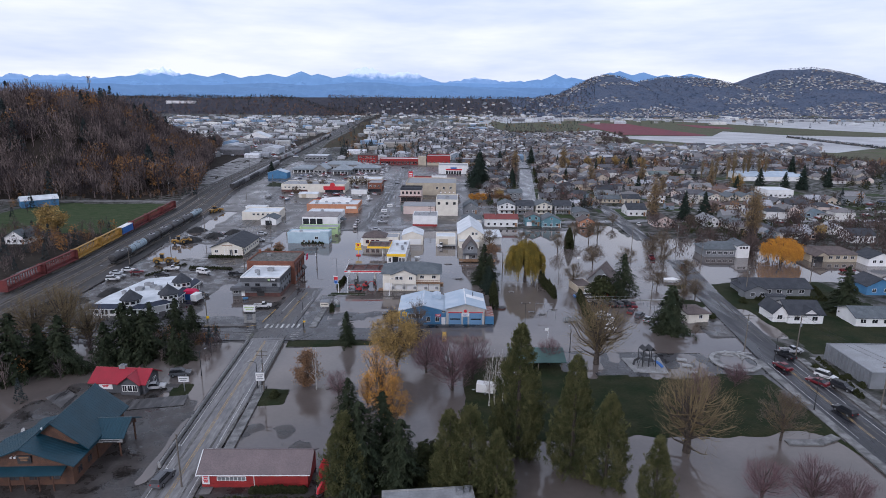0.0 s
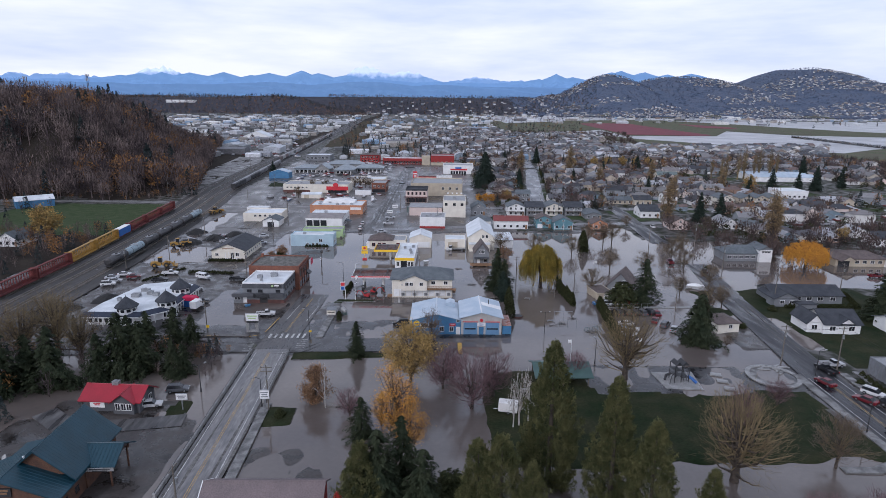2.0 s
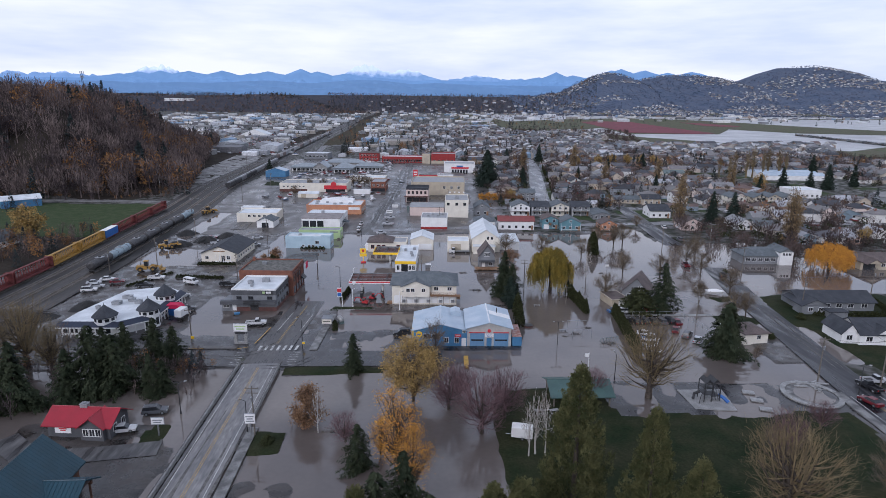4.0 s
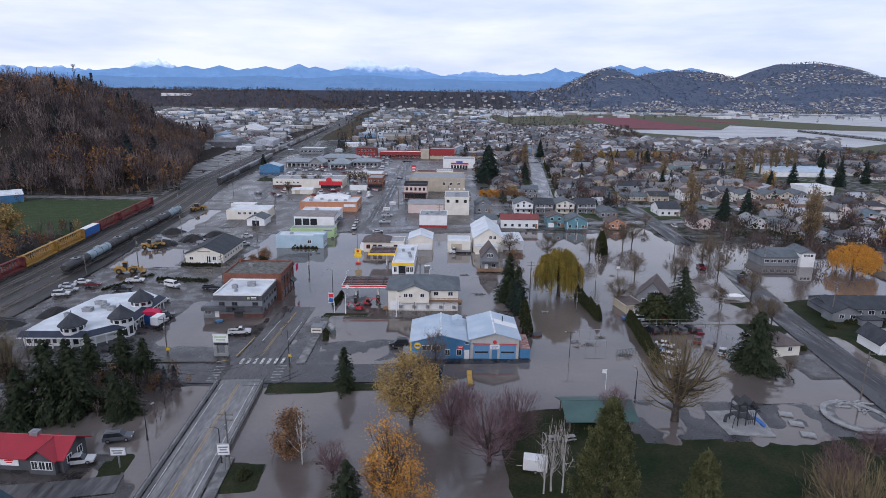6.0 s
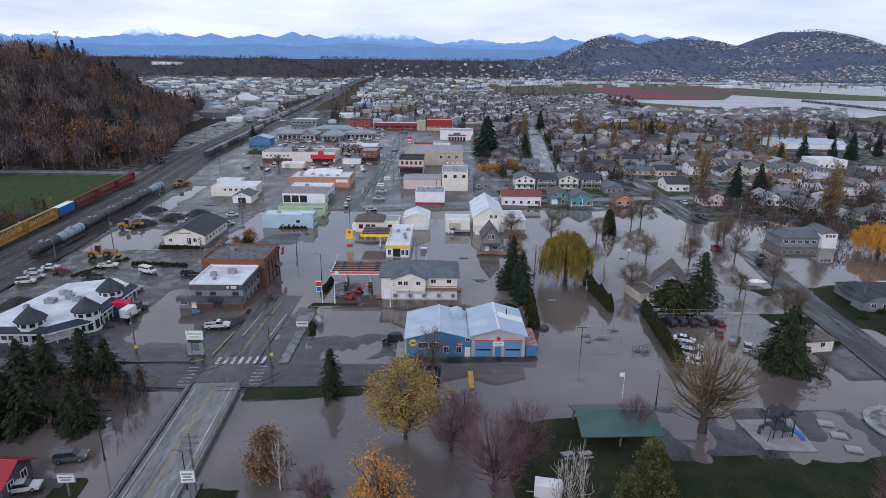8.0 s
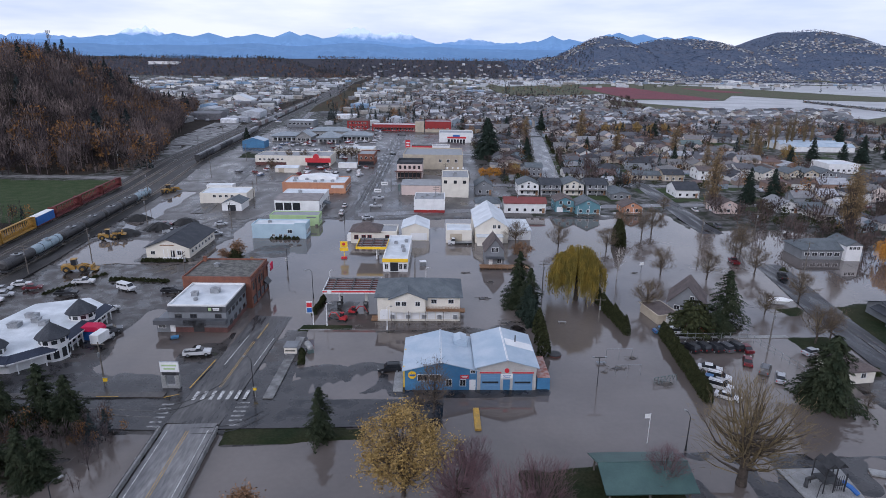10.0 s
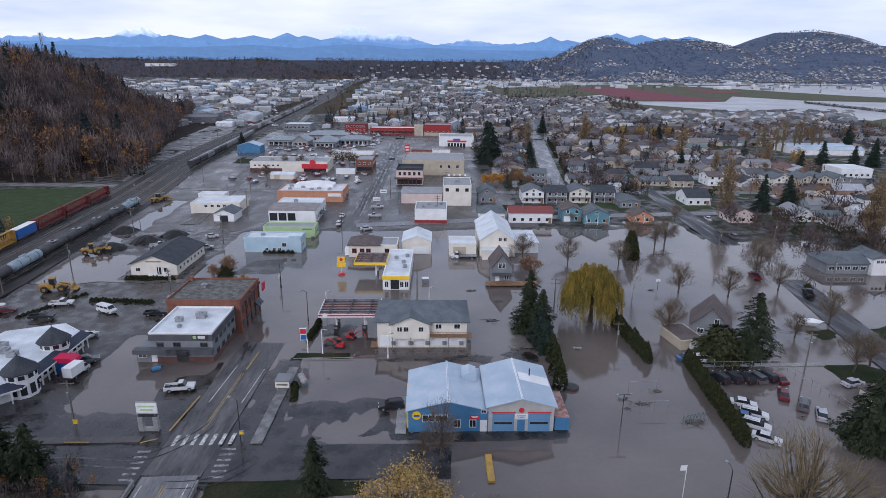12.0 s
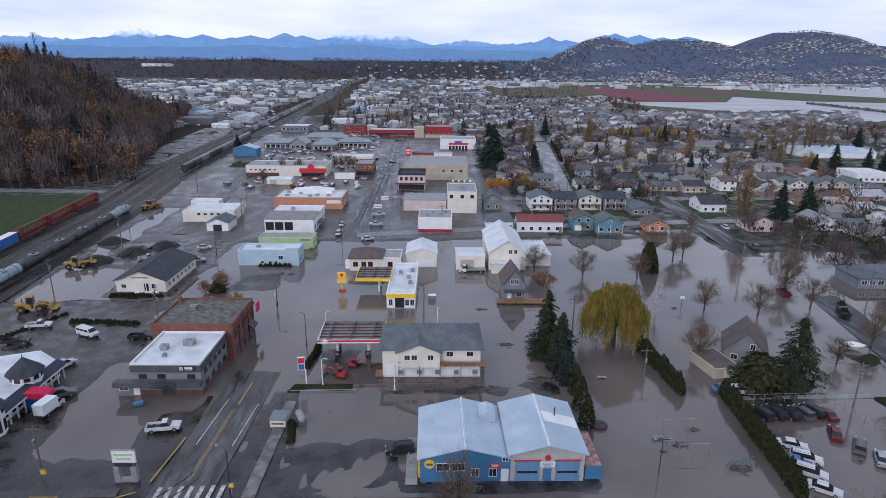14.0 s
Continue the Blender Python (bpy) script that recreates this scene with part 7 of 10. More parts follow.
def plant(base, places, jitter=0.12, seed=3):
    """Sets a tree at each (x, y, size): the first place takes the tree itself."""
    r = random.Random(seed)
    first = True
    for x, y, s in places:
        z = min(float(ground_z(np.array([x]), np.array([y]))[0]), 40)
        m = pose(x, y, z, 0, 0, r.uniform(0, 360)) @ Matrix.Diagonal((s * r.uniform(1 - jitter, 1 + jitter), s * r.uniform(1 - jitter, 1 + jitter), s, 1))
        if first:
            base.matrix_basis = m
            base_scale = base.scale.copy()
            first = False
        else:
            c = copy_thing(base, pose(0, 0, 0))
            c.matrix_basis = m


plant(cedar_tree("tall_cedar", 1, 27, 5.8, CEDAR, 900, 60, "tall yellow-green cedar with upswept sprays"), [(22.4, 94.5, 0.98), (31, 89, 0.84)])
plant(cedar_tree("tall_cedar", 2, 22, 5.3, CEDAR, 760, 56, "dense yellow-green cedar with upswept sprays"), [(35.8, 85, 0.8), (41.5, 78.5, 0.62), (12.5, 82, 0.78), (16.6, 80, 0.62), (9.4, 83.5, 0.7), (-7.5, 83.5, 0.7)])
plant(fir_tree("broad_fir", 31, 14.5, 5.6, NEEDLES, 44, 60, "broad dark fir standing in floodwater", 0.28, 14, 0.34, -0.3, ragged=1.5), [(75.3, 152, 1.0)])
plant(fir_tree("dark_fir", 3, 17, 4.7, NEEDLES, 48, 44, "dark ragged fir with open boughs", 0.35, 12, 0.32, -0.15, ragged=1.9), [(-5.1, 84.5, 0.98), (-1.9, 93, 0.86), (-7.8, 86, 0.62), (1.5, 84, 0.8), (-14, 145.5, 0.55), (-9.7, 108.8, 0.55), (72.6, 183.2, 0.92)])
plant(fir_tree("dark_fir", 4, 15.5, 4.6, NEEDLES, 46, 44, "dark green fir in floodwater", 0.3, 12, 0.32, -0.2, ragged=2.0), [(-87.5, 128, 1.1), (-84, 132, 0.85), (-78.3, 130.6, 1.0), (-66.8, 137, 1.05), (-70, 134, 0.8), (-62.5, 137.5, 0.9), (-66.5, 150.5, 0.7), (-60, 151, 0.75), (-55.4, 150, 0.65), (-55.2, 137, 0.62), (-52.5, 136.6, 0.55), (-72, 152, 0.6), (28.6, 203, 0.95), (30, 196, 0.8), (27.4, 199.5, 0.7), (135.4, 165.2, 1.0), (-92, 124, 0.9), (-97, 131, 1.0)])
plant(fir_tree("blue_spruce", 5, 10, 3.6, NEEDLES_BLUE, 34, 36, "blue-grey spruce beside the flood water", 0.2, 8, 0.38), [(29, 192.5, 0.95), (29.3, 188, 0.85)])
plant(fir_tree("town_conifer", 6, 24, 7.0, NEEDLES_BLUE, 42, 40, "tall dark conifer among houses", 0.3, 10, 0.62), [(79, 452.5, 0.62), (152.7, 314, 0.72), (163.5, 313.5, 0.7), (269.9, 442, 0.68), (283, 431, 0.62), (-118.5, 512, 0.6), (79.3, 451.5, 0.6), (300, 436, 0.8), (165.5, 521.7, 0.5), (70, 590, 0.7), (130, 640, 0.8), (210, 560, 0.7), (170, 430, 0.5), (128, 480, 0.5), (234, 410, 0.6), (330, 450, 0.7), (345, 520, 0.8), (96, 640, 0.6)])
plant(fir_tree("great_conifer", 61, 27, 10.5, NEEDLES_BLUE, 56, 52, "huge dark conifer above the shops", 0.4, 11, 0.6, -0.2), [(53, 452, 1.0)])
plant(dome_tree("golden_tree", 7, 14.5, 13, 0.22, 110, 115, BARK, TWIG, LEAF_YELLOW, 0.18, "broad tree in golden-brown autumn leaf"), [(-0.6, 131.5, 0.98)])
plant(dome_tree("orange_tree", 8, 17, 7.4, 0.12, 84, 52, BARK, TWIG, LEAF_ORANGE, 0.14, "orange autumn tree losing its leaves", 0.75), [(-3.0, 107.4, 0.98), (-6.2, 113, 0.5), (-0.6, 103, 0.7)])
plant(dome_tree("brown_poplar", 9, 20, 6, 0.06, 70, 75, BARK, TWIG, LEAF_TAN, 0.2, "tall narrow poplar with thin tan leaves", 0.7, 0.4), [(131.5, 305.5, 1.25), (161, 262, 1.3), (165, 266, 1.1), (140, 538, 1.3), (97, 545, 1.1), (188, 470, 1.0), (146, 470, 0.9), (176, 400, 0.8), (226, 432, 0.9)])
plant(dome_tree("bare_poplar", 29, 27, 6, 0.16, 46, 16, TWIG_TAN, TWIG_TAN, TWIG, 0.8, "tall bare poplar in a row", 0.7, 0.5, True), [(262, 503, 0.8), (268, 506, 0.9), (276, 502, 0.95), (283, 505, 1.1), (290, 502, 1.0), (296, 505, 1.1), (304, 503, 1.05), (255, 506, 0.7), (312, 506, 0.9)])
plant(dome_tree("yellow_poplar", 10, 12, 8, 0.12, 60, 60, BARK, TWIG, LEAF_YELLOW, 0.3, "rounded yellow tree in autumn leaf", 0.7), [(192.5, 594, 1.0), (207.7, 594.5, 1.0), (197.4, 266, 0.62), (180, 597, 0.9), (222, 597, 0.9), (253, 442, 0.9), (235, 596, 0.9), (160, 600, 0.7), (60, 384, 0.6), (-46, 232, 0.3), (-163, 273, 1.35)])
plant(dome_tree("leafy_row_tree", 11, 6, 5.5, 0.15, 40, 50, BARK, TWIG, LEAF_ORANGE, 0.22, "orange-leaved tree in a street row", 0.5), [(41, 381, 0.85), (45, 381, 0.9), (49, 381, 0.85)])
plant(dome_tree("rust_row_tree", 12, 6, 5.5, 0.15, 40, 50, BARK, TWIG, LEAF_BROWN, 0.2, "rust-leaved tree in a street row", 0.5), [(53, 381, 0.9), (57, 381, 0.9), (61, 381, 0.85), (64.5, 381, 0.75), (66, 300, 0.7), (36.5, 240, 0.95), (-53.5, 242.5, 0.85), (-56.5, 240, 0.6), (60.4, 402, 0.8)])
plant(dome_tree("bare_tree", 13, 13, 11, 0.16, 84, 40, BARK, TWIG_PURPLE, TWIG_PURPLE, 0.55, "bare purple-brown tree standing in water", 0.8, 0.2, True, girth=1.4), [(12, 119, 0.98), (6.5, 127.9, 0.8), (17, 124, 0.8), (36.5, 131, 0.55), (65, 111, 0.62), (62, 108, 0.5), (76, 118, 0.45), (-12.8, 117, 0.5), (9, 134, 0.6), (60, 80, 0.6), (67, 78, 0.7), (72, 76, 0.6)], seed=8)
plant(dome_tree("great_bare_tree", 14, 17.5, 14.5, 0.2, 110, 26, BARK, TWIG_TAN, TWIG_TAN, 0.62, "large bare spreading tree at the flood's edge", 0.95, 0.15, True, girth=1.6), [(48.3, 131.5, 0.98), (53.6, 93.4, 0.98), (-88, 149.5, 0.95), (-94, 146, 0.85), (-81, 147, 0.7)], seed=5)
plant(dome_tree("street_bare_tree", 15, 9.5, 7, 0.3, 46, 40, BARK, TWIG_TAN, TWIG, 0.5, "bare street tree in flood water", 0.6, 0.1, True), [(73.2, 96.4, 1.1), (59.3, 194.8, 0.95), (74.1, 221.7, 0.95), (85.9, 217.5, 0.95), (50.2, 248.6, 0.95), (102.8, 222, 0.9), (101.5, 199.4, 0.95), (102.2, 232.5, 1.1), (66, 246, 0.9), (84.7, 263.6, 1.1), (90, 268, 1.0), (79, 268, 1.0), (37, 254, 0.9), (112, 246, 1.0), (88, 192, 0.7), (95, 178, 0.8), (90, 176, 0.9), (-71.8, 427, 0.9), (-62, 427, 0.9), (-44, 446, 0.9), (-40, 447, 0.9), (-36, 446, 0.9), (-33, 447, 0.8), (-76, 398, 0.8), (29, 352, 0.9), (12.5, 172, 0.2), (145, 290, 0.8), (178, 330, 0.8), (205, 400, 0.9), (230, 340, 0.8), (108, 300, 0.7)], seed=6)
plant(dome_tree("pavement_tree", 16, 10, 7, 0.15, 60, 18, BARK, TWIG, TWIG, 0.5, "slender bare tree beside the garage", 0.6, 0.35, True), [(4.6, 153.0, 0.98), (1.8, 152.6, 0.5), (82, 150, 0.4)])
plant(dome_tree("bare_birch", 17, 12, 4.0, 0.3, 16, 9, BIRCH, BIRCH, TWIG, 0.5, "slender bare birch with white bark", 0.5, 0.4, True, girth=0.5), [(-18.1, 120.3, 0.85), (19.3, 111.3, 0.9), (20.6, 111.9, 1.05), (22.2, 111.5, 0.95), (60.1, 218.7, 0.9)])
plant(dome_tree("brown_shrub_tree", 18, 9.6, 6, 0.04, 70, 70, BARK, TWIG, LEAF_BROWN, 0.2, "dense brown-leaved thicket in the water", 0.6, 0.5), [(-20.5, 122.9, 0.98)])
plant(willow_tree("weeping_willow", 19, 16, 7.8, LEAF_OLIVE, 3100, "large weeping willow with olive-gold leaves over water"), [(43.7, 203, 0.98)])
plant(willow_tree("golden_willow", 20, 11, 9, LEAF_ORANGE, 2600, "golden weeping tree with a wide dome crown"), [(154, 226.5, 0.98)])
plant(fir_tree("dark_bush", 21, 6.5, 5.2, HEDGE, 16, 70, "dark evergreen bush beside a house", 0.15, 13, 0.36, -0.45, "bush"), [(66, 184.2, 1.25), (6, 91.6, 0.8), (3, 88, 0.6), (10, 90, 0.5), (69.5, 186, 0.7), (101, 127, 0.2), (103, 125, 0.2), (104.5, 121, 0.22), (105, 117, 0.22), (-53.8, 241.6, 0.5), (-26.6, 117, 0.25), (110, 176, 0.3), (113, 224, 0.3), (93, 162, 0.25)])


def hedge_bush(seed, height, radius):
    r = random.Random(seed)
    pts = []
    for _ in range(900):
        z = height * r.random() ** 0.9
        w = radius * (1 - (z / height) ** 2.4) * r.uniform(0.78, 1.05)
        a = r.uniform(0, 2 * math.pi)
        pts.append((math.cos(a) * w, math.sin(a) * w, z))
    return cloud_mesh("shrub", *leaf_quads(pts, 0.17, r, 1.2), HEDGE)


SHRUBS = [hedge_bush(40 + i, 3.6, 0.8) for i in range(3)]


def hedge(x0, y0, x1, y1, n, size, label):
    h = thing("hedge", x0, y0, -0.3, 0, label, "hedge")
    r = random.Random(int(x0 * 7 + y0))
    for i in range(n):
        k = i / max(n - 1, 1)
        s = size * r.uniform(0.88, 1.1)
        part("shrub", SHRUBS[i % 3], None, h, "", pose((x1 - x0) * k + r.gauss(0, 0.1), (y1 - y0) * k + r.gauss(0, 0.1), 0, 0, 0, r.uniform(0, 360)) @ Matrix.Diagonal((max(size, 0.95), max(size, 0.95), s, 1)))


hedge(57.7, 181.5, 54.3, 153.5, 24, 1.15, "dense clipped cedar hedge standing in water")
hedge(48.9, 201.5, 49.8, 182, 17, 1.15, "dense clipped cedar hedge standing in water")
hedge(29.6, 183.6, 28.6, 172.8, 3, 1.75, "three tall columnar cedars")
hedge(74, 259, 72.5, 251, 6, 2.3, "tall dark row of cedars")
hedge(-22.6, 84.4, -14.4, 84.3, 15, 0.45, "low dark clipped hedge before a red shop wall")
hedge(86, 372, 100.5, 456, 42, 1.1, "long clipped hedge along a street")
hedge(103, 474, 126.5, 610, 56, 1.1, "long clipped hedge along a street")
hedge(115.5, 178, 138, 177, 17, 0.55, "low clipped garden hedge")
hedge(138, 177, 143, 190, 10, 0.55, "low clipped garden hedge")
hedge(-31, 82, -12.5, 81.4, 22, 0.42, "low dark hedge before the red shop")
hedge(-66, 219.5, -82, 221.5, 18, 0.4, "low clipped hedge in the yard")
hedge(-80.5, 238, -67.8, 237.6, 16, 0.42, "low dark hedge before the office")
hedge(-94, 211, -86, 226, 16, 0.35, "low hedge along the lot")
hedge(-21.6, 171, -22.2, 176, 6, 0.42, "low shrubs in a planted strip")
hedge(-22.5, 196, -21.5, 205, 6, 0.6, "round dark shrubs by the fuel pumps")
hedge(101, 112, 104.5, 131, 12, 0.5, "clipped shrubs along the hall wall")
hedge(-47, 262.2, -38, 261.8, 7, 0.4, "brown shrubs along a shop wall")


def scatter(name, templates, places, material, label, category):
    """Many far pieces joined into one mesh: each place is (x, y, z, size, turn, which)."""
    vs, fs, o = [], [], 0
    lie = ground_z(np.array([p[0] for p in places]), np.array([p[1] for p in places])) - 0.5
    places = [(x, y, float(g) if z is None else z, s, a, k) for (x, y, z, s, a, k), g in zip(places, lie)]
    arrays = [(np.array(v, float), np.array(f, int)) for v, f in templates]
    for x, y, z, s, a, k in places:
        v, f = arrays[k % len(arrays)]
        c, sn = math.cos(a) * s, math.sin(a) * s
        w = np.stack([v[:, 0] * c - v[:, 1] * sn + x, v[:, 0] * sn + v[:, 1] * c + y, v[:, 2] * s + z], 1)
        vs.append(w)
        fs.append(f + o)
        o += len(v)
    me = bpy.data.meshes.new(name)
    fill_mesh(me, np.concatenate(vs), np.concatenate(fs))
    me.materials.append(material)
    return mass(name, me, label, category)


def far_bare(seed, n, h=14, w=4.6, sliver=0.1):
    """A bare far tree: trunk, and a rounded haze of upward twigs."""
    r = random.Random(seed)
    vs, fs = [], []
    for i in range(n):
        u = Vector((r.gauss(0, 1), r.gauss(0, 1), r.gauss(0, 1))).normalized() * r.random() ** 0.45
        q = Vector((u.x * w, u.y * w, h * 0.6 + u.z * h * 0.4))
        way = (q - Vector((0, 0, h * 0.25))).normalized() + Vector((r.gauss(0, 0.3), r.gauss(0, 0.3), 0.4))
        p = q - way.normalized() * h * r.uniform(0.06, 0.15)
        lat = way.cross(Vector((r.gauss(0, 1), r.gauss(0, 1), r.gauss(0, 1)))).normalized() * sliver * r.uniform(0.6, 1.6)
        o = len(vs)
        vs += [tuple(p - lat), tuple(p + lat), tuple(q + lat * 0.4), tuple(q - lat * 0.4)]
        fs.append((o, o + 1, o + 2, o + 3))
    for k in range(4):
        a = k * 1.6 + r.random()
        o = len(vs)
        e = (math.cos(a) * w * 0.5 * (k > 0), math.sin(a) * w * 0.5 * (k > 0), h * r.uniform(0.7, 0.9))
        g = 0.2 if k == 0 else 0.1
        z0 = -1 if k == 0 else h * 0.2
        vs += [(-g, 0, z0), (g, 0, z0), (e[0] + 0.05, e[1], e[2]), (e[0] - 0.05, e[1], e[2])]
        fs.append((o, o + 1, o + 2, o + 3))
    return vs, fs


def far_leafy(seed, n, h=12, w=4.0, size=0.8):
    r = random.Random(seed)
    pts = []
    for _ in range(n):
        u = Vector((r.gauss(0, 1), r.gauss(0, 1), r.gauss(0, 1))).normalized() * (r.random() ** 0.4)
        pts.append((u.x * w, u.y * w, h * 0.6 + u.z * h * 0.4))
    return leaf_quads(pts, size, r, 1.0)


def far_conifer(seed, n, h=16, w=3.2, size=0.9):
    r = random.Random(seed)
    pts = []
    for _ in range(n):
        f = r.random() ** 1.3
        a = r.uniform(0, 2 * math.pi)
        d = w * (1 - f) * r.uniform(0.5, 1.0)
        pts.append((math.cos(a) * d, math.sin(a) * d, h * (0.06 + 0.93 * f)))
    return leaf_quads(pts, size, r, 0.5)


r = random.Random(77)
hill_places, BUSHES, TOWN_TREES = [], [], []
WOODS = {(kind, far): [] for kind in ("bare", "rust", "fir") for far in ("near", "far")}


def wood_at(x, y, rust, fir, lo=0.8, hi=1.25, h=None):
    p = (x, y, h, r.uniform(lo, hi), r.uniform(0, 6.28), r.randrange(5))
    k = r.random()
    far = "far" if y > 900 else "near"
    WOODS["rust" if k < rust else "fir" if k < rust + fir else "bare", far].append(p)


# the wooded hill
n = 0
while n < 3500:
    y = 384 + 490 * r.random() ** 1.2
    edge = 150 + (y - 420) * 0.27
    x = -edge - 360 * r.random() ** 1.15
    if y < 400 and x > -180:
        continue
    patch_ = float(fbm(np.array([x]), np.array([y]), 60, 3, 91)[0])
    wood_at(x, y, 0.04 + (0.3 if patch_ > 0.24 else 0), 0.03, 0.95, 1.9)
    n += 1
# scrub along the railway and at the foot of the hill
for _ in range(330):
    wood_at(r.uniform(-330, -152), r.uniform(390, 425), 0.35, 0.0, 0.2, 0.42)
for _ in range(560):
    y = r.uniform(150, 292)
    wood_at(r.uniform(-260, -142), y, 0.2, 0.06, 0.3, 0.7)
for _ in range(120):
    wood_at(r.uniform(-330, -205), r.uniform(292, 372), 0.25, 0.2, 0.35, 0.75)
for x, y in ((-141, 242), (-146, 248), (-150, 240), (-152, 256), (-147, 262)):
    WOODS["rust", "near"].append((x, y, 0.3, 0.8, r.uniform(0, 6), r.randrange(5)))
for _ in range(60):
    wood_at(r.uniform(-118, -76), r.uniform(112, 158), 0.1, 0.35, 0.3, 0.75, -0.3)
for _ in range(150):
    wood_at(r.uniform(-114, -46), r.uniform(143, 151), 0.25, 0.08, 0.16, 0.4, 0.1)
for _ in range(12):
    wood_at(r.uniform(-62, -46), r.uniform(134, 146), 0.25, 0.2, 0.2, 0.42, -0.2)
# trees among the streets and gardens
for _ in range(3000):
    x, y = r.uniform(40, 520), r.uniform(292, 760)
    if x < 60 + (y - 300) * 1.0 + 150 and free(x, y, 2):
        TOWN_TREES.append((x, y, None, r.uniform(0.35, 0.85), r.uniform(0, 6.28), r.randrange(5))) if r.random() < 0.75 else wood_at(x, y, 0.4, 0.5, 0.22, 0.6)
for _ in range(420):
    x, y = r.uniform(50, 460), r.uniform(296, 700)
    if free(x, y, 1):
        wood_at(x, y, 0.22, 0.2, 0.55, 0.95)
for _ in range(210):
    x, y = r.uniform(126, 290), r.uniform(236, 300)
    TOWN_TREES.append((x, y, None, r.uniform(0.35, 0.9), r.uniform(0, 6.28), r.randrange(5)))
for _ in range(1300):
    y = r.uniform(690, 1350)
    TOWN_TREES.append((0.01 * y + r.random() * (0.3 * y + 60), y, None, r.uniform(0.5, 0.95), r.uniform(0, 6.28), r.randrange(5)))
for _ in range(170):
    x, y = r.uniform(150, 520), r.uniform(585, 620)
    wood_at(x, y, 0.4, 0.12, 0.5, 0.95)
for _ in range(70):
    wood_at(r.uniform(-20, 60), r.uniform(640, 900), 0.3, 0.4, 0.5, 0.9)
for _ in range(1500):
    y = 690 + 2400 * r.random() ** 1.3
    x = r.uniform(-0.12, 0.28) * y
    if abs(x - (0.06 * y - 42)) > 14:
        wood_at(x, y, 0.25, 0.4, 0.45, 0.9)
for _ in range(700):
    y = 860 + 2300 * r.random()
    wood_at(-r.uniform(0.13, 0.42) * y, y, 0.2, 0.35, 0.4, 0.85)
for _ in range(110):
    y = r.uniform(1800, 3200)
    wood_at(r.uniform(0.22, 0.85) * y, y, 0.2, 0.6, 0.6, 1.1)
for k in range(330):
    wood_at(777 - k * 0.17, 1212 - k * 1.02, 0.1, 0.75, 0.3, 0.45)
# wooded bluff and the low ridge at the edge of the plain
for _ in range(3600):
    y = r.uniform(3000, 3760)
    x = -r.uniform(0.08, 0.8) * y
    wood_at(x, y, 0.16 if y < 3500 else 0.05, 0.12 if y < 3500 else 0.6, 0.9, 1.6)
for _ in range(2000):
    y = r.uniform(3480, 4150)
    x = r.uniform(-0.14, 0.3) * y
    wood_at(x, y, 0.1, 0.45, 0.8, 1.5)
for _ in range(8200):
    x, y = r.uniform(650, 3700), r.uniform(3050, 4300)
    hill_places.append((x, y, None, r.uniform(0.5, 1.0), r.uniform(0, 6.28), r.randrange(5)))
for _ in range(1700):
    x, y = r.uniform(50, 480), r.uniform(292, 700)
    if free(x, y, 1):
        BUSHES.append((x, y, 0.1, r.uniform(0.16, 0.5), r.uniform(0, 6.28), r.randrange(5)))
for _ in range(120):
    BUSHES.append((r.uniform(140, 290), r.uniform(262, 298), 0.1, r.uniform(0.16, 0.5), r.uniform(0, 6.28), r.randrange(5)))
scatter("bare_woodland", [far_bare(200 + i, 88, 14, 3.9, 0.1) for i in range(5)], WOODS["bare", "near"], WOODLAND, "bare brown winter woodland on a hill", "woodland")
scatter("rusty_woodland", [far_leafy(210 + i, 150, 12, 3.4, 0.5) for i in range(5)], WOODS["rust", "near"], WOODLAND_RUST, "rust-brown autumn trees among bare ones", "woodland")
scatter("conifer_woodland", [far_conifer(220 + i, 240, 15, 4.0, 0.65) for i in range(5)], WOODS["fir", "near"], WOODLAND_FIR, "dark conifers among the houses", "woodland")
scatter("distant_bare_woods", [far_leafy(240 + i, 26, 12, 5.2, 1.2) for i in range(5)], WOODS["bare", "far"], WOODLAND, "bare brown trees far off", "woodland")
scatter("distant_rusty_woods", [far_leafy(250 + i, 26, 12, 4.4, 1.1) for i in range(5)], WOODS["rust", "far"], WOODLAND_RUST, "rust-brown autumn trees far off", "woodland")
scatter("distant_conifers", [far_conifer(260 + i, 30, 15, 4.4, 1.5) for i in range(5)], WOODS["fir", "far"], WOODLAND_FIR, "dark conifers in the distance", "woodland")
# the blue of these trees is painted haze
scatter("hillside_woodland", [far_leafy(230 + i, 20, 11, 5.4, 1.9) for i in range(5)], hill_places, HILL_WOODS_HAZE, "woods on far hills, haze painted blue into their colour", "woodland")


scatter("bare_garden_trees", [far_bare(280 + i, 90, 12, 4.4, 0.2) for i in range(5)], TOWN_TREES, TWIG_DARK, "bare brown trees in town gardens", "trees")
scatter("garden_bushes", [far_leafy(270 + i, 70, 9, 6.0, 1.2) for i in range(5)], BUSHES, HEDGE, "dark evergreen bushes in town gardens", "bushes")


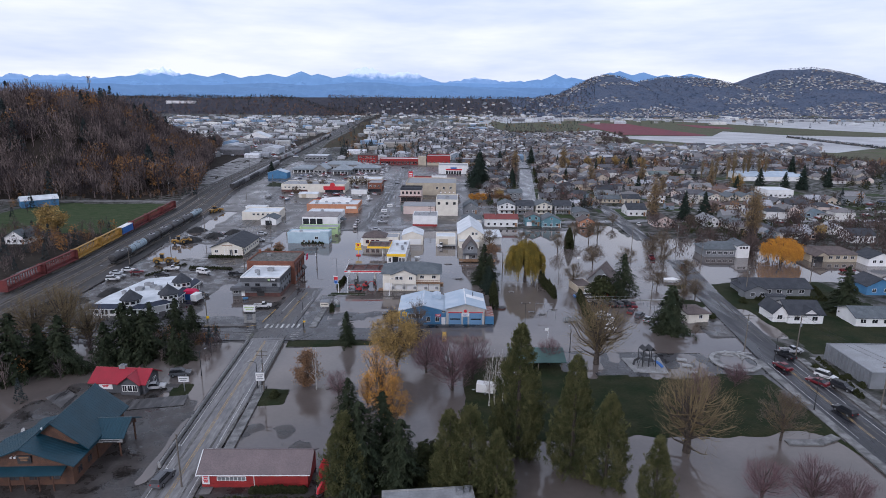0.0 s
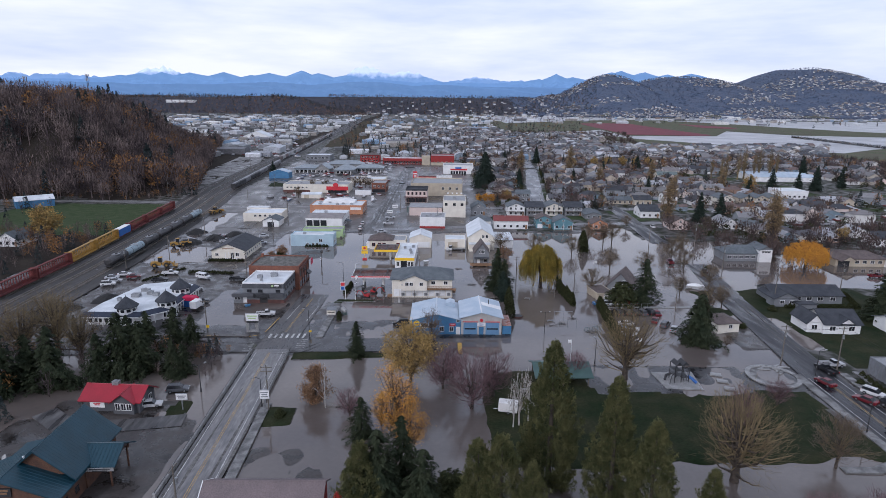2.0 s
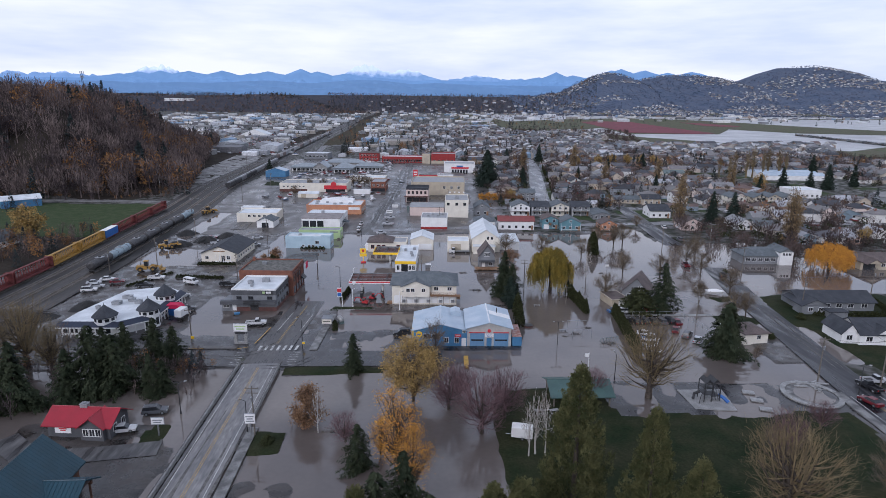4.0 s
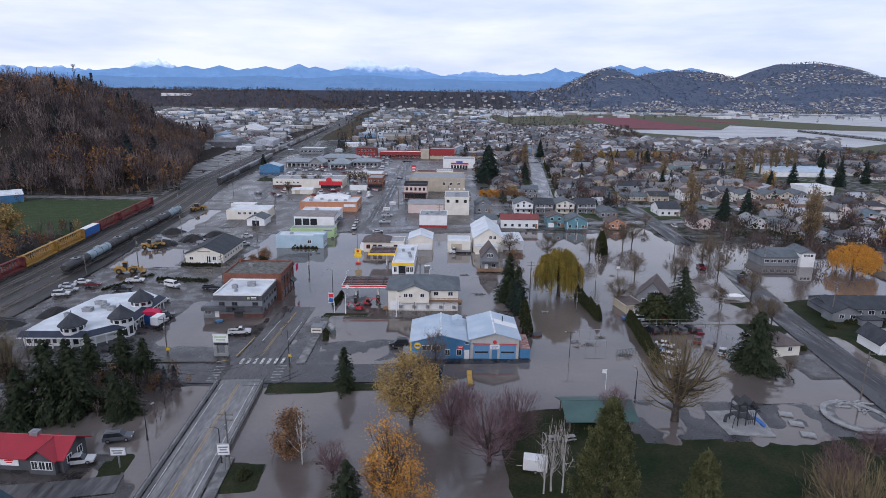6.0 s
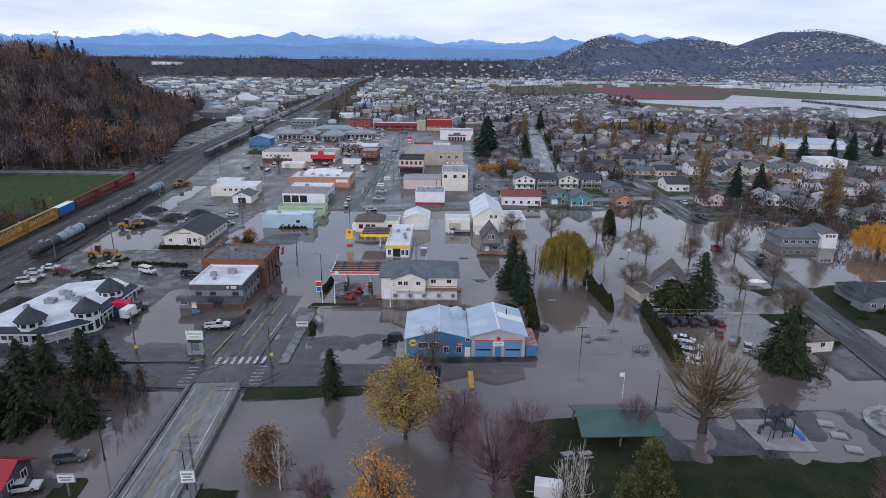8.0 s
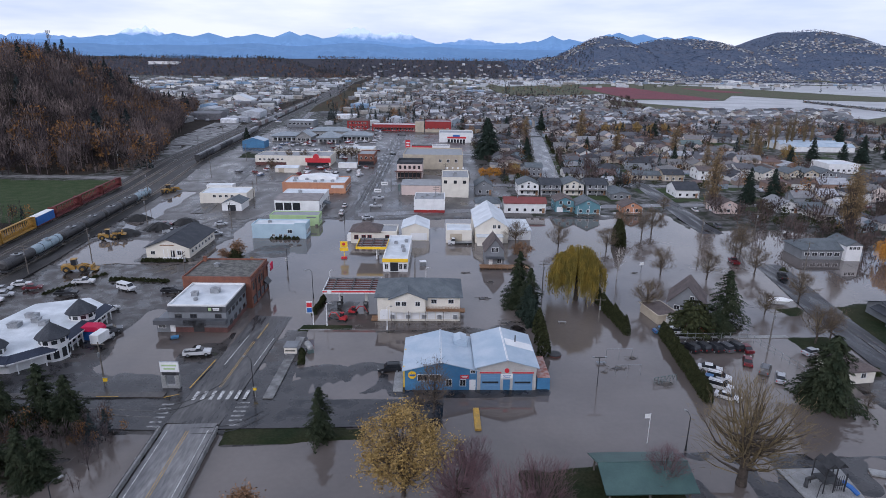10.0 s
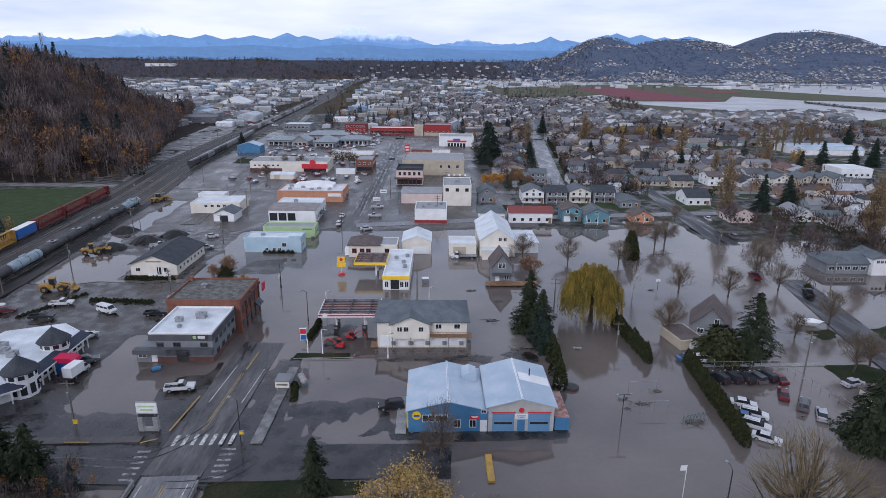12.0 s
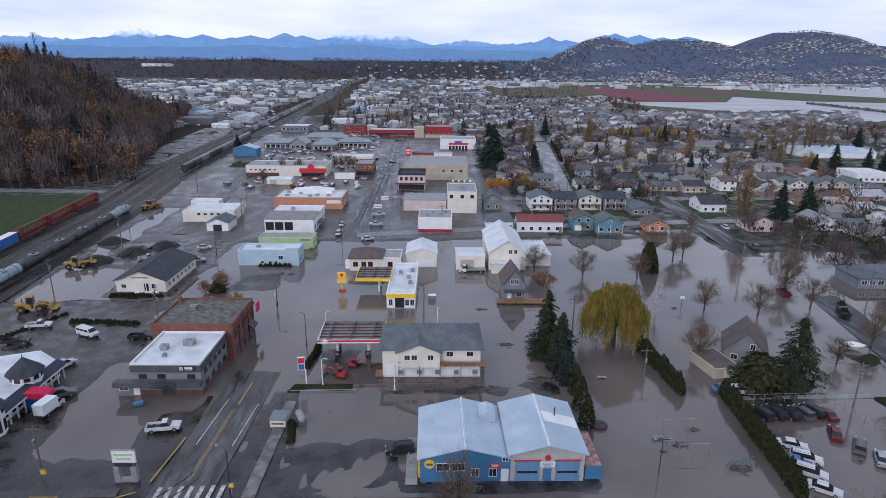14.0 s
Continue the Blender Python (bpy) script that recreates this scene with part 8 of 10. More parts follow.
# ---- the far town ----
def far_house(w, d, h, rh):
    """Walls, and roof, of a small far house."""
    c = [(-w / 2, -d / 2), (w / 2, -d / 2), (w / 2, d / 2), (-w / 2, d / 2)]
    walls = ([(x, y, 0) for x, y in c] + [(x, y, h) for x, y in c] + [(-w / 2, 0, h + rh), (w / 2, 0, h + rh)],
             [(0, 1, 5, 4), (1, 2, 6, 5), (2, 3, 7, 6), (3, 0, 4, 7), (5, 6, 9, 9), (7, 4, 8, 8)])
    o = 0.5
    k = rh / (d / 2) * o
    roof = ([(-w / 2 - o, -d / 2 - o, h - k), (w / 2 + o, -d / 2 - o, h - k), (w / 2 + o, d / 2 + o, h - k), (-w / 2 - o, d / 2 + o, h - k), (-w / 2 - o, 0, h + rh + 0.1), (w / 2 + o, 0, h + rh + 0.1)],
            [(0, 1, 5, 4), (2, 3, 4, 5)])
    return walls, roof


KINDS = [far_house(11, 9, 3, 2.2), far_house(9, 10, 5.4, 2.2), far_house(14, 9, 3, 2), far_house(10, 12, 5.2, 2.6)]
spots = []
for _ in range(1900):
    y = 690 + 900 * r.random() ** 1.2
    x = 0.01 * y + r.random() * (0.26 * y + 40)
    if y > 1250 and x > 200:
        continue
    gx_, gy_ = round(x / 17) * 17 + r.uniform(-3, 3), round(y / 22) * 22 + r.uniform(-3, 3)
    spots.append((gx_, gy_, 0.3, r.uniform(0.85, 1.15), r.choice((0, math.pi / 2)) + 0.07, r.randrange(4)))
for _ in range(420):
    y = r.uniform(690, 900)
    x = r.uniform(0.26, 0.7) * y
    spots.append((x, y, 0.3, r.uniform(0.85, 1.15), r.choice((0, math.pi / 2)), r.randrange(4)))
for _ in range(90):
    x, y = r.uniform(200, 2300), r.uniform(2300, 3200)
    spots.append((x, y, 0.3, r.uniform(1.0, 2.0), r.uniform(0, 3), r.randrange(4)))
for _ in range(6800):
    x, y = r.uniform(750, 3600), 3250 + 1000 * r.random() ** 1.3
    if float(fbm(np.array([x * 0.4]), np.array([y * 1.6]), 200, 3, 71)[0]) > 0.04:
        spots.append((x, y, None, r.uniform(0.6, 1.15), r.uniform(-0.4, 0.4), r.randrange(4)))
for _ in range(160):
    x, y = r.uniform(-300, 1000), r.uniform(3300, 3900)
    spots.append((x, y, None, r.uniform(1.0, 1.8), r.uniform(-0.4, 0.4), r.randrange(4)))
# garages and sheds in the back gardens
for _ in range(330):
    x, y = r.uniform(52, 440), r.uniform(296, 690)
    if x < 200 + (y - 260) * 0.75 and free(x, y, 2):
        spots.append((x, y, 0.2, r.uniform(0.35, 0.6), r.choice((0, math.pi / 2)) - 0.07, r.randrange(4)))
scatter("distant_house_walls", [w for w, _ in KINDS], spots, FAR_WALLS, "pale walls of distant houses", "houses")
scatter("distant_house_roofs", [q for _, q in KINDS], spots, FAR_ROOFS, "grey roofs of distant houses", "houses")


def far_shed(w, d, h):
    c = [(-w / 2, -d / 2), (w / 2, -d / 2), (w / 2, d / 2), (-w / 2, d / 2)]
    return ([(x, y, 0) for x, y in c] + [(x, y, h) for x, y in c] + [(-w / 2, 0, h + 1.5), (w / 2, 0, h + 1.5)],
            [(0, 1, 5, 4), (1, 2, 6, 5), (2, 3, 7, 6), (3, 0, 4, 7), (4, 5, 9, 8), (6, 7, 8, 9), (5, 6, 9, 9), (7, 4, 8, 8)])


spots, used = [], set()
for _ in range(3600):
    y = 680 + 2700 * r.random() ** 1.25
    x = -r.uniform(0.03, 0.44) * y if r.random() < 0.8 else r.uniform(-0.03, 0.13) * max(y, 1350)
    cell = (int(x / (26 + y * 0.006)), int(y / (34 + y * 0.012)))
    rail_x = -147 - (y - 700) * 0.034
    if cell in used or rail_x - 22 < x < rail_x + 60 or hills(np.array([x]), np.array([y]))[0] > 2 or abs(x - (0.06 * y - 42)) < 12 or r.random() < 0.38 or (abs(x + 281) < 45 and 1040 < y < 1150):
        continue
    used.add(cell)
    spots.append((x, y, 0.3, r.uniform(0.6, 1.15), r.choice((0, 0, 1.57)) + r.uniform(-0.06, 0.06), r.randrange(4)))
for _ in range(40):
    y = r.uniform(2000, 3300)
    spots.append((r.uniform(0.1, 0.8) * y, y, 0.5, r.uniform(0.8, 1.6), r.uniform(-0.2, 0.2), r.randrange(4)))
scatter("distant_sheds", [far_shed(20, 13, 4.5), far_shed(28, 16, 5.5), far_shed(14, 12, 5), far_shed(38, 18, 6)], spots, FAR_SHEDS, "pale sheds of a distant trading estate", "sheds")
box_car = Shape().box(-2.2, 2.2, -0.9, 0.9, 0.3, 1.0).box(-1.2, 1.0, -0.8, 0.8, 1.0, 1.6, 0.85)
spots = []
for _ in range(1300):
    y = r.uniform(700, 2300)
    spots.append((-r.uniform(0.19, 0.42) * y, y, 0.4, r.uniform(1, 1.6), r.uniform(0, 3), 0))
for _ in range(260):
    spots.append((r.uniform(-95, -20), r.uniform(385, 640), 0.4, 1, r.uniform(0, 3), 0))
spots = [p for p in spots if not (-95 < p[0] < -20 and 415 < p[1] < 445) and hills(np.array([p[0]]), np.array([p[1]]))[0] < 3]
for _ in range(240):
    x, y = r.uniform(100, 330), r.uniform(300, 640)
    if free(x, y, 2):
        spots.append((x, y, 0.35, 1, r.choice((0, 1.57)), 0))
scatter("distant_vehicles", [(box_car.v, box_car.f)], spots, FAR_CARS, "parked vehicles far off", "vehicles")

b = Building("domed_tent", -281, 1088, 46, 40, 3, 0, WHITE, "large white fabric storage dome", "tent")
b.body()
b.gable(9, ROOF_WHITE, "y", 0.3)
hall_z = float(ground_z(np.array([-1255.0]), np.array([3330.0]))[0])
b = Building("hilltop_hall", -1255, 3330, 150, 40, hall_z + 13, 0, WHITE, "long white hall on the wooded bluff", "hall", "", hall_z - 4)
b.body()
b.flat(ROOF_WHITE, lip=0.6)


# ---- mountains on the horizon ----
def range_line(name, y, peaks, base, rough, seed, material, label, foot=0.0, width=6800, crag=0.35):
    xs = np.linspace(-width / 2, width / 2, 900)
    prof = np.full(xs.shape, base, float)
    for cx, h, w in peaks:
        prof = np.maximum(prof, base + (h - base) * np.maximum(0, 1 - np.abs(xs - cx) / w) ** 1.15)
    prof = prof + 4 + rough * fbm(xs, xs * 0 + seed, 190, 5, seed) + rough * crag * fbm(xs, xs * 0 + seed, 40, 4, seed + 9)
    rows = 26
    ys = np.linspace(0, 1, rows)
    z = np.zeros((rows, len(xs)))
    for i, t in enumerate(ys):
        fold = 1 + 0.3 * fbm(xs + 60 * i, xs * 0 + i * 30.0, 160, 4, seed + 3) * (1 - t) * t * 4
        z[i] = foot + (prof - foot) * (t ** 0.9) * fold
    return tagged(new(name, grid_mesh(name, xs, y + ys * 60, z, None, [material])), label, "mountains", "", "structure")


def haze_glow_mat(name, low, high, snow=None, line=0.0, top=0.0, glow=0.5):
    """Far slopes: haze of kilometres of air put in the colour, plus a glow."""
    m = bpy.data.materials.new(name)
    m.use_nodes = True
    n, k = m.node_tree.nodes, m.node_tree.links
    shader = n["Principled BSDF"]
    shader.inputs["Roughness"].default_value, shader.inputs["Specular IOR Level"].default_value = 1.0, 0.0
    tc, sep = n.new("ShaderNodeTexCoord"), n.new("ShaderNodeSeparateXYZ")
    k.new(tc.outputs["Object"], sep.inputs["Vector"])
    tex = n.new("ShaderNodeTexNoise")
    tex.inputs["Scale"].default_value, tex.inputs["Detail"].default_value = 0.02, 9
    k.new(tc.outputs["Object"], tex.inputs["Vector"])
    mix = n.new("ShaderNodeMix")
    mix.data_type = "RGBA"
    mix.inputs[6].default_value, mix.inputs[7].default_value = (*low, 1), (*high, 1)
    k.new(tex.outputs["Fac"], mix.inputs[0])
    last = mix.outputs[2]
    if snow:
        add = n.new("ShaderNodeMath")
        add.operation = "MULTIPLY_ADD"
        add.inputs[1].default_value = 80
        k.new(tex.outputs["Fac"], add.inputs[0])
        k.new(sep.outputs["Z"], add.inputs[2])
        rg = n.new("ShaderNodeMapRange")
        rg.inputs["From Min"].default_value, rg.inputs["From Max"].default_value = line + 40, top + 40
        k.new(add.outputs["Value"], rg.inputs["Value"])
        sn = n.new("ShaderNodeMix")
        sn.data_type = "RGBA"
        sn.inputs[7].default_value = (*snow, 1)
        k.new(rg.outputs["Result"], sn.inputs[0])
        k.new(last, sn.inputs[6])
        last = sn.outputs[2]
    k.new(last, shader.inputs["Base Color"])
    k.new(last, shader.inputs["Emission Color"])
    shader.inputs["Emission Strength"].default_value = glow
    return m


# blue haze is painted into each range's colour, and all three glow
HAZE_SNOW = haze_glow_mat("far_snow_range_haze", (0.13, 0.22, 0.37), (0.2, 0.31, 0.48), (0.52, 0.59, 0.7), 258, 300)
HAZE_BLUE = haze_glow_mat("far_blue_range_haze", (0.115, 0.21, 0.36), (0.15, 0.255, 0.42))
HAZE_NEAR = haze_glow_mat("far_foothills_haze", (0.095, 0.17, 0.295), (0.125, 0.21, 0.34))
range_line("backdrop_snow_peaks", 4750, [(-3060, 260, 260), (-2850, 262, 220), (-2745, 255, 200), (-2645, 260, 240), (-2520, 245, 240), (-2035, 314, 160), (-1980, 323, 150), (-1920, 328, 140), (-1870, 320, 130), (-435, 331, 190), (-380, 340, 180), (-325, 332, 220), (-250, 304, 230), (-115, 297, 190), (-45, 304, 130), (25, 288, 150), (120, 256, 150), (390, 238, 170), (485, 265, 190), (570, 248, 180), (685, 237, 200)], 236, 20, 4, HAZE_SNOW, "snow-capped horizon mountains with blue haze in their colour", crag=0.8)
range_line("backdrop_blue_range", 4680, [(-2345, 227, 300), (-2215, 257, 330), (-2070, 270, 300), (-1905, 280, 220), (-1700, 278, 330), (-1450, 280, 260), (-1240, 261, 260), (-1105, 279, 330), (-860, 297, 230), (-735, 282, 260), (-525, 272, 300), (-310, 245, 330), (-55, 218, 260), (250, 212, 300), (815, 238, 220), (965, 256, 220), (1100, 299, 200), (1230, 271, 260), (1535, 308, 330), (1610, 318, 360), (1800, 314, 380), (1980, 300, 380), (2170, 312, 380), (3490, 376, 330)], 222, 9, 14, HAZE_BLUE, "forested mountain range with blue haze in its colour")
range_line("backdrop_foothills", 4630, [(-2865, 201, 700), (-2015, 184, 700), (-1065, 208, 500), (-395, 226, 480), (160, 202, 420)], 190, 8, 24, HAZE_NEAR, "foothills with dark blue haze in their colour")


# ---- railway ----
BALLAST = surface("railway_ballast", (0.018, 0.0168, 0.016), (0.088, 0.083, 0.08), 3, 0.4, 0.5, 0.9, 0.5, along=0.1, gloss=0.25)
RAIL_STEEL = surface("rail_steel", (0.2, 0.19, 0.18), (0.13, 0.11, 0.1), 2, 0.2, 0.35, metal=0.6)
CAR_RED = surface("oxide_red_wagon", (0.15, 0.03, 0.027), (0.095, 0.024, 0.023), 2, 0.2, 0.7, grain=0.2)
CAR_DARK = surface("dark_wagon_paint", (0.03, 0.03, 0.033), (0.05, 0.048, 0.048), 2, 0.2, 0.5, grain=0.2)
CAR_PALE = surface("pale_blue_tank_paint", (0.28, 0.36, 0.4), (0.22, 0.28, 0.32), 2, 0.2, 0.5, grain=0.15)
CAR_GREY = surface("grey_wagon_paint", (0.22, 0.22, 0.225), (0.16, 0.16, 0.165), 2, 0.2, 0.6, grain=0.15)


def bend(pts, y):
    for (x0, y0), (x1, y1) in zip(pts, pts[1:]):
        if y <= y1:
            return x0 + (x1 - x0) * (y - y0) / (y1 - y0), math.degrees(math.atan2(y1 - y0, x1 - x0))
    return pts[-1][0], 90.0


LINE_A = [(-129, 120), (-130, 227), (-138.5, 345), (-150, 440), (-155, 560), (-158, 760), (-186, 1500), (-222, 2400)]
LINE_D = [(-112, 120), (-113, 240), (-117, 340), (-128, 434), (-133, 550), (-141, 716), (-164, 1500), (-200, 2400)]
LINES = [LINE_A, [(a[0] * 0.7 + d[0] * 0.3, a[1]) for a, d in zip(LINE_A, LINE_D)], [(a[0] * 0.4 + d[0] * 0.6, a[1]) for a, d in zip(LINE_A, LINE_D)], LINE_D]
ribbon("railway_bed", [((a[0] + d[0]) / 2, (a[1] + d[1]) / 2, 0.5) for a, d in zip(LINE_A, LINE_D)], 30, BALLAST, 0.5, "wide grey ballast bed of a rail yard", "railway")
for k, line in enumerate(LINES):
    track = thing("railway_track", line[0][0], line[0][1], 0, 0, "pair of steel rails on wooden sleepers", "railway track", "railway tracks")
    for off in (-0.75, 0.75):
        part("rail", Shape().tube([(x - line[0][0] + off, y - line[0][1], 0.72) for x, y in line], 0.09, 4), RAIL_STEEL, track)
    sl = Shape()
    y = 130.0
    while y < 620:
        x, a = bend(line, y)
        sl.box(x - line[0][0] - 1.3, x - line[0][0] + 1.3, y - line[0][1] - 0.13, y - line[0][1] + 0.13, 0.48, 0.62)
        y += 0.9 if y < 400 else 1.8
    tagged(part("sleeper_row", sl, WOOD_GREY, track), "dark wooden sleepers", "", "", "stuff")


def bogie(parent, y):
    s = part("bogie", shared("bogie", lambda: Shape().box(-0.9, 0.9, -1.2, 1.2, 0.35, 0.75).mesh("bogie", DARK_METAL)), None, parent, "", pose(0, y, 0))
    for dx in (-0.78, 0.78):
        for dy in (-0.9, 0.9):
            part("wheel", shared("rail_wheel", lambda: Shape().tube([(-0.07, 0, 0), (0.07, 0, 0)], 0.44, 12).mesh("wheel", RAIL_STEEL)), None, s, "", pose(dx, dy, 0.44))


def centre_beam(material, label):
    c = thing("centre_beam_wagon", 0, 0, 0, 0, label, "railway wagon", "flat wagons")
    part("deck", Shape().box(-1.4, 1.4, -10.4, 10.4, 0.8, 1.15), material, c)
    for y in (-10.4, 10.1):
        part("bulkhead", Shape().box(-1.4, 1.4, y, y + 0.3, 1.15, 4.7), material, c)
    part("top_beam", Shape().box(-0.5, 0.5, -10.1, 10.1, 4.45, 4.7), material, c)
    for i in range(15):
        y = -9.6 + i * 1.37
        part("upright", shared(("upright", material.name), lambda: Shape().box(-0.12, 0.12, -0.11, 0.11, 1.15, 4.45).mesh("upright", material)), None, c, "", pose(0, y, 0))
        if i < 14:
            part("brace", shared(("brace", material.name), lambda: Shape().tube([(0, 0, 1.2), (0, 1.37, 4.4)], 0.07, 4).mesh("brace", material)), None, c, "", pose(0, y, 0))
    part("truss_web", Shape().box(-0.03, 0.03, -10.1, 10.1, 1.15, 2.1), material, c)
    bogie(c, -7.5)
    bogie(c, 7.5)
    return c


def tank_wagon(material, label):
    c = thing("tank_wagon", 0, 0, 0, 0, label, "railway wagon", "tank wagons")
    part("tank", Shape().tube([(0, -7.0, 2.5), (0, -6.6, 2.5), (0, 6.6, 2.5), (0, 7.0, 2.5)], [0.8, 1.5, 1.5, 0.8], 16), material, c)
    part("dome", Shape().tube([(0, 0, 3.9), (0, 0, 4.4)], 0.5, 10), material, c)
    part("walkway", Shape().box(-1.2, 1.2, -1.2, 1.2, 3.95, 4.05), STEEL, c)
    part("underframe", Shape().box(-1.2, 1.2, -7.4, 7.4, 0.8, 1.1), DARK_METAL, c)
    for y in (-4.5, 0, 4.5):
        part("band", shared(("band", material.name), lambda: Shape().tube([(0, -0.08, 2.5), (0, 0.08, 2.5)], 1.54, 16).mesh("band", DARK_METAL)), None, c, "", pose(0, y, 0))
    bogie(c, -5.2)
    bogie(c, 5.2)
    return c


def hopper_wagon(material, label):
    c = thing("hopper_wagon", 0, 0, 0, 0, label, "railway wagon", "hopper wagons")
    part("body", Shape().prism([(-0.7, 0.9), (0.7, 0.9), (1.5, 2.0), (1.5, 4.2), (1.1, 4.6), (-1.1, 4.6), (-1.5, 4.2), (-1.5, 2.0)], -8, 8), material, c)
    for i in range(5):
        for sx in (-1.52, 1.52):
            part("rib", shared(("hrib", material.name), lambda: Shape().box(-0.06, 0.06, -0.08, 0.08, 2.0, 4.2).mesh("rib", material)), None, c, "", pose(sx, -7.2 + i * 3.6, 0))
    part("roof_walk", Shape().box(-0.35, 0.35, -8, 8, 4.62, 4.72), STEEL, c)
    bogie(c, -6)
    bogie(c, 6)
    return c


def container_wagon():
    c = thing("container_wagon", 0, 0, 0, 0, "flat wagon with a blue container with a pale top", "railway wagon")
    part("deck", Shape().box(-1.4, 1.4, -6.5, 6.5, 0.8, 1.1), CAR_RED, c)
    part("container", Shape().box(-1.3, 1.3, -6.2, 6.2, 1.1, 4.2), BLUE_SIGN, c)
    part("container_roof", Shape().box(-1.34, 1.34, -6.25, 6.25, 4.2, 4.35), WHITE, c)
    bogie(c, -4.5)
    bogie(c, 4.5)
    return c


def run_train(line, y, wagons):
    made = {}
    for make, length in wagons:
        x, a = bend(line, y + length / 2)
        m = pose(x, y + length / 2, 0.72, 0, 0, a - 90)
        if make in made:
            copy_thing(made[make], m)
        else:
            made[make] = make()
            made[make].matrix_basis = m
        y += length


wagon_box = Shape().box(-1.5, 1.5, -8, 8, 1.0, 4.2).box(-1.1, 1.1, -8, 8, 4.2, 4.7, 0.9)
wagon_spots = []
for i in range(34):
    x, a = bend(LINES[2], 640 + i * 17.2)
    wagon_spots.append((x, 640 + i * 17.2, 0.7, 1, math.radians(a - 90), 0))
for i in range(14):
    wagon_spots.append((-78 - i * 1.2, 1080 + i * 17.2, 0.7, 1, 0.07, 0))
    wagon_spots.append((-62 - i * 1.2, 1100 + i * 17.2, 0.7, 1, 0.07, 0))
scatter("distant_wagons", [(wagon_box.v, wagon_box.f)], wagon_spots, FAR_WAGONS, "long line of grey freight wagons far off", "wagons")


def red_car():
    return centre_beam(CAR_RED, "oxide red centre-beam wagon, empty")


def yellow_car():
    return centre_beam(YELLOW, "yellow centre-beam wagon, empty")


def dark_tank():
    return tank_wagon(CAR_DARK, "black tank wagon on the siding")


def pale_tank():
    return tank_wagon(CAR_PALE, "pale blue-grey tank wagon on the siding")


def dark_hopper():
    return hopper_wagon(CAR_DARK, "dark covered hopper wagon in line")


def grey_hopper():
    return hopper_wagon(CAR_GREY, "grey covered hopper wagon in line")


run_train(LINE_A, 188, [(red_car, 21.5), (red_car, 21.5), (yellow_car, 21.5), (yellow_car, 21.5), (container_wagon, 14), (red_car, 21.5), (red_car, 21.5), (red_car, 21.5)])
run_train(LINE_D, 224, [(dark_tank, 15.5), (pale_tank, 15.5), (dark_tank, 15.5), (dark_tank, 15.5), (dark_tank, 15.5), (dark_tank, 15.5), (pale_tank, 15.5)])
run_train(LINE_D, 430, [(dark_hopper, 17), (dark_hopper, 17), (grey_hopper, 17), (dark_hopper, 17), (dark_hopper, 17), (grey_hopper, 17), (grey_hopper, 17), (dark_hopper, 17), (grey_hopper, 17), (grey_hopper, 17), (grey_hopper, 17)])


# ---- vehicles ----
def wheels(parent, xs, half, rad):
    tyre = shared(("tyre", rad), lambda: Shape().tube([(0, -0.12, 0), (0, 0.12, 0)], rad, 14).mesh("wheel", RUBBER))
    rim = shared(("rim", rad), lambda: Shape().tube([(0, -0.13, 0), (0, 0.13, 0)], rad * 0.58, 10).mesh("rim", STEEL))
    for x in xs:
        for s in (-1, 1):
            w = part("wheel", tyre, None, parent, "", pose(x, s * (half - 0.1), rad))
            part("rim", rim, None, w)


def lamps(parent, x_front, x_back, half, z):
    for s in (-1, 1):
        part("headlight", Shape().box(x_front - 0.05, x_front + 0.04, s * (half - 0.3) - 0.18, s * (half - 0.3) + 0.18, z, z + 0.16), LAMP_CLEAR, parent)
        part("tail_light", Shape().box(x_back - 0.04, x_back + 0.05, s * (half - 0.22) - 0.12, s * (half - 0.22) + 0.12, z, z + 0.2), LAMP_RED, parent)


def hull(outline, half, tuck=0.9):
    """A side outline across the width, drawn in a little at the top edge."""
    n = len(outline)
    top = max(z for _, z in outline)
    vs = []
    for s in (-1, 1):
        for x, z in outline:
            vs.append((x, s * half * (tuck if z > top - 0.06 else 1.0), z))
    fs = [tuple(range(n)), tuple(range(2 * n - 1, n - 1, -1))] + [(i, n + i, n + (i + 1) % n, (i + 1) % n) for i in range(n)]
    return Shape().add(vs, fs)


def cabin(parent, x0, x1, x2, x3, z0, z1, half, paint):
    """Glass house from x0..x3 at the belt to x1..x2 at the roof, with pillars and a roof panel."""
    t = half * 0.8
    vs = [(x0, -half, z0), (x3, -half, z0), (x3, half, z0), (x0, half, z0), (x1, -t, z1), (x2, -t, z1), (x2, t, z1), (x1, t, z1)]
    part("windows", Shape().add(vs, [(0, 1, 5, 4), (1, 2, 6, 5), (2, 3, 7, 6), (3, 0, 4, 7), (4, 5, 6, 7)]), GLASS, parent, "dark car glass").name = "glasshouse"
    top = Shape().box(x1 - 0.06, x2 + 0.06, -t - 0.03, t + 0.03, z1 - 0.02, z1 + 0.05, 0.94)
    part("roof", top, paint, parent)


def sedan(paint, label):
    c = thing("saloon_car", 0, 0, 0, 0, label, "car", "parked cars")
    part("body", hull([(-2.25, 0.3), (2.25, 0.3), (2.3, 0.65), (1.2, 0.88), (-1.6, 0.92), (-2.25, 0.9)], 0.9), paint, c)
    cabin(c, -1.7, -1.0, 0.35, 1.05, 0.88, 1.42, 0.8, paint)
    wheels(c, (-1.4, 1.4), 0.9, 0.32)
    lamps(c, 2.25, -2.25, 0.9, 0.62)
    return c


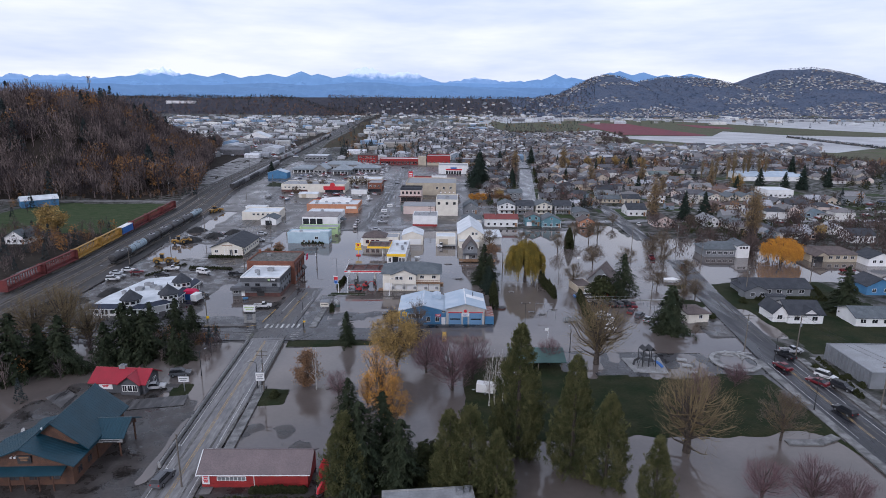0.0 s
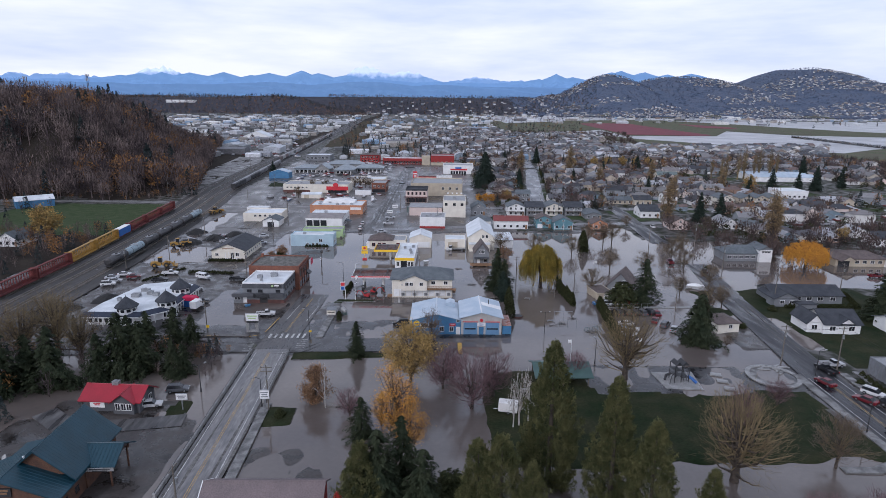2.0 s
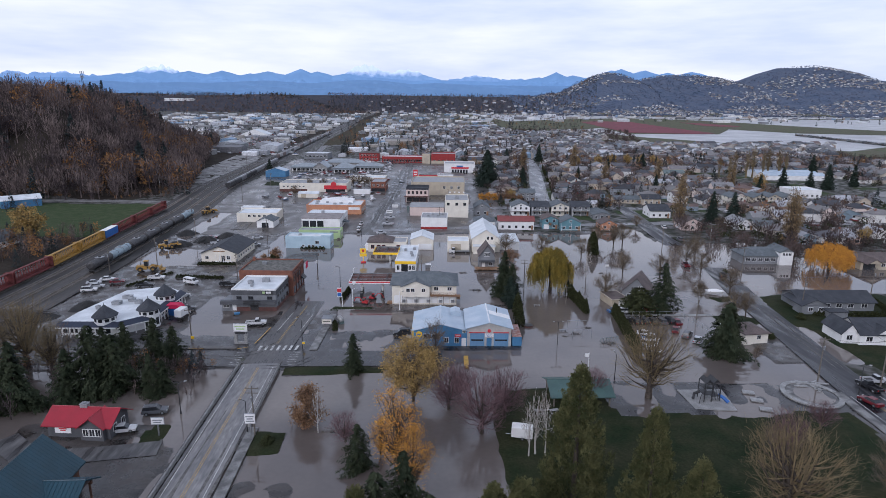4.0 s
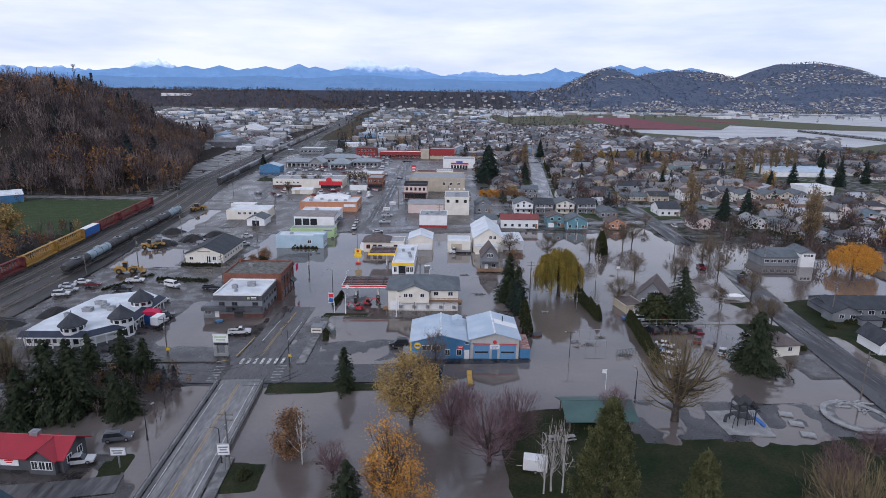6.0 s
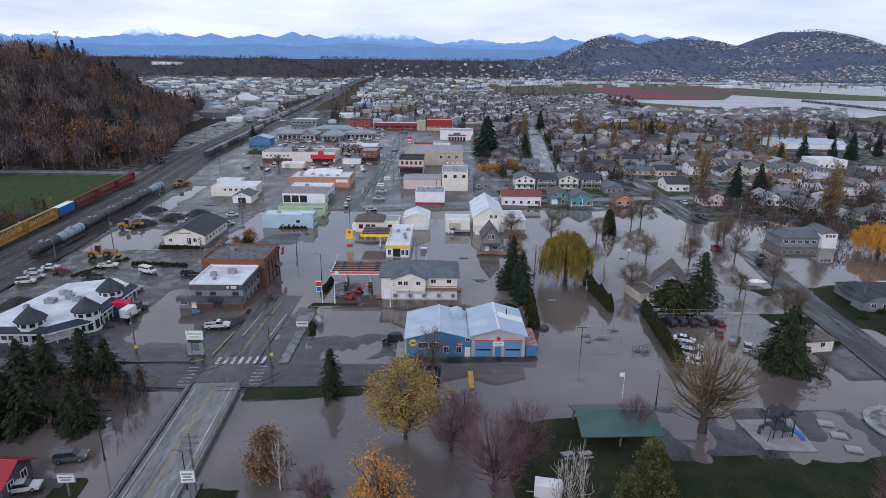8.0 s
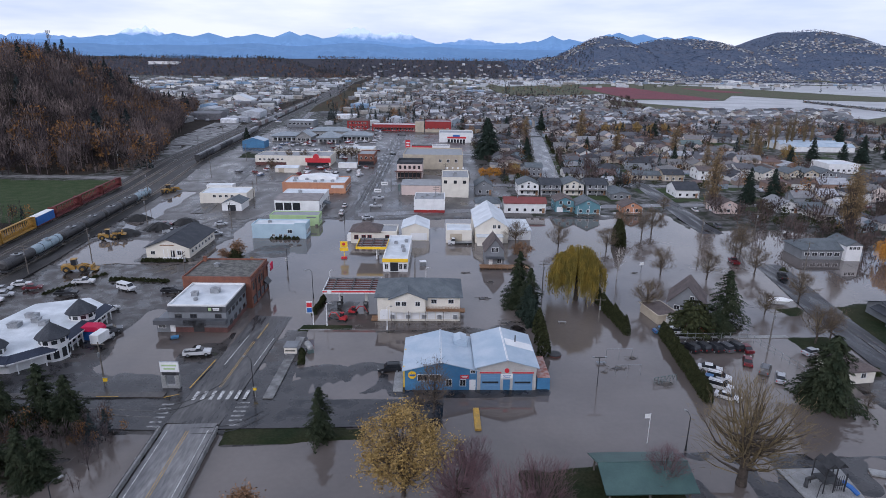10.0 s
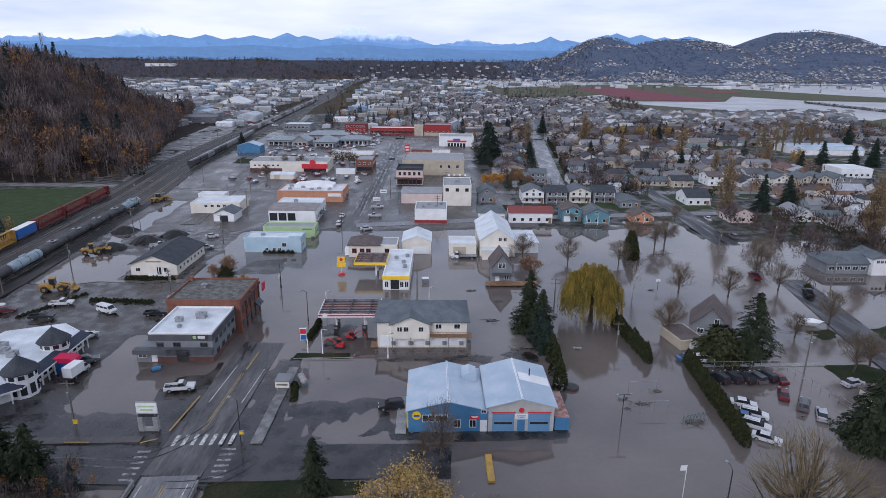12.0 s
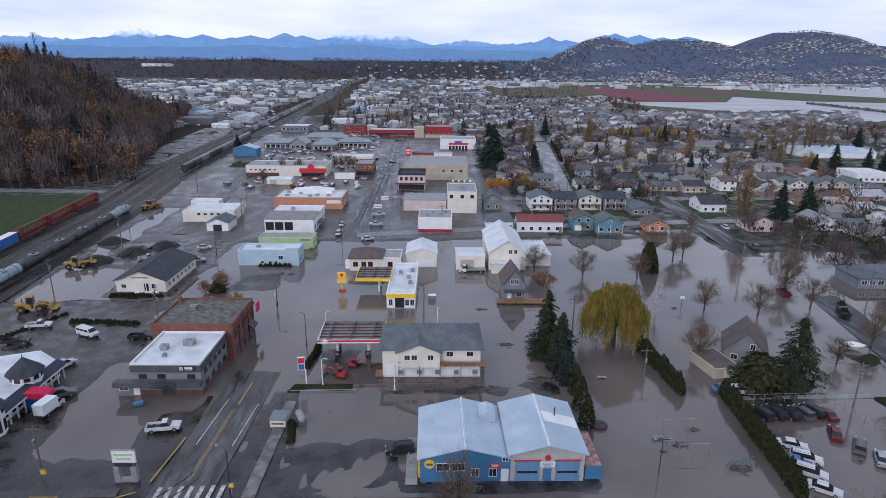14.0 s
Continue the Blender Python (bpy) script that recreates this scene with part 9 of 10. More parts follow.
def suv(paint, label):
    c = thing("estate_car", 0, 0, 0, 0, label, "car", "parked cars")
    part("body", hull([(-2.3, 0.38), (2.3, 0.38), (2.35, 0.8), (1.3, 1.05), (-2.25, 1.08)], 0.95), paint, c)
    cabin(c, -2.2, -1.95, 0.4, 1.15, 1.04, 1.72, 0.86, paint)
    wheels(c, (-1.4, 1.45), 0.95, 0.37)
    lamps(c, 2.3, -2.3, 0.95, 0.75)
    for s in (-0.5, 0.5):
        part("roof_rail", Shape().tube([(-1.8, s, 1.8), (0.2, s, 1.8)], 0.03, 4), DARK_METAL, c)
    return c


def pickup(paint, label):
    c = thing("pickup_truck", 0, 0, 0, 0, label, "pickup", "parked cars")
    part("body", hull([(-0.2, 0.45), (2.65, 0.45), (2.7, 0.95), (1.3, 1.15), (-0.2, 1.15)], 0.97), paint, c)
    part("bed", Shape().box(-2.75, -0.2, -0.97, -0.87, 0.5, 1.15).box(-2.75, -0.2, 0.87, 0.97, 0.5, 1.15).box(-2.75, -2.65, -0.87, 0.87, 0.5, 1.15).box(-2.65, -0.2, -0.87, 0.87, 0.5, 0.62), paint, c)
    part("bed_floor", Shape().box(-2.65, -0.2, -0.86, 0.86, 0.625, 0.65), DARK_METAL, c)
    cabin(c, -0.2, -0.1, 0.65, 1.25, 1.14, 1.78, 0.88, paint)
    wheels(c, (-1.75, 1.8), 0.97, 0.39)
    lamps(c, 2.65, -2.75, 0.97, 0.8)
    return c


def van(paint, label):
    c = thing("van", 0, 0, 0, 0, label, "van", "parked cars")
    part("body", hull([(-2.7, 0.4), (2.6, 0.4), (2.7, 0.9), (2.0, 1.25), (-2.7, 1.25)], 0.98), paint, c)
    part("upper_body", hull([(-2.68, 1.25), (1.95, 1.25), (1.3, 2.0), (-2.6, 2.05)], 0.95, 0.85), paint, c)
    part("windscreen", Shape().add([(1.97, -0.85, 1.3), (1.97, 0.85, 1.3), (1.36, 0.75, 1.98), (1.36, -0.75, 1.98)], [(0, 1, 2, 3)]), GLASS, c)
    for s in (-1, 1):
        for x0 in (-2.3, -1.0, 0.3):
            part("side_window", Shape().box(x0, x0 + 1.05, s * 0.95 - 0.02, s * 0.95 + 0.02, 1.38, 1.82), GLASS, c)
    wheels(c, (-1.7, 1.7), 0.98, 0.37)
    lamps(c, 2.65, -2.7, 0.98, 0.75)
    return c


def box_truck():
    c = thing("box_truck", 0, 0, 0, 0, "small white box truck in the diner lot", "truck")
    part("box", Shape().box(-3.2, 1.0, -1.15, 1.15, 0.9, 3.3), WHITE, c)
    part("cab", hull([(1.0, 0.5), (3.0, 0.5), (3.05, 1.3), (2.5, 1.5), (1.0, 1.5)], 1.0), PAINT_WHITE, c)
    cabin(c, 1.0, 1.05, 1.9, 2.5, 1.48, 2.2, 0.92, PAINT_WHITE)
    part("chassis", Shape().box(-3.1, 1.0, -0.6, 0.6, 0.5, 0.9), DARK_METAL, c)
    wheels(c, (-1.9, 2.1), 1.0, 0.42)
    return c


def flatbed():
    c = thing("flatbed_truck", 0, 0, 0, 0, "white flatbed truck standing in water", "truck")
    part("bed", Shape().box(-5.0, 0.8, -1.2, 1.2, 0.95, 1.15), STEEL, c)
    part("headboard", Shape().box(0.8, 0.9, -1.2, 1.2, 0.95, 2.4), DARK_METAL, c)
    part("cab", hull([(0.95, 0.5), (3.2, 0.5), (3.25, 1.4), (2.3, 1.6), (0.95, 1.6)], 1.1), PAINT_WHITE, c)
    cabin(c, 0.95, 1.0, 1.9, 2.3, 1.58, 2.4, 1.0, PAINT_WHITE)
    part("chassis", Shape().box(-4.8, 1.0, -0.5, 0.5, 0.55, 0.95), DARK_METAL, c)
    wheels(c, (-3.4, 2.2), 1.1, 0.46)
    return c


def lot(base, places):
    for i, (x, y, turn, z) in enumerate(places):
        m = pose(x, y, z, 0, 0, turn)
        if i:
            copy_thing(base, m)
        else:
            base.matrix_basis = m


lot(pickup(PAINT_WHITE, "white single-cab pickup on the wet lot"), [(-43.4, 175.2, 8, 0.15), (-88, 218.6, 8, 0.25)])
lot(pickup(PAINT_SILVER, "silver pickup parked by a hedge"), [(-84, 270, 20, 0.2), (-13.1, 325, 5, 0.5), (-13.4, 309, 175, 0.5), (100.6, 136, 0, 0.3)])
lot(pickup(PAINT_BLACK, "black pickup truck on wet ground"), [(-88, 210, 8, 0.25), (97.2, 133.2, 100, 0.35), (-62, 211.8, 5, 0.0), (109, 218, 70, 0.0)])
lot(pickup(PAINT_RED, "red pickup on the flooded street"), [(170.6, 210.8, 0, 0.0), (102, 232, 80, 0.0)])
lot(van(PAINT_WHITE, "white passenger van on the muddy lot"), [(-74.6, 213.6, -28, 0.2), (130, 195, 178, 0.1), (-27, 393, 86, 0.5)])
lot(suv(PAINT_BLACK, "black estate car in shallow water"), [(-3.6, 167.2, 184, 0.0), (60.8, 174.2, 108, -0.1), (63.4, 174.4, 106, -0.1), (65.8, 174, 106, -0.1), (70.6, 174.4, 108, -0.1), (99.4, 115.8, -62, 0.4), (92.4, 105.4, 103, 0.35)])
lot(suv(PAINT_WHITE, "white estate car parked outdoors"), [(61.1, 181.8, 2, 0.1), (-71.8, 198.4, 62, 0.25), (60.6, 161.6, -30, -0.15), (59.0, 158.2, -36, -0.15), (-103.4, 205.4, 15, 0.35), (-26.5, 297, 84, 0.45), (99.4, 121.2, -58, 0.4)])
lot(suv(PAINT_GREY, "grey estate car parked outdoors"), [(71.4, 164, 52, -0.1), (-66.2, 187, 28, 0.2), (68.2, 174, 104, -0.1), (-38.2, 87.5, 80, 0.32), (118.5, 274, 82, 0.3), (-50.8, 128.2, 10, 0.1)])
lot(sedan(PAINT_WHITE, "white saloon car parked outdoors"), [(60.7, 165.2, -24, -0.15), (58.7, 154.6, -38, -0.15), (-103.6, 217.3, 15, 0.35), (-53.8, 121.6, 12, 0.2), (122, 300, 82, 0.5), (-26.6, 310, 84, 0.45), (130.5, 300, 10, 0.45)])
lot(sedan(PAINT_SILVER, "silver saloon car parked outdoors"), [(-103.2, 209.5, 15, 0.35), (-106, 213.4, 15, 0.35), (72.6, 160.8, 58, -0.1), (-70, 281.5, 10, 0.2), (-67.5, 267.5, 15, 0.2), (-15.7, 290, 10, 0.2), (86, 171, 15, 0.0)])
lot(sedan(PAINT_RED, "red car standing in water"), [(72.6, 173.6, 92, -0.1), (70, 167.8, 62, -0.1), (92.6, 126.9, 103, 0.35), (95.6, 118.6, 118, 0.35), (-99, 214.5, 15, 0.35), (-90, 281, 10, 0.2)])
lot(sedan(PAINT_BLUE, "blue car standing in water"), [(58.6, 160.9, -32, -0.2), (-60.5, 371, 4, 0.5), (58.4, 182.8, 5, 0.0)])
box_truck().matrix_basis = pose(-65.4, 181.9, 0.2, 0, 0, 80) @ Matrix.Scale(0.85, 4)
flatbed().matrix_basis = pose(17, 254.6, -0.25, 0, 0, 180)

bt = thing("motor_boat", 96, 198.6, 0.3, -15, "white covered motor boat on flood water", "boat")
part("boat_hull", Shape().add([(-2.6, -1.1, 0.9), (1.6, -1.1, 0.95), (3.2, 0, 1.1), (1.6, 1.1, 0.95), (-2.6, 1.1, 0.9), (-2.5, -0.6, 0.0), (1.2, -0.5, 0.0), (2.4, 0, 0.2), (1.2, 0.5, 0.0), (-2.5, 0.6, 0.0)],
                           [(0, 1, 6, 5), (1, 2, 7, 6), (2, 3, 8, 7), (3, 4, 9, 8), (4, 0, 5, 9), (5, 6, 7, 8, 9)]), WHITE, bt)
part("cover", Shape().add([(-2.6, -1.1, 0.9), (1.6, -1.1, 0.95), (3.2, 0, 1.1), (1.6, 1.1, 0.95), (-2.6, 1.1, 0.9), (-1.5, 0, 1.5), (0.6, 0, 1.7)], [(0, 1, 6, 5), (1, 2, 6), (2, 3, 6), (3, 4, 5, 6), (4, 0, 5)]), WHITE, bt)
tr = thing("white_trailer", 19.2, 117, 0.2, -14, "small white enclosed trailer on the lawn", "trailer")
part("box", Shape().box(-1.9, 1.9, -1.0, 1.0, 0.5, 2.4), WHITE, tr)
part("drawbar", Shape().tube([(-1.9, 0, 0.55), (-3.0, 0, 0.5)], 0.06, 6), STEEL, tr)
wheels(tr, (0.1,), 1.05, 0.32)


def loader(x, y, turn, bucket, scale=1.0):
    c = thing("wheel_loader", x, y, 0.25, turn, "yellow articulated wheel loader on the muddy yard", "wheel loader", "wheel loaders")
    c.matrix_basis = pose(x, y, 0.25, 0, 0, turn) @ Matrix.Scale(scale, 4)
    part("rear_frame", hull([(-3.6, 0.8), (-0.3, 0.8), (-0.3, 1.6), (-0.9, 2.1), (-3.5, 2.0)], 1.1), YELLOW, c)
    part("front_frame", hull([(0.1, 0.7), (2.2, 0.7), (2.2, 1.5), (0.1, 1.7)], 0.8), YELLOW, c)
    part("cab", Shape().box(-1.2, 0.1, -0.8, 0.8, 1.9, 3.4, 0.9), GLASS, c)
    part("cab_roof", Shape().box(-1.3, 0.2, -0.85, 0.85, 3.4, 3.55), YELLOW, c)
    for s in (-0.6, 0.6):
        part("lift_arm", Shape().tube([(0.8, s, 2.0), (2.4, s, 1.7), (3.8, s, bucket)], 0.16, 5), YELLOW, c)
    part("bucket", Shape().prism([(3.5, bucket - 0.5), (5.0, bucket - 0.7), (4.9, bucket - 0.5), (4.0, bucket - 0.2), (3.9, bucket + 0.6), (3.6, bucket + 0.7)], -1.5, 1.5), YELLOW, c)
    part("exhaust", Shape().tube([(-2.4, 0.4, 2.0), (-2.4, 0.4, 3.0)], 0.08, 6), DARK_METAL, c)
    part("engine_grille", Shape().box(-3.65, -3.55, -0.8, 0.8, 1.0, 1.9), DARK_METAL, c)
    tyre = shared("loader_tyre", lambda: Shape().tube([(0, -0.32, 0), (0, -0.26, 0), (0, 0.26, 0), (0, 0.32, 0)], [0.6, 0.85, 0.85, 0.6], 16).mesh("wheel", RUBBER))
    hub = shared("loader_hub", lambda: Shape().tube([(0, -0.35, 0), (0, 0.35, 0)], 0.4, 10).mesh("hub", YELLOW))
    for wx in (-2.3, 1.5):
        for s in (-1, 1):
            w = part("wheel", tyre, None, c, "", pose(wx, s * 1.15, 0.85))
            part("hub", hub, None, w)


loader(-95, 229, 12, 1.0, 1.08)
loader(-101.5, 262.6, 20, 2.0, 1.0)
loader(-111, 341, 60, 1.2, 1.1)


def excavator(x, y, turn, reach):
    c = thing("mini_excavator", x, y, -0.1, turn, "red mini excavator with a dark track base", "excavator", "excavators")
    c.matrix_basis = pose(x, y, -0.1, 0, 0, turn) @ Matrix.Scale(0.82, 4)
    for s in (-0.75, 0.75):
        part("track", Shape().prism([(-1.2, 0.15), (-0.9, 0.0), (0.9, 0.0), (1.2, 0.15), (1.2, 0.5), (0.9, 0.65), (-0.9, 0.65), (-1.2, 0.5)], s - 0.2, s + 0.2), RUBBER, c)
    part("house", hull([(-1.3, 0.75), (0.8, 0.75), (0.8, 1.2), (-0.2, 1.7), (-1.2, 1.6)], 0.85), ORANGE_RED, c)
    part("cab", Shape().box(-0.3, 0.75, -0.8, 0.1, 1.2, 2.5, 0.9), GLASS, c)
    part("cab_roof", Shape().box(-0.35, 0.8, -0.85, 0.15, 2.5, 2.6), ORANGE_RED, c)
    part("boom", Shape().tube([(0.6, 0.3, 1.1), (1.8, 0.3, 2.6), (3.2, 0.3, 2.7)], [0.2, 0.18, 0.14], 6), ORANGE_RED, c)
    part("stick", Shape().tube([(3.2, 0.3, 2.7), (reach, 0.3, 1.0)], [0.14, 0.1], 6), ORANGE_RED, c)
    part("bucket", Shape().prism([(reach - 0.4, 0.4), (reach + 0.3, 0.4), (reach + 0.3, 0.9), (reach, 1.1)], 0.0, 0.6), DARK_METAL, c)


excavator(-13.2, 196, -15, 4.4)
excavator(-15.4, 191.8, 165, 4.0)

# ---- road markings and kerbs ----
def mark(name, x0, y0, x1, y1, w, z, material, label):
    dx, dy = x1 - x0, y1 - y0
    d = math.hypot(dx, dy)
    nx, ny = dy / d * w / 2, -dx / d * w / 2
    return setting(name, Shape().plate([(x0 - nx, y0 - ny), (x0 + nx, y0 + ny), (x1 + nx, y1 + ny), (x1 - nx, y1 - ny)], z - 0.02, z + 0.004), material, label, "road marking")


for i in range(7):
    x = -38.4 + i * 1.5
    mark("marking_crossing", x, 157.5, x + 0.12, 160.4, 0.62, 0.29, LINE_WHITE, "white zebra crossing bar")
for i in range(6):
    y = 149.4 + i * 1.35
    mark("marking_crossing_west", -43.2, y, -41.2, y, 0.5, 0.31, LINE_WORN, "worn zebra crossing bar")
    mark("marking_crossing_east", -30.2, y, -28.0, y, 0.5, 0.31, LINE_WORN, "white zebra crossing bar")
mark("marking_edge_west", -37.6, 161.5, -35.2, 184.5, 0.16, 0.26, LINE_WHITE, "white edge line").location.z = -0.03
mark("marking_edge_east", -31.6, 161.5, -29.4, 182.5, 0.16, 0.26, LINE_WHITE, "white edge line").location.z = -0.03
for off in (-0.18, 0.18):
    mark("marking_centre", -34.9 + off, 161.5, -33.3 + off, 181, 0.13, 0.26, LINE_YELLOW, "yellow centre line")
    mark("marking_centre_bridge", -36 + off, 60, -36 + off, 148, 0.13, 0.31, LINE_YELLOW, "yellow centre line")
    mark("marking_avenue_centre", 91.4 + off, 96, 93.9 + off, 130, 0.12, 0.36, LINE_YELLOW, "yellow centre line")
mark("marking_centre_flooded", -33.0, 182.5, -32.3, 190.5, 0.3, 0.19, LINE_YELLOW, "yellow line running into the water")
mark("marking_bridge_west", -39.3, 60, -39.3, 148, 0.14, 0.31, LINE_WHITE, "white edge line")
mark("marking_bridge_east", -32.7, 60, -32.7, 148, 0.14, 0.31, LINE_WHITE, "white edge line")
for y in range(310, 580, 12):
    x = -20 + (y - 300) * 0.045
    mark("marking_street_dash", x, y, x + 0.25, y + 5, 0.18, 0.5 if y > 446 else 0.46 + (y - 300) * 0.0003, LINE_WHITE, "pale lane dash")
mark("marking_avenue_edge", 94.6, 96, 97, 130, 0.14, 0.36, LINE_WHITE, "white edge line")
mark("marking_avenue_edge_west", 88.3, 96, 90.8, 130, 0.14, 0.36, LINE_WHITE, "white edge line")
TRACK_MUD = surface("dark_wet_tyre_mud", (0.012, 0.0118, 0.0115), (0.03, 0.029, 0.028), 1.2, 0.2, 0.3, 0.7, 0.2, gloss=0.3)
TRACK_SILT = surface("pale_dried_silt", (0.15, 0.145, 0.138), (0.09, 0.087, 0.083), 1.2, 0.2, 0.7, 0.9, 0.2, gloss=0.2)


def tyre_track(x0, y0, x1, y1, bow, width, z, material, label, seed, gauge=1.7):
    """Two ragged bands left by the wheels of a vehicle."""
    rr = random.Random(seed)
    tr = thing("tyre_track", 0, 0, 0, 0, label, "tyre track", "tyre tracks")
    dx, dy = x1 - x0, y1 - y0
    d = math.hypot(dx, dy)
    nx, ny = -dy / d, dx / d
    for side in (-gauge / 2, gauge / 2):
        sh, n = Shape(), 26
        for i in range(n + 1):
            k = i / n
            c = side + bow * 4 * k * (1 - k) + 0.12 * math.sin(k * 9 + seed)
            w = width * rr.uniform(0.35, 1.2) * min(1, 6 * k, 6 * (1 - k)) + 0.02
            for e in (-w / 2, w / 2):
                sh.v.append((x0 + dx * k + nx * (c + e), y0 + dy * k + ny * (c + e), z))
        sh.f = [(2 * i, 2 * i + 1, 2 * i + 3, 2 * i + 2) for i in range(n)]
        part("band", sh, material, tr)


for i, (x0, y0, x1, y1, bow, w, z, m_) in enumerate((
        (-36, 148, -24, 153.5, -2.2, 0.25, 0.318, TRACK_MUD),
        (-34, 164, -44, 154, 2.0, 0.25, 0.316, TRACK_MUD), (-38.6, 60, -38.2, 130, 0.2, 0.6, 0.31, TRACK_SILT), (-32.9, 58, -32.6, 120, 0.1, 0.6, 0.311, TRACK_SILT),
        (-60, 154.6, -42, 152.9, 0.3, 0.4, 0.319, TRACK_SILT), (-104, 157.4, -62, 154.6, 0.2, 0.5, 0.321, TRACK_SILT), (-19.2, 320, -13.6, 440, 0.3, 0.7, 0.53, TRACK_SILT),
        (-16.4, 330, -9.5, 480, 0.2, 0.7, 0.532, TRACK_MUD), (-21.5, 304, -17.4, 380, 0.2, 0.6, 0.528, TRACK_MUD), (91, 70, 94.6, 134, 0.1, 0.5, 0.362, TRACK_SILT), (97.6, 140, 104.5, 188, 0.2, 0.5, 0.335, TRACK_SILT))):
    tyre_track(x0, y0, x1, y1, bow, w, z, m_, "dark wheel tracks of wet mud on asphalt" if m_ is TRACK_MUD else "pale wheel tracks of silt on asphalt", i)
kerb = [(-43.8, 158.4), (-41.4, 159.4), (-40.3, 161.5), (-38.9, 172.5)]
for (x0, y0), (x1, y1) in zip(kerb[::2], kerb[1::2]):
    mark("kerb_yellow", x0, y0, x1, y1, 0.22, 0.4, KERB_YELLOW, "yellow painted kerb")
for x0, x1 in ((-56, -52), (-95, -88)):
    mark("kerb_yellow_west", x0, 159.2, x1, 159.0, 0.22, 0.38, KERB_YELLOW, "yellow painted kerb")
mark("kerb_island", -24.5, 186.7, -12.0, 186.5, 0.2, 0.32, CONCRETE, "concrete kerb of the island")

# ---- bridge parapets ----
for x, side in ((-40.6, "west"), (-31.3, "east")):
    p = thing("bridge_parapet", x, 122, 0.1, 0, "weathered concrete parapet along the causeway", "parapet", "bridge parapets")
    y0, y1 = (-30, 26) if side == "west" else (0.5, 26)
    part("wall", Shape().box(-0.15, 0.15, y0, y1, 0, 0.75), CONCRETE, p)
    part("coping", Shape().box(-0.22, 0.22, y0, y1, 0.75, 0.88), PALE_CONCRETE, p)
    y = y0
    while y <= y1:
        part("pier", shared("parapet_pier", lambda: Shape().box(-0.25, 0.25, -0.25, 0.25, 0, 1.0).mesh("pier", CONCRETE)), None, p, "", pose(0, y, 0))
        y += 4.0
    part("guard_rail", Shape().tube([(0, y0, 1.1), (0, y1, 1.1)], 0.06, 5), DARK_METAL, p)

# ---- poles, lamps and signs ----
def utility_pole(x, y, h=10.5, turn=0, arms=2, z=0.0):
    p = thing("utility_pole", x, y, z, turn, "weathered wooden utility pole with crossarms", "utility pole", "utility poles")
    part("pole", shared(("pole", h), lambda: Shape().tube([(0, 0, -0.5), (0, 0, h)], [0.17, 0.11], 8).mesh("pole", WOOD_GREY)), None, p)
    for i in range(arms):
        part("crossarm", shared("crossarm", lambda: Shape().box(-1.2, 1.2, -0.06, 0.06, -0.06, 0.06).tube([(-1.1, 0, 0.06), (-1.1, 0, 0.22)], 0.04, 5).tube([(1.1, 0, 0.06), (1.1, 0, 0.22)], 0.04, 5).mesh("crossarm", WOOD_GREY)), None, p, "", pose(0, 0, h - 0.5 - i * 0.9))
    if arms:
        part("transformer", shared("transformer", lambda: Shape().tube([(0, -0.35, -0.5), (0, -0.35, 0.4)], 0.22, 8).mesh("transformer", STEEL)), None, p, "", pose(0, 0, h - 2.4))


def wire(a, b_, sag=0.7):
    """One slack cable from pole to pole."""
    pts = []
    for i in range(11):
        t = i / 10
        pts.append((a[0] + (b_[0] - a[0]) * t, a[1] + (b_[1] - a[1]) * t, a[2] + (b_[2] - a[2]) * t - sag * 4 * t * (1 - t)))
    w = thing("overhead_cable", 0, 0, 0, 0, "thin dark overhead cable between poles", "cable", "overhead cables")
    part("strand", Shape().tube(pts, 0.025, 3, False), DARK_METAL, w)


POLES = [(-34.6, 86.0, 10), (-29.4, 119.5, 10), (-56.5, 163.6, 9), (113.8, 181.5, 11), (100.9, 134.6, 11), (89.8, 138.8, 10), (142.2, 191, 11), (101.6, 107.2, 11), (117.9, 221.6, 10), (-61.1, 219.3, 9), (-64.3, 275.6, 10), (-97.6, 283.2, 11), (-97.2, 241.2, 10), (79.7, 176.2, 9), (75.6, 184.6, 7), (100.8, 251.7, 10), (2.1, 221.4, 8), (36.4, 209.9, 9), (-160.4, 399.6, 12), (-107.2, 226.5, 9), (-115.1, 327.6, 13), (-65, 312, 11), (45.5, 189.5, 6), (126, 262, 10), (129, 305, 10), (131, 345, 10), (80, 330, 9), (79, 372, 10), (77, 420, 10), (93, 500, 10), (104, 560, 10), (12, 306, 10), (46, 302, 9), (-8, 352, 10), (-5, 420, 11), (1, 500, 11), (-104, 380, 11), (-101, 440, 11), (-140, 470, 12), (-150, 560, 12), (-76, 362, 10), (20, 368, 10), (165, 305, 9), (200, 305, 9), (240, 306, 9), (160, 358, 9), (220, 348, 9)]
for i, (x, y, h) in enumerate(POLES):
    utility_pole(x, y, h, -4 if i % 3 else 86, 1 + i % 2)
for i, j in ((7, 4), (4, 3), (3, 8), (8, 15), (15, 23), (23, 24), (24, 25), (3, 6), (4, 5), (13, 14), (18, 20), (20, 11), (11, 12), (26, 27), (27, 28), (29, 30), (33, 34), (34, 35), (36, 37), (38, 39)):
    a, c = POLES[i], POLES[j]
    for off in (-1.0, 1.0):
        wire((a[0] + off, a[1], a[2] - 0.3), (c[0] + off, c[1], c[2] - 0.3))


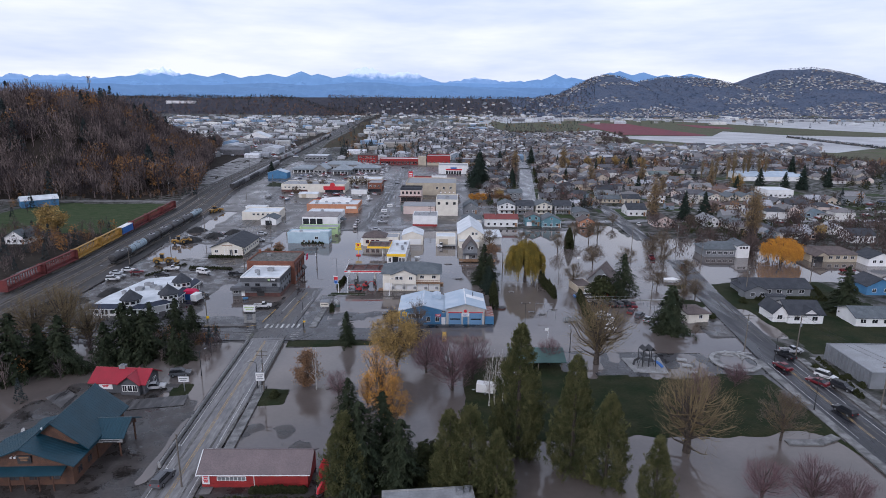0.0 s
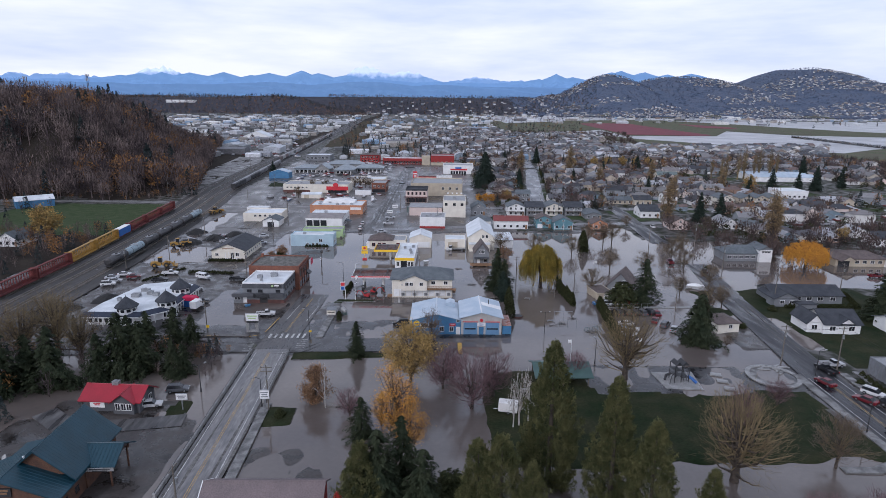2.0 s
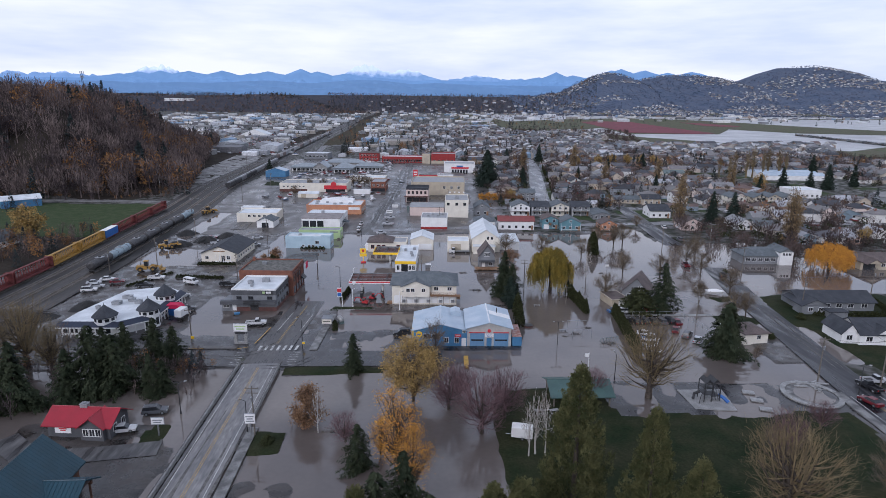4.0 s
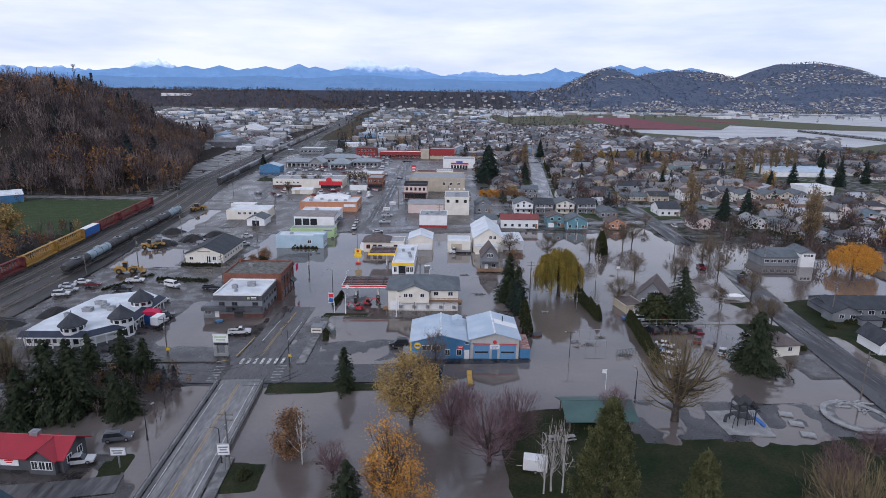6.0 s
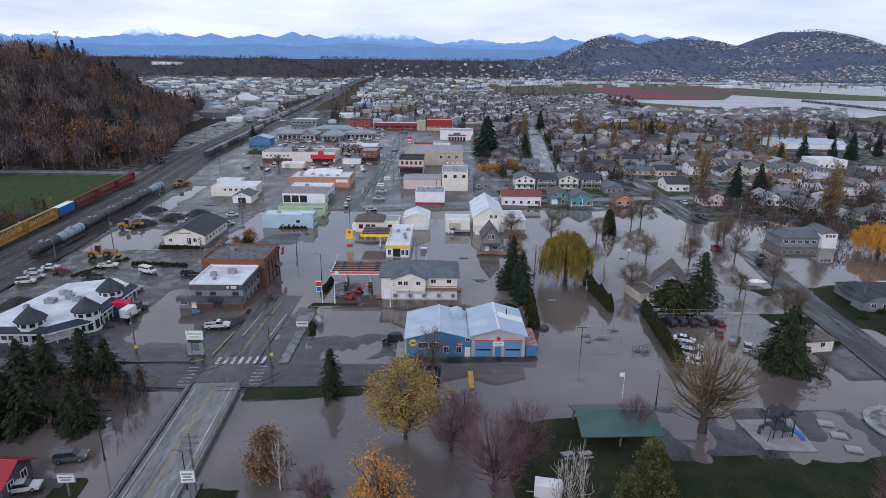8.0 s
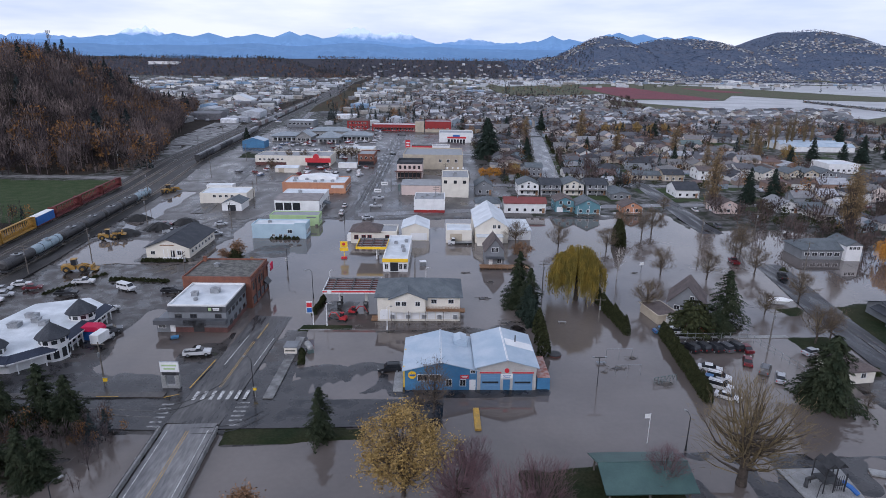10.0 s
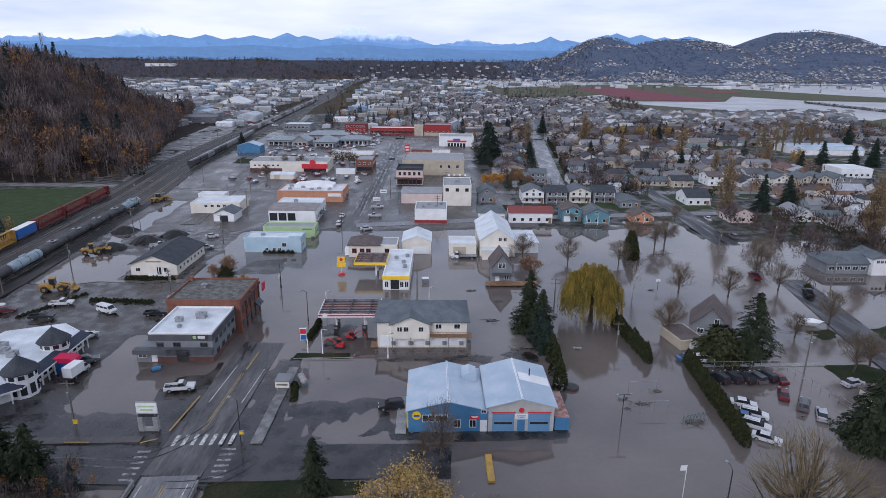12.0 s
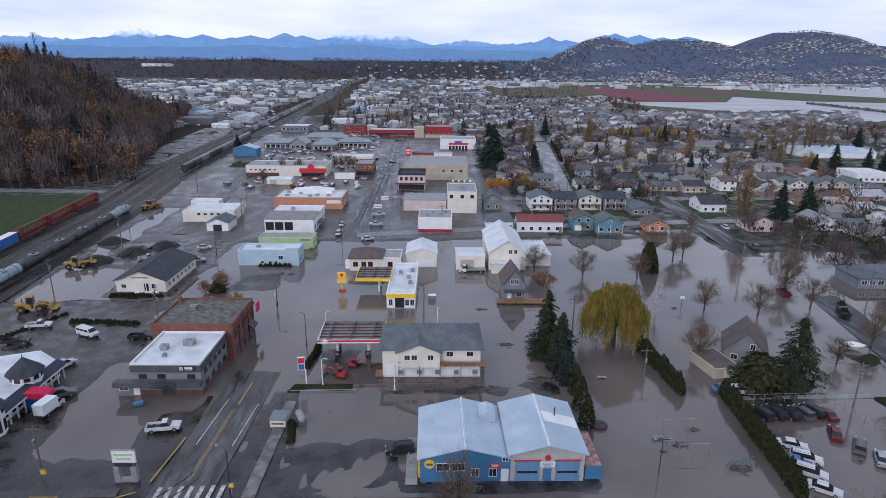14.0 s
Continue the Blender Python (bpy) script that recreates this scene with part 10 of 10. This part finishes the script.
def street_lamp(x, y, h, turn, arm=1.6, material=None, group="street lamps", label="dark street lamp with a curved arm"):
    p = thing("street_lamp", x, y, 0.0, turn, label, "street lamp", group)
    m = material or DARK_METAL
    part("base", Shape().tube([(0, 0, -0.4), (0, 0, 0.9)], [0.2, 0.14], 8), m, p)
    part("post", Shape().tube([(0, 0, 0.9), (0, 0, h)], [0.1, 0.07], 8), m, p)
    part("arm", Shape().tube([(0, 0, h), (arm * 0.5, 0, h + 0.35), (arm, 0, h + 0.2)], 0.05, 6), m, p)
    part("lantern", Shape().box(arm - 0.25, arm + 0.35, -0.16, 0.16, h + 0.08, h + 0.26), PALE_CONCRETE, p)


street_lamp(-27.9, 158.7, 7.5, 150)
street_lamp(-24.4, 206.4, 7.5, 170)
street_lamp(-31.0, 120.5, 6.5, 180)
street_lamp(-45.9, 128.1, 6, 60)
street_lamp(87, 107, 7.5, 0)
street_lamp(92.4, 130, 7, 10)
street_lamp(-35.4, 229.7, 7, 0)
street_lamp(-24.5, 287.3, 8, 180)
street_lamp(43.9, 139.8, 6, 90)
for x, y in ((-18.6, 188.7), (-4.7, 186.5), (-20.6, 211.5), (5.0, 213.0)):
    street_lamp(x, y, 5.6, 0, 0.9, WHITE, "forecourt lamps", "white forecourt lamp post")


def board(name, x, y, turn, posts, w, z0, z1, face, label, lines=2, ink=None, material=None, category="sign", base=0.0):
    p = thing(name, x, y, base, turn, label, category)
    for u in posts:
        part("post", Shape().box(u - 0.1, u + 0.1, -0.1, 0.1, -0.4, z0 + 0.1), material or STEEL, p)
    f = part("panel", Shape().box(-w / 2, w / 2, -0.14, 0.14, z0, z1), face, p)
    part("rim", Shape().box(-w / 2 - 0.08, w / 2 + 0.08, -0.1, 0.1, z1, z1 + 0.1).box(-w / 2 - 0.08, w / 2 + 0.08, -0.1, 0.1, z0 - 0.1, z0), material or STEEL, p)
    for i in range(lines):
        size = (z1 - z0) / (lines + 1) * 0.5
        z = z1 - (z1 - z0) * (i + 1) / (lines + 1)
        k = 0.8 - 0.2 * (i % 2)
        part("text_bar", Shape().box(-w / 2 * k, w / 2 * k, -0.17, -0.14, z - size / 2, z + size / 2), ink or GREY_SIDING, f)
    return p


p = board("restaurant_sign", -43.8, 162.3, -3, (-1.25, 1.25), 3.4, 3.4, 5.4, WHITE, "white restaurant sign on two stone-clad posts", 2, LIME)
part("reader_board", Shape().box(-1.5, 1.5, -0.1, 0.1, 2.7, 3.3), DARK_METAL, p)
for u in (-1.25, 1.25):
    part("stone_pier", Shape().box(u - 0.4, u + 0.4, -0.35, 0.35, -0.3, 2.7), CONCRETE, p, "stone-clad sign pier")
part("stone_base", Shape().box(-0.85, 0.85, -0.3, 0.3, -0.3, 0.7), CONCRETE, p)
p = board("fuel_price_sign", -22.5, 189.1, 0, (0.75,), 1.3, 3.4, 6.0, WHITE, "red and white fuel price sign on a white post", 0, material=WHITE)
part("logo_panel", Shape().box(-0.6, 0.6, -0.18, -0.14, 4.8, 5.9), SIGN_RED, p)
part("price_panel", Shape().box(-0.55, 0.55, -0.18, -0.14, 3.5, 4.6), BLUE_SIGN, p)
p = board("yellow_fuel_sign", -19.8, 240, 0, (0.0,), 2.2, 3.8, 5.4, SIGN_YELLOW, "yellow filling station sign standing in water", 0, material=SIGN_YELLOW)
part("lower_panel", Shape().box(-1.3, 1.3, -0.12, 0.12, 2.4, 3.5), SIGN_YELLOW, p)
part("emblem", Shape().tube([(0, -0.14, 4.7), (0, -0.2, 4.7)], 0.5, 10), SIGN_RED, p)
part("planter", Shape().box(-0.9, 0.9, -0.5, 0.5, -0.2, 0.5), SIGN_RED, p)
board("pole_sign", -29.7, 118.2, 0, (0.0,), 1.8, 3.4, 5.2, WHITE, "white board sign on a post beside the causeway", 3)
board("lot_sign", -46.8, 120.2, 0, (0.0,), 2.2, 2.4, 3.6, WHITE, "low white board sign on a grassy corner", 2)
p = board("mattress_sign", -24.3, 174.6, -4, (-1.0, 1.0), 2.6, 0.5, 1.8, CREAM, "low cream sign with a broad flat top", 1, WOOD_GREY)
part("flat_top", Shape().box(-1.4, 1.4, -0.3, 2.8, 1.85, 2.0), GREY_SIDING, p)
board("warning_sign", -56.1, 163.2, 0, (0.0,), 0.7, 1.2, 1.9, SIGN_YELLOW, "small yellow warning sign", 0)
board("lamp_post_sign", -27.6, 158.4, 0, (0.0,), 0.6, 1.5, 2.0, SIGN_YELLOW, "small yellow plate on a lamp post", 0)
ys = thing("yellow_barrier", 11.8, 149.6, 0, -3, "long yellow-painted concrete barrier in shallow water", "barrier")
part("block", Shape().prism([(-0.62, -0.3), (0.62, -0.3), (0.5, 0.35), (-0.5, 0.35)], -3.2, 3.2), KERB_YELLOW, ys)
board("street_signs", -35.6, 229.9, 0, (0.0,), 0.7, 2.6, 3.6, WHITE, "white street sign on a pole", 1)
board("far_shop_sign", -11, 345, 0, (0.0,), 3.2, 3.0, 4.6, WHITE, "white shop sign on a post", 1)
board("far_shop_sign", -13.5, 330, 0, (0.0,), 3.2, 2.6, 4.2, WHITE, "white shop sign on a post", 1)
p = board("red_tower_sign", 0.5, 480, 0, (-1, 1), 3.4, 3.5, 9.0, SIGN_RED, "tall red filling station sign", 2, WHITE)

# cell towers on the wooded hill
for x, y, h in ((-465, 905, 38), (-552, 905, 34)):
    t_ = thing("lattice_mast", x, y, 60, 0, "steel lattice telecom mast above the trees", "mast", "telecom masts")
    for dx, dy in ((-1.4, -1), (1.4, -1), (0, 1.5)):
        part("leg", Shape().tube([(dx, dy, -20), (dx * 0.5, dy * 0.5, h)], 0.3, 4), DARK_METAL, t_)
    for k in range(9):
        z = k * h / 9
        part("strut", Shape().tube([(-1.4, -1, z), (1.4, -1, z + h / 9), (0, 1.5, z), (-1.4, -1, z + h / 9)], 0.14, 3, False), DARK_METAL, t_)
    for z in (h - 1, h - 7):
        for k in range(6):
            a = k * math.pi / 3
            part("antenna", shared("antenna", lambda: Shape().box(-0.35, 0.35, -0.3, 0.3, -1.6, 1.6).mesh("antenna", STEEL)), None, t_, "", pose(2.4 * math.cos(a), 2.4 * math.sin(a), z))

# ---- park: pavilion, play tower, round pool, slabs ----
b = Building("park_pavilion", 33.2, 127.6, 11.8, 8, 2.7, -1, WOOD_GREY, "open park pavilion with a pale green roof", "pavilion", "", 0.1)
b.gable(1.5, PAVILION_GREEN, "x", 0.6)
for u in (-5.6, 0, 5.6):
    for v in (0.3, 7.7):
        b.slab("post", WOOD_GREY, u - 0.12, u + 0.12, v - 0.12, v + 0.12, 0.1, 2.75)
for x in (24.2, 27.0):
    tb = thing("picnic_table", x, 125.4, 0.25, 10, "pale wooden picnic table", "picnic table", "picnic tables")
    part("tabletop", Shape().box(-0.9, 0.9, -0.4, 0.4, 0.7, 0.76), PALE_CONCRETE, tb)
    for s in (-0.75, 0.75):
        part("bench", Shape().box(-0.9, 0.9, s - 0.15, s + 0.15, 0.42, 0.47), PALE_CONCRETE, tb)
    for u in (-0.6, 0.6):
        part("leg", Shape().box(u - 0.05, u + 0.05, -0.7, 0.7, 0.0, 0.42), WOOD_GREY, tb)
setting("pavement_play_pad", Shape().plate([(55.6, 134.4), (55.9, 126.2), (64.0, 125.4), (65.3, 134.4)], -0.1, 0.2), PALE_CONCRETE, "pale concrete pad under the play tower", "pavement")
pt = thing("play_tower", 60.3, 130.2, 0.2, 5, "dark blue climbing tower with slides", "play tower")
for dx, dy in ((-1.6, -1.2), (-1.6, 1.2), (0, -1.2), (0, 1.2), (1.8, -1.2), (1.8, 1.2)):
    part("post", Shape().tube([(dx, dy, 0), (dx, dy, 4.2 if dx < 1 else 3.0)], 0.09, 6), DARK_METAL, pt)
for x0, x1, z in ((-1.6, 0, 1.5), (0, 1.8, 1.1), (-1.6, 0, 2.8)):
    part("platform", Shape().box(x0, x1, -1.2, 1.2, z, z + 0.12), DARK_METAL, pt)
for x0 in (-1.6, 0.0):
    part("tower_roof", Shape().prism([(x0, 4.1), (x0 + 1.6, 4.1), (x0 + 0.8, 4.9)], -1.3, 1.3), DARK_METAL, pt)
part("slide", Shape().tube([(1.8, -0.6, 1.2), (2.6, -1.4, 0.8), (3.2, -2.2, 0.15)], 0.35, 8), BLUE_SIGN, pt, "blue slide")
part("slide", Shape().tube([(-1.6, 0.5, 1.6), (-2.6, 0.8, 1.0), (-3.2, 0.2, 0.2)], 0.3, 8), DARK_METAL, pt)
for k in range(5):
    part("climbing_bar", Shape().tube([(0.2 + k * 0.35, -1.25, 0.3), (0.2 + k * 0.35, -1.25, 2.8)], 0.04, 5), DARK_METAL, pt)
part("climbing_arch", Shape().tube([(-1.6, -1.2, 2.6), (-2.6, -1.6, 1.8), (-3.0, -1.8, 0)], 0.07, 5), DARK_METAL, pt)
for x, y in ((70.4, 132.8), (70.3, 129.4), (70.1, 125.7)):
    sl = thing("concrete_slab", x, y, 0.05, -20, "pale concrete slab set in the ground", "slab", "park slabs")
    part("slab_top", Shape().box(-1.2, 1.2, -0.8, 0.8, 0, 0.22), PALE_CONCRETE, sl)
wp = thing("wading_pool", 83.3, 131.4, 0.1, 0, "round shallow pool with a pale rim, silted over", "pool")
n = 32
rim = Shape()
for i in range(n):
    a0, a1 = 2 * math.pi * i / n, 2 * math.pi * (i + 1) / n
    vs = [(math.cos(a) * q, math.sin(a) * q * 1.02, z) for a in (a0, a1) for q, z in ((5.9, 0.0), (5.9, 0.3), (4.9, 0.3), (4.9, 0.0))]
    rim.add(vs, [(0, 4, 5, 1), (1, 5, 6, 2), (2, 6, 7, 3)])
part("rim", rim, PALE_CONCRETE, wp)
part("basin", Shape().tube([(0, 0, 0.02), (0, 0, 0.12)], 4.9, 32), WET_CONCRETE, wp)
part("puddle", Shape().tube([(0.3, -0.4, 0.12), (0.3, -0.4, 0.14)], 3.9, 28), WATER, wp, "shallow brown water")
r = random.Random(5)
for k in range(9):
    dp = thing("driftwood_board", 86 + r.uniform(-3, 3), 135 + r.uniform(-2, 2), 0.25, r.uniform(0, 180), "stranded pale timber board", "driftwood", "flood debris")
    part("board", Shape().box(-1.4, 1.4, -0.2, 0.2, 0, 0.18), PALE_CONCRETE, dp)
fp = thing("flag_pole", 38.5, 141.9, 0, 0, "white pole with a small white flag", "flag")
part("pole", Shape().tube([(0, 0, -0.3), (0, 0, 5.5)], 0.05, 6), WHITE, fp)
part("flag", Shape().box(-0.9, 0, -0.03, 0.03, 4.6, 5.4), WHITE, fp)

# ---- flood debris, tanks and small things in the water ----
pr = thing("propane_tank", -20.8, 176.6, 0.0, 115, "white propane tank on a green cradle", "tank")
part("tank", Shape().tube([(-1.5, 0, 1.2), (-1.2, 0, 1.2), (1.2, 0, 1.2), (1.5, 0, 1.2)], [0.3, 0.65, 0.65, 0.3], 14), PALE_CONCRETE, pr)
part("cradle", Shape().box(-1.4, -0.4, -0.6, 0.6, 0, 0.8), GREEN_METAL, pr)
part("leg", Shape().box(0.6, 0.9, -0.5, 0.5, 0, 0.7), STEEL, pr)
tp = thing("trampoline", 30.7, 172.5, 0.05, 0, "dark round trampoline in flood water", "trampoline")
part("bed", Shape().tube([(0, 0, 0.35), (0, 0, 0.42)], 1.35, 20), DARK_METAL, tp)
part("skirt", Shape().tube([(0, 0, 0.0), (0, 0, 0.36)], 1.42, 20, False), BRICK_DARK, tp)
for x, y, turn, nm, lab in ((39.4, 168.5, 5, "park_bench", "grey bench in the flood"), (36.5, 188.7, -8, "park_bench", "pale floating bench")):
    bn = thing(nm, x, y, 0.0, turn, lab + " water", "bench")
    for v in (-0.25, 0.0, 0.25):
        part("slat", Shape().box(-0.95, 0.95, v - 0.1, v + 0.1, 0.38, 0.44), PALE_CONCRETE if "pale" in lab else GREY_SIDING, bn)
    for u in (-0.7, 0.7):
        part("leg", Shape().box(u - 0.05, u + 0.05, -0.3, 0.3, -0.3, 0.38), STEEL, bn)
for gx0, gy0, w_, d_ in ((43.8, 170.5, 5.4, 0), (43.2, 163.6, 5.0, 0)):
    fr = thing("goal_posts", gx0, gy0, -0.3, 0, "thin pale metal frame standing in water", "goal")
    for u in (-w_ / 2, 0, w_ / 2):
        part("upright", Shape().tube([(u, 0, 0), (u, 0, 2.6)], 0.05, 6), STEEL, fr)
    part("crossbar", Shape().tube([(-w_ / 2, 0, 2.6), (w_ / 2, 0, 2.6)], 0.05, 6), STEEL, fr)
lp = thing("court_lamp", 35.8, 159.6, -0.3, 0, "thin court lamp with a crossbar", "lamp post")
part("pole", Shape().tube([(0, 0, 0), (0, 0, 6.5)], 0.07, 6), DARK_METAL, lp)
part("crossbar", Shape().box(-1.3, 1.3, -0.05, 0.05, 6.4, 6.5), DARK_METAL, lp)
for u in (-1.2, 1.2):
    part("lamp_head", Shape().box(u - 0.2, u + 0.2, -0.15, 0.15, 6.45, 6.6), STEEL, lp)


def debris(x, y, n, spread, size, label, seed, wide=1.0):
    r = random.Random(seed)
    h = thing("debris_heap", x, y, -0.1, 0, label, "debris", "flood debris")
    bed = Shape()
    m = 12
    ring = [(math.cos(2 * math.pi * i / m) * spread * r.uniform(0.7, 1.1) * wide, math.sin(2 * math.pi * i / m) * spread * r.uniform(0.35, 0.6)) for i in range(m)]
    bed.add([(px, py, -0.1) for px, py in ring] + [(px * 0.55, py * 0.55, 0.25) for px, py in ring] + [(0, 0, 0.32)], [(i, (i + 1) % m, m + (i + 1) % m, m + i) for i in range(m)] + [(m + i, m + (i + 1) % m, 2 * m) for i in range(m)])
    part("silt", bed, MUD, h)
    for i in range(n):
        a = r.uniform(0, math.pi)
        p0 = Vector((r.gauss(0, spread * 0.45 * wide), r.gauss(0, spread * 0.22), r.uniform(0.05, 0.4)))
        d = Vector((math.cos(a), math.sin(a), r.gauss(0, 0.25))) * size * r.uniform(0.4, 1.1)
        part("stick", Shape().tube([tuple(p0 - d), tuple(p0 + d)], [0.06, 0.03], 4), WOOD_GREY, h)


debris(24.5, 189.2, 34, 2.6, 1.3, "heap of broken timber by the firs", 1, 1.4)
debris(20, 204.8, 8, 2.4, 0.9, "dark silt bank with twigs", 2)
debris(42.2, 166.4, 12, 1.8, 0.9, "drift of dark twigs in the flood", 3)
debris(46.8, 170.6, 10, 1.4, 0.8, "drift of dark twigs in the flood", 4)
debris(49.0, 160.2, 24, 2.6, 1.1, "grassy wreck heap in the flood water", 5)
debris(38.8, 165, 6, 0.8, 0.6, "small drift of twigs afloat", 6)
debris(17, 225, 8, 1.6, 0.8, "drift of twigs and planting", 7, 1.6)
debris(23.3, 217, 8, 1.8, 0.8, "low drift of twigs in the water", 8)
debris(12, 186.2, 22, 3.0, 1.2, "drift of broken boards along a bank", 9, 2.2)
debris(-11.5, 188.4, 8, 1.0, 0.9, "pale broken boards on the island", 10)
debris(90, 162, 14, 1.2, 0.9, "uprooted bush in the water", 11)
debris(-36.4, 254.5, 10, 1.4, 0.9, "dark wreckage on the flooded street", 12)
debris(-13.5, 120.5, 24, 2.4, 1.6, "fallen branches at the water's edge", 13, 1.6)
debris(-88, 103, 14, 2.6, 1.2, "brown brush stranded in the water", 14)
debris(-53, 141.5, 16, 2.4, 1.2, "brown brush stranded in the water", 15)
debris(67, 223.4, 6, 1.0, 0.7, "small drift of twigs afloat", 16)
gf = thing("climbing_wreck", 49.4, 160.6, 0.1, 10, "pale green twisted climbing bars", "play equipment")
for k in range(7):
    part("bar", Shape().tube([(-2.4 + k * 0.8, -0.4, 0), (-2.2 + k * 0.75, 0.1, 1.3), (-2.0 + k * 0.7, 0.6, 0.1)], 0.05, 5), GREEN_METAL, gf)
part("bar", Shape().tube([(-2.4, 0, 1.2), (2.6, 0.2, 1.3)], 0.05, 5), GREEN_METAL, gf)
bk = thing("wheelbarrow", -50.9, 183.2, 0.0, 20, "dark blue barrow tipped in a puddle", "wheelbarrow")
part("tray", Shape().box(-0.7, 0.7, -0.45, 0.45, 0.3, 0.75, 1.2), BLUE_WALL, bk)
part("handle", Shape().tube([(0.5, 0.4, 0.4), (1.5, 0.5, 0.6)], 0.04, 5), DARK_METAL, bk)
part("wheel", Shape().tube([(-0.8, -0.06, 0.2), (-0.8, 0.06, 0.2)], 0.22, 10), RUBBER, bk)
bs = thing("basketball_hoop", 69.1, 223.8, -0.3, 0, "white basketball backboard on a pole in water", "basketball hoop")
part("pole", Shape().tube([(0, 0, 0), (0, 0, 3.0)], 0.07, 6), DARK_METAL, bs)
part("backboard", Shape().box(-0.6, 0.6, -0.05, 0.05, 2.7, 3.5), WHITE, bs)
cg = thing("utility_cage", 4.7, 232.6, -0.3, 5, "grey metal cage beside the shop", "cage")
part("frame_box", Shape().box(-0.9, 0.9, -0.7, 0.7, 0.2, 1.5), STEEL, cg)
part("shelf", Shape().box(-1.0, 1.0, -0.8, 0.8, 1.5, 1.6), WHITE, cg)
for x, y, s in ((-99, 268, 6), (-91, 277, 5.5), (-107, 181, 8), (-96, 190, 5), (-84, 284, 5), (-104, 290, 5)):
    mp = thing("mud_heap", x, y, 0.0, 30, "dark heap of dredged mud and gravel", "mud heap", "mud heaps")
    rr = random.Random(int(x))
    n = 18
    v = [(math.cos(2 * math.pi * i / n) * s * q * rr.uniform(0.85, 1.15), math.sin(2 * math.pi * i / n) * s * 0.7 * q * rr.uniform(0.85, 1.15), z + rr.uniform(-0.1, 0.1)) for q, z in ((1, 0), (0.7, 1.1), (0.35, 2.1)) for i in range(n)] + [(0, 0, 2.5)]
    part("mound", Shape().add(v, [(j * n + i, j * n + (i + 1) % n, (j + 1) * n + (i + 1) % n, (j + 1) * n + i) for j in range(2) for i in range(n)] + [(2 * n + i, 2 * n + (i + 1) % n, 3 * n) for i in range(n)]), TRACK_MUD, mp)
# chain-link fence round the flooded car park
cf = thing("chain_fence", 60, 178.6, -0.3, 0, "grey chain-link fence round a flooded car park", "fence")
for i, (x, y) in enumerate([(i * 2.0, 0.0) for i in range(9)] + [(16 + i * 0.35, -i * 2.0) for i in range(1, 13)]):
    part("post", shared("chain_post", lambda: Shape().tube([(0, 0, 0), (0, 0, 2.0)], 0.05, 6).mesh("post", STEEL)), None, cf, "", pose(x, y, 0))
for z in (1.0, 1.95):
    part("rail", Shape().tube([(0, 0, z), (16, 0, z), (20.2, -24, z)], 0.035, 5), STEEL, cf)
setting("pavement_car_park_edge", Shape().plate([(58, 179.4), (86, 178.8), (86, 180.2), (58, 180.6)], -0.2, 0.14), CONCRETE, "wet concrete strip beside the car park", "pavement")
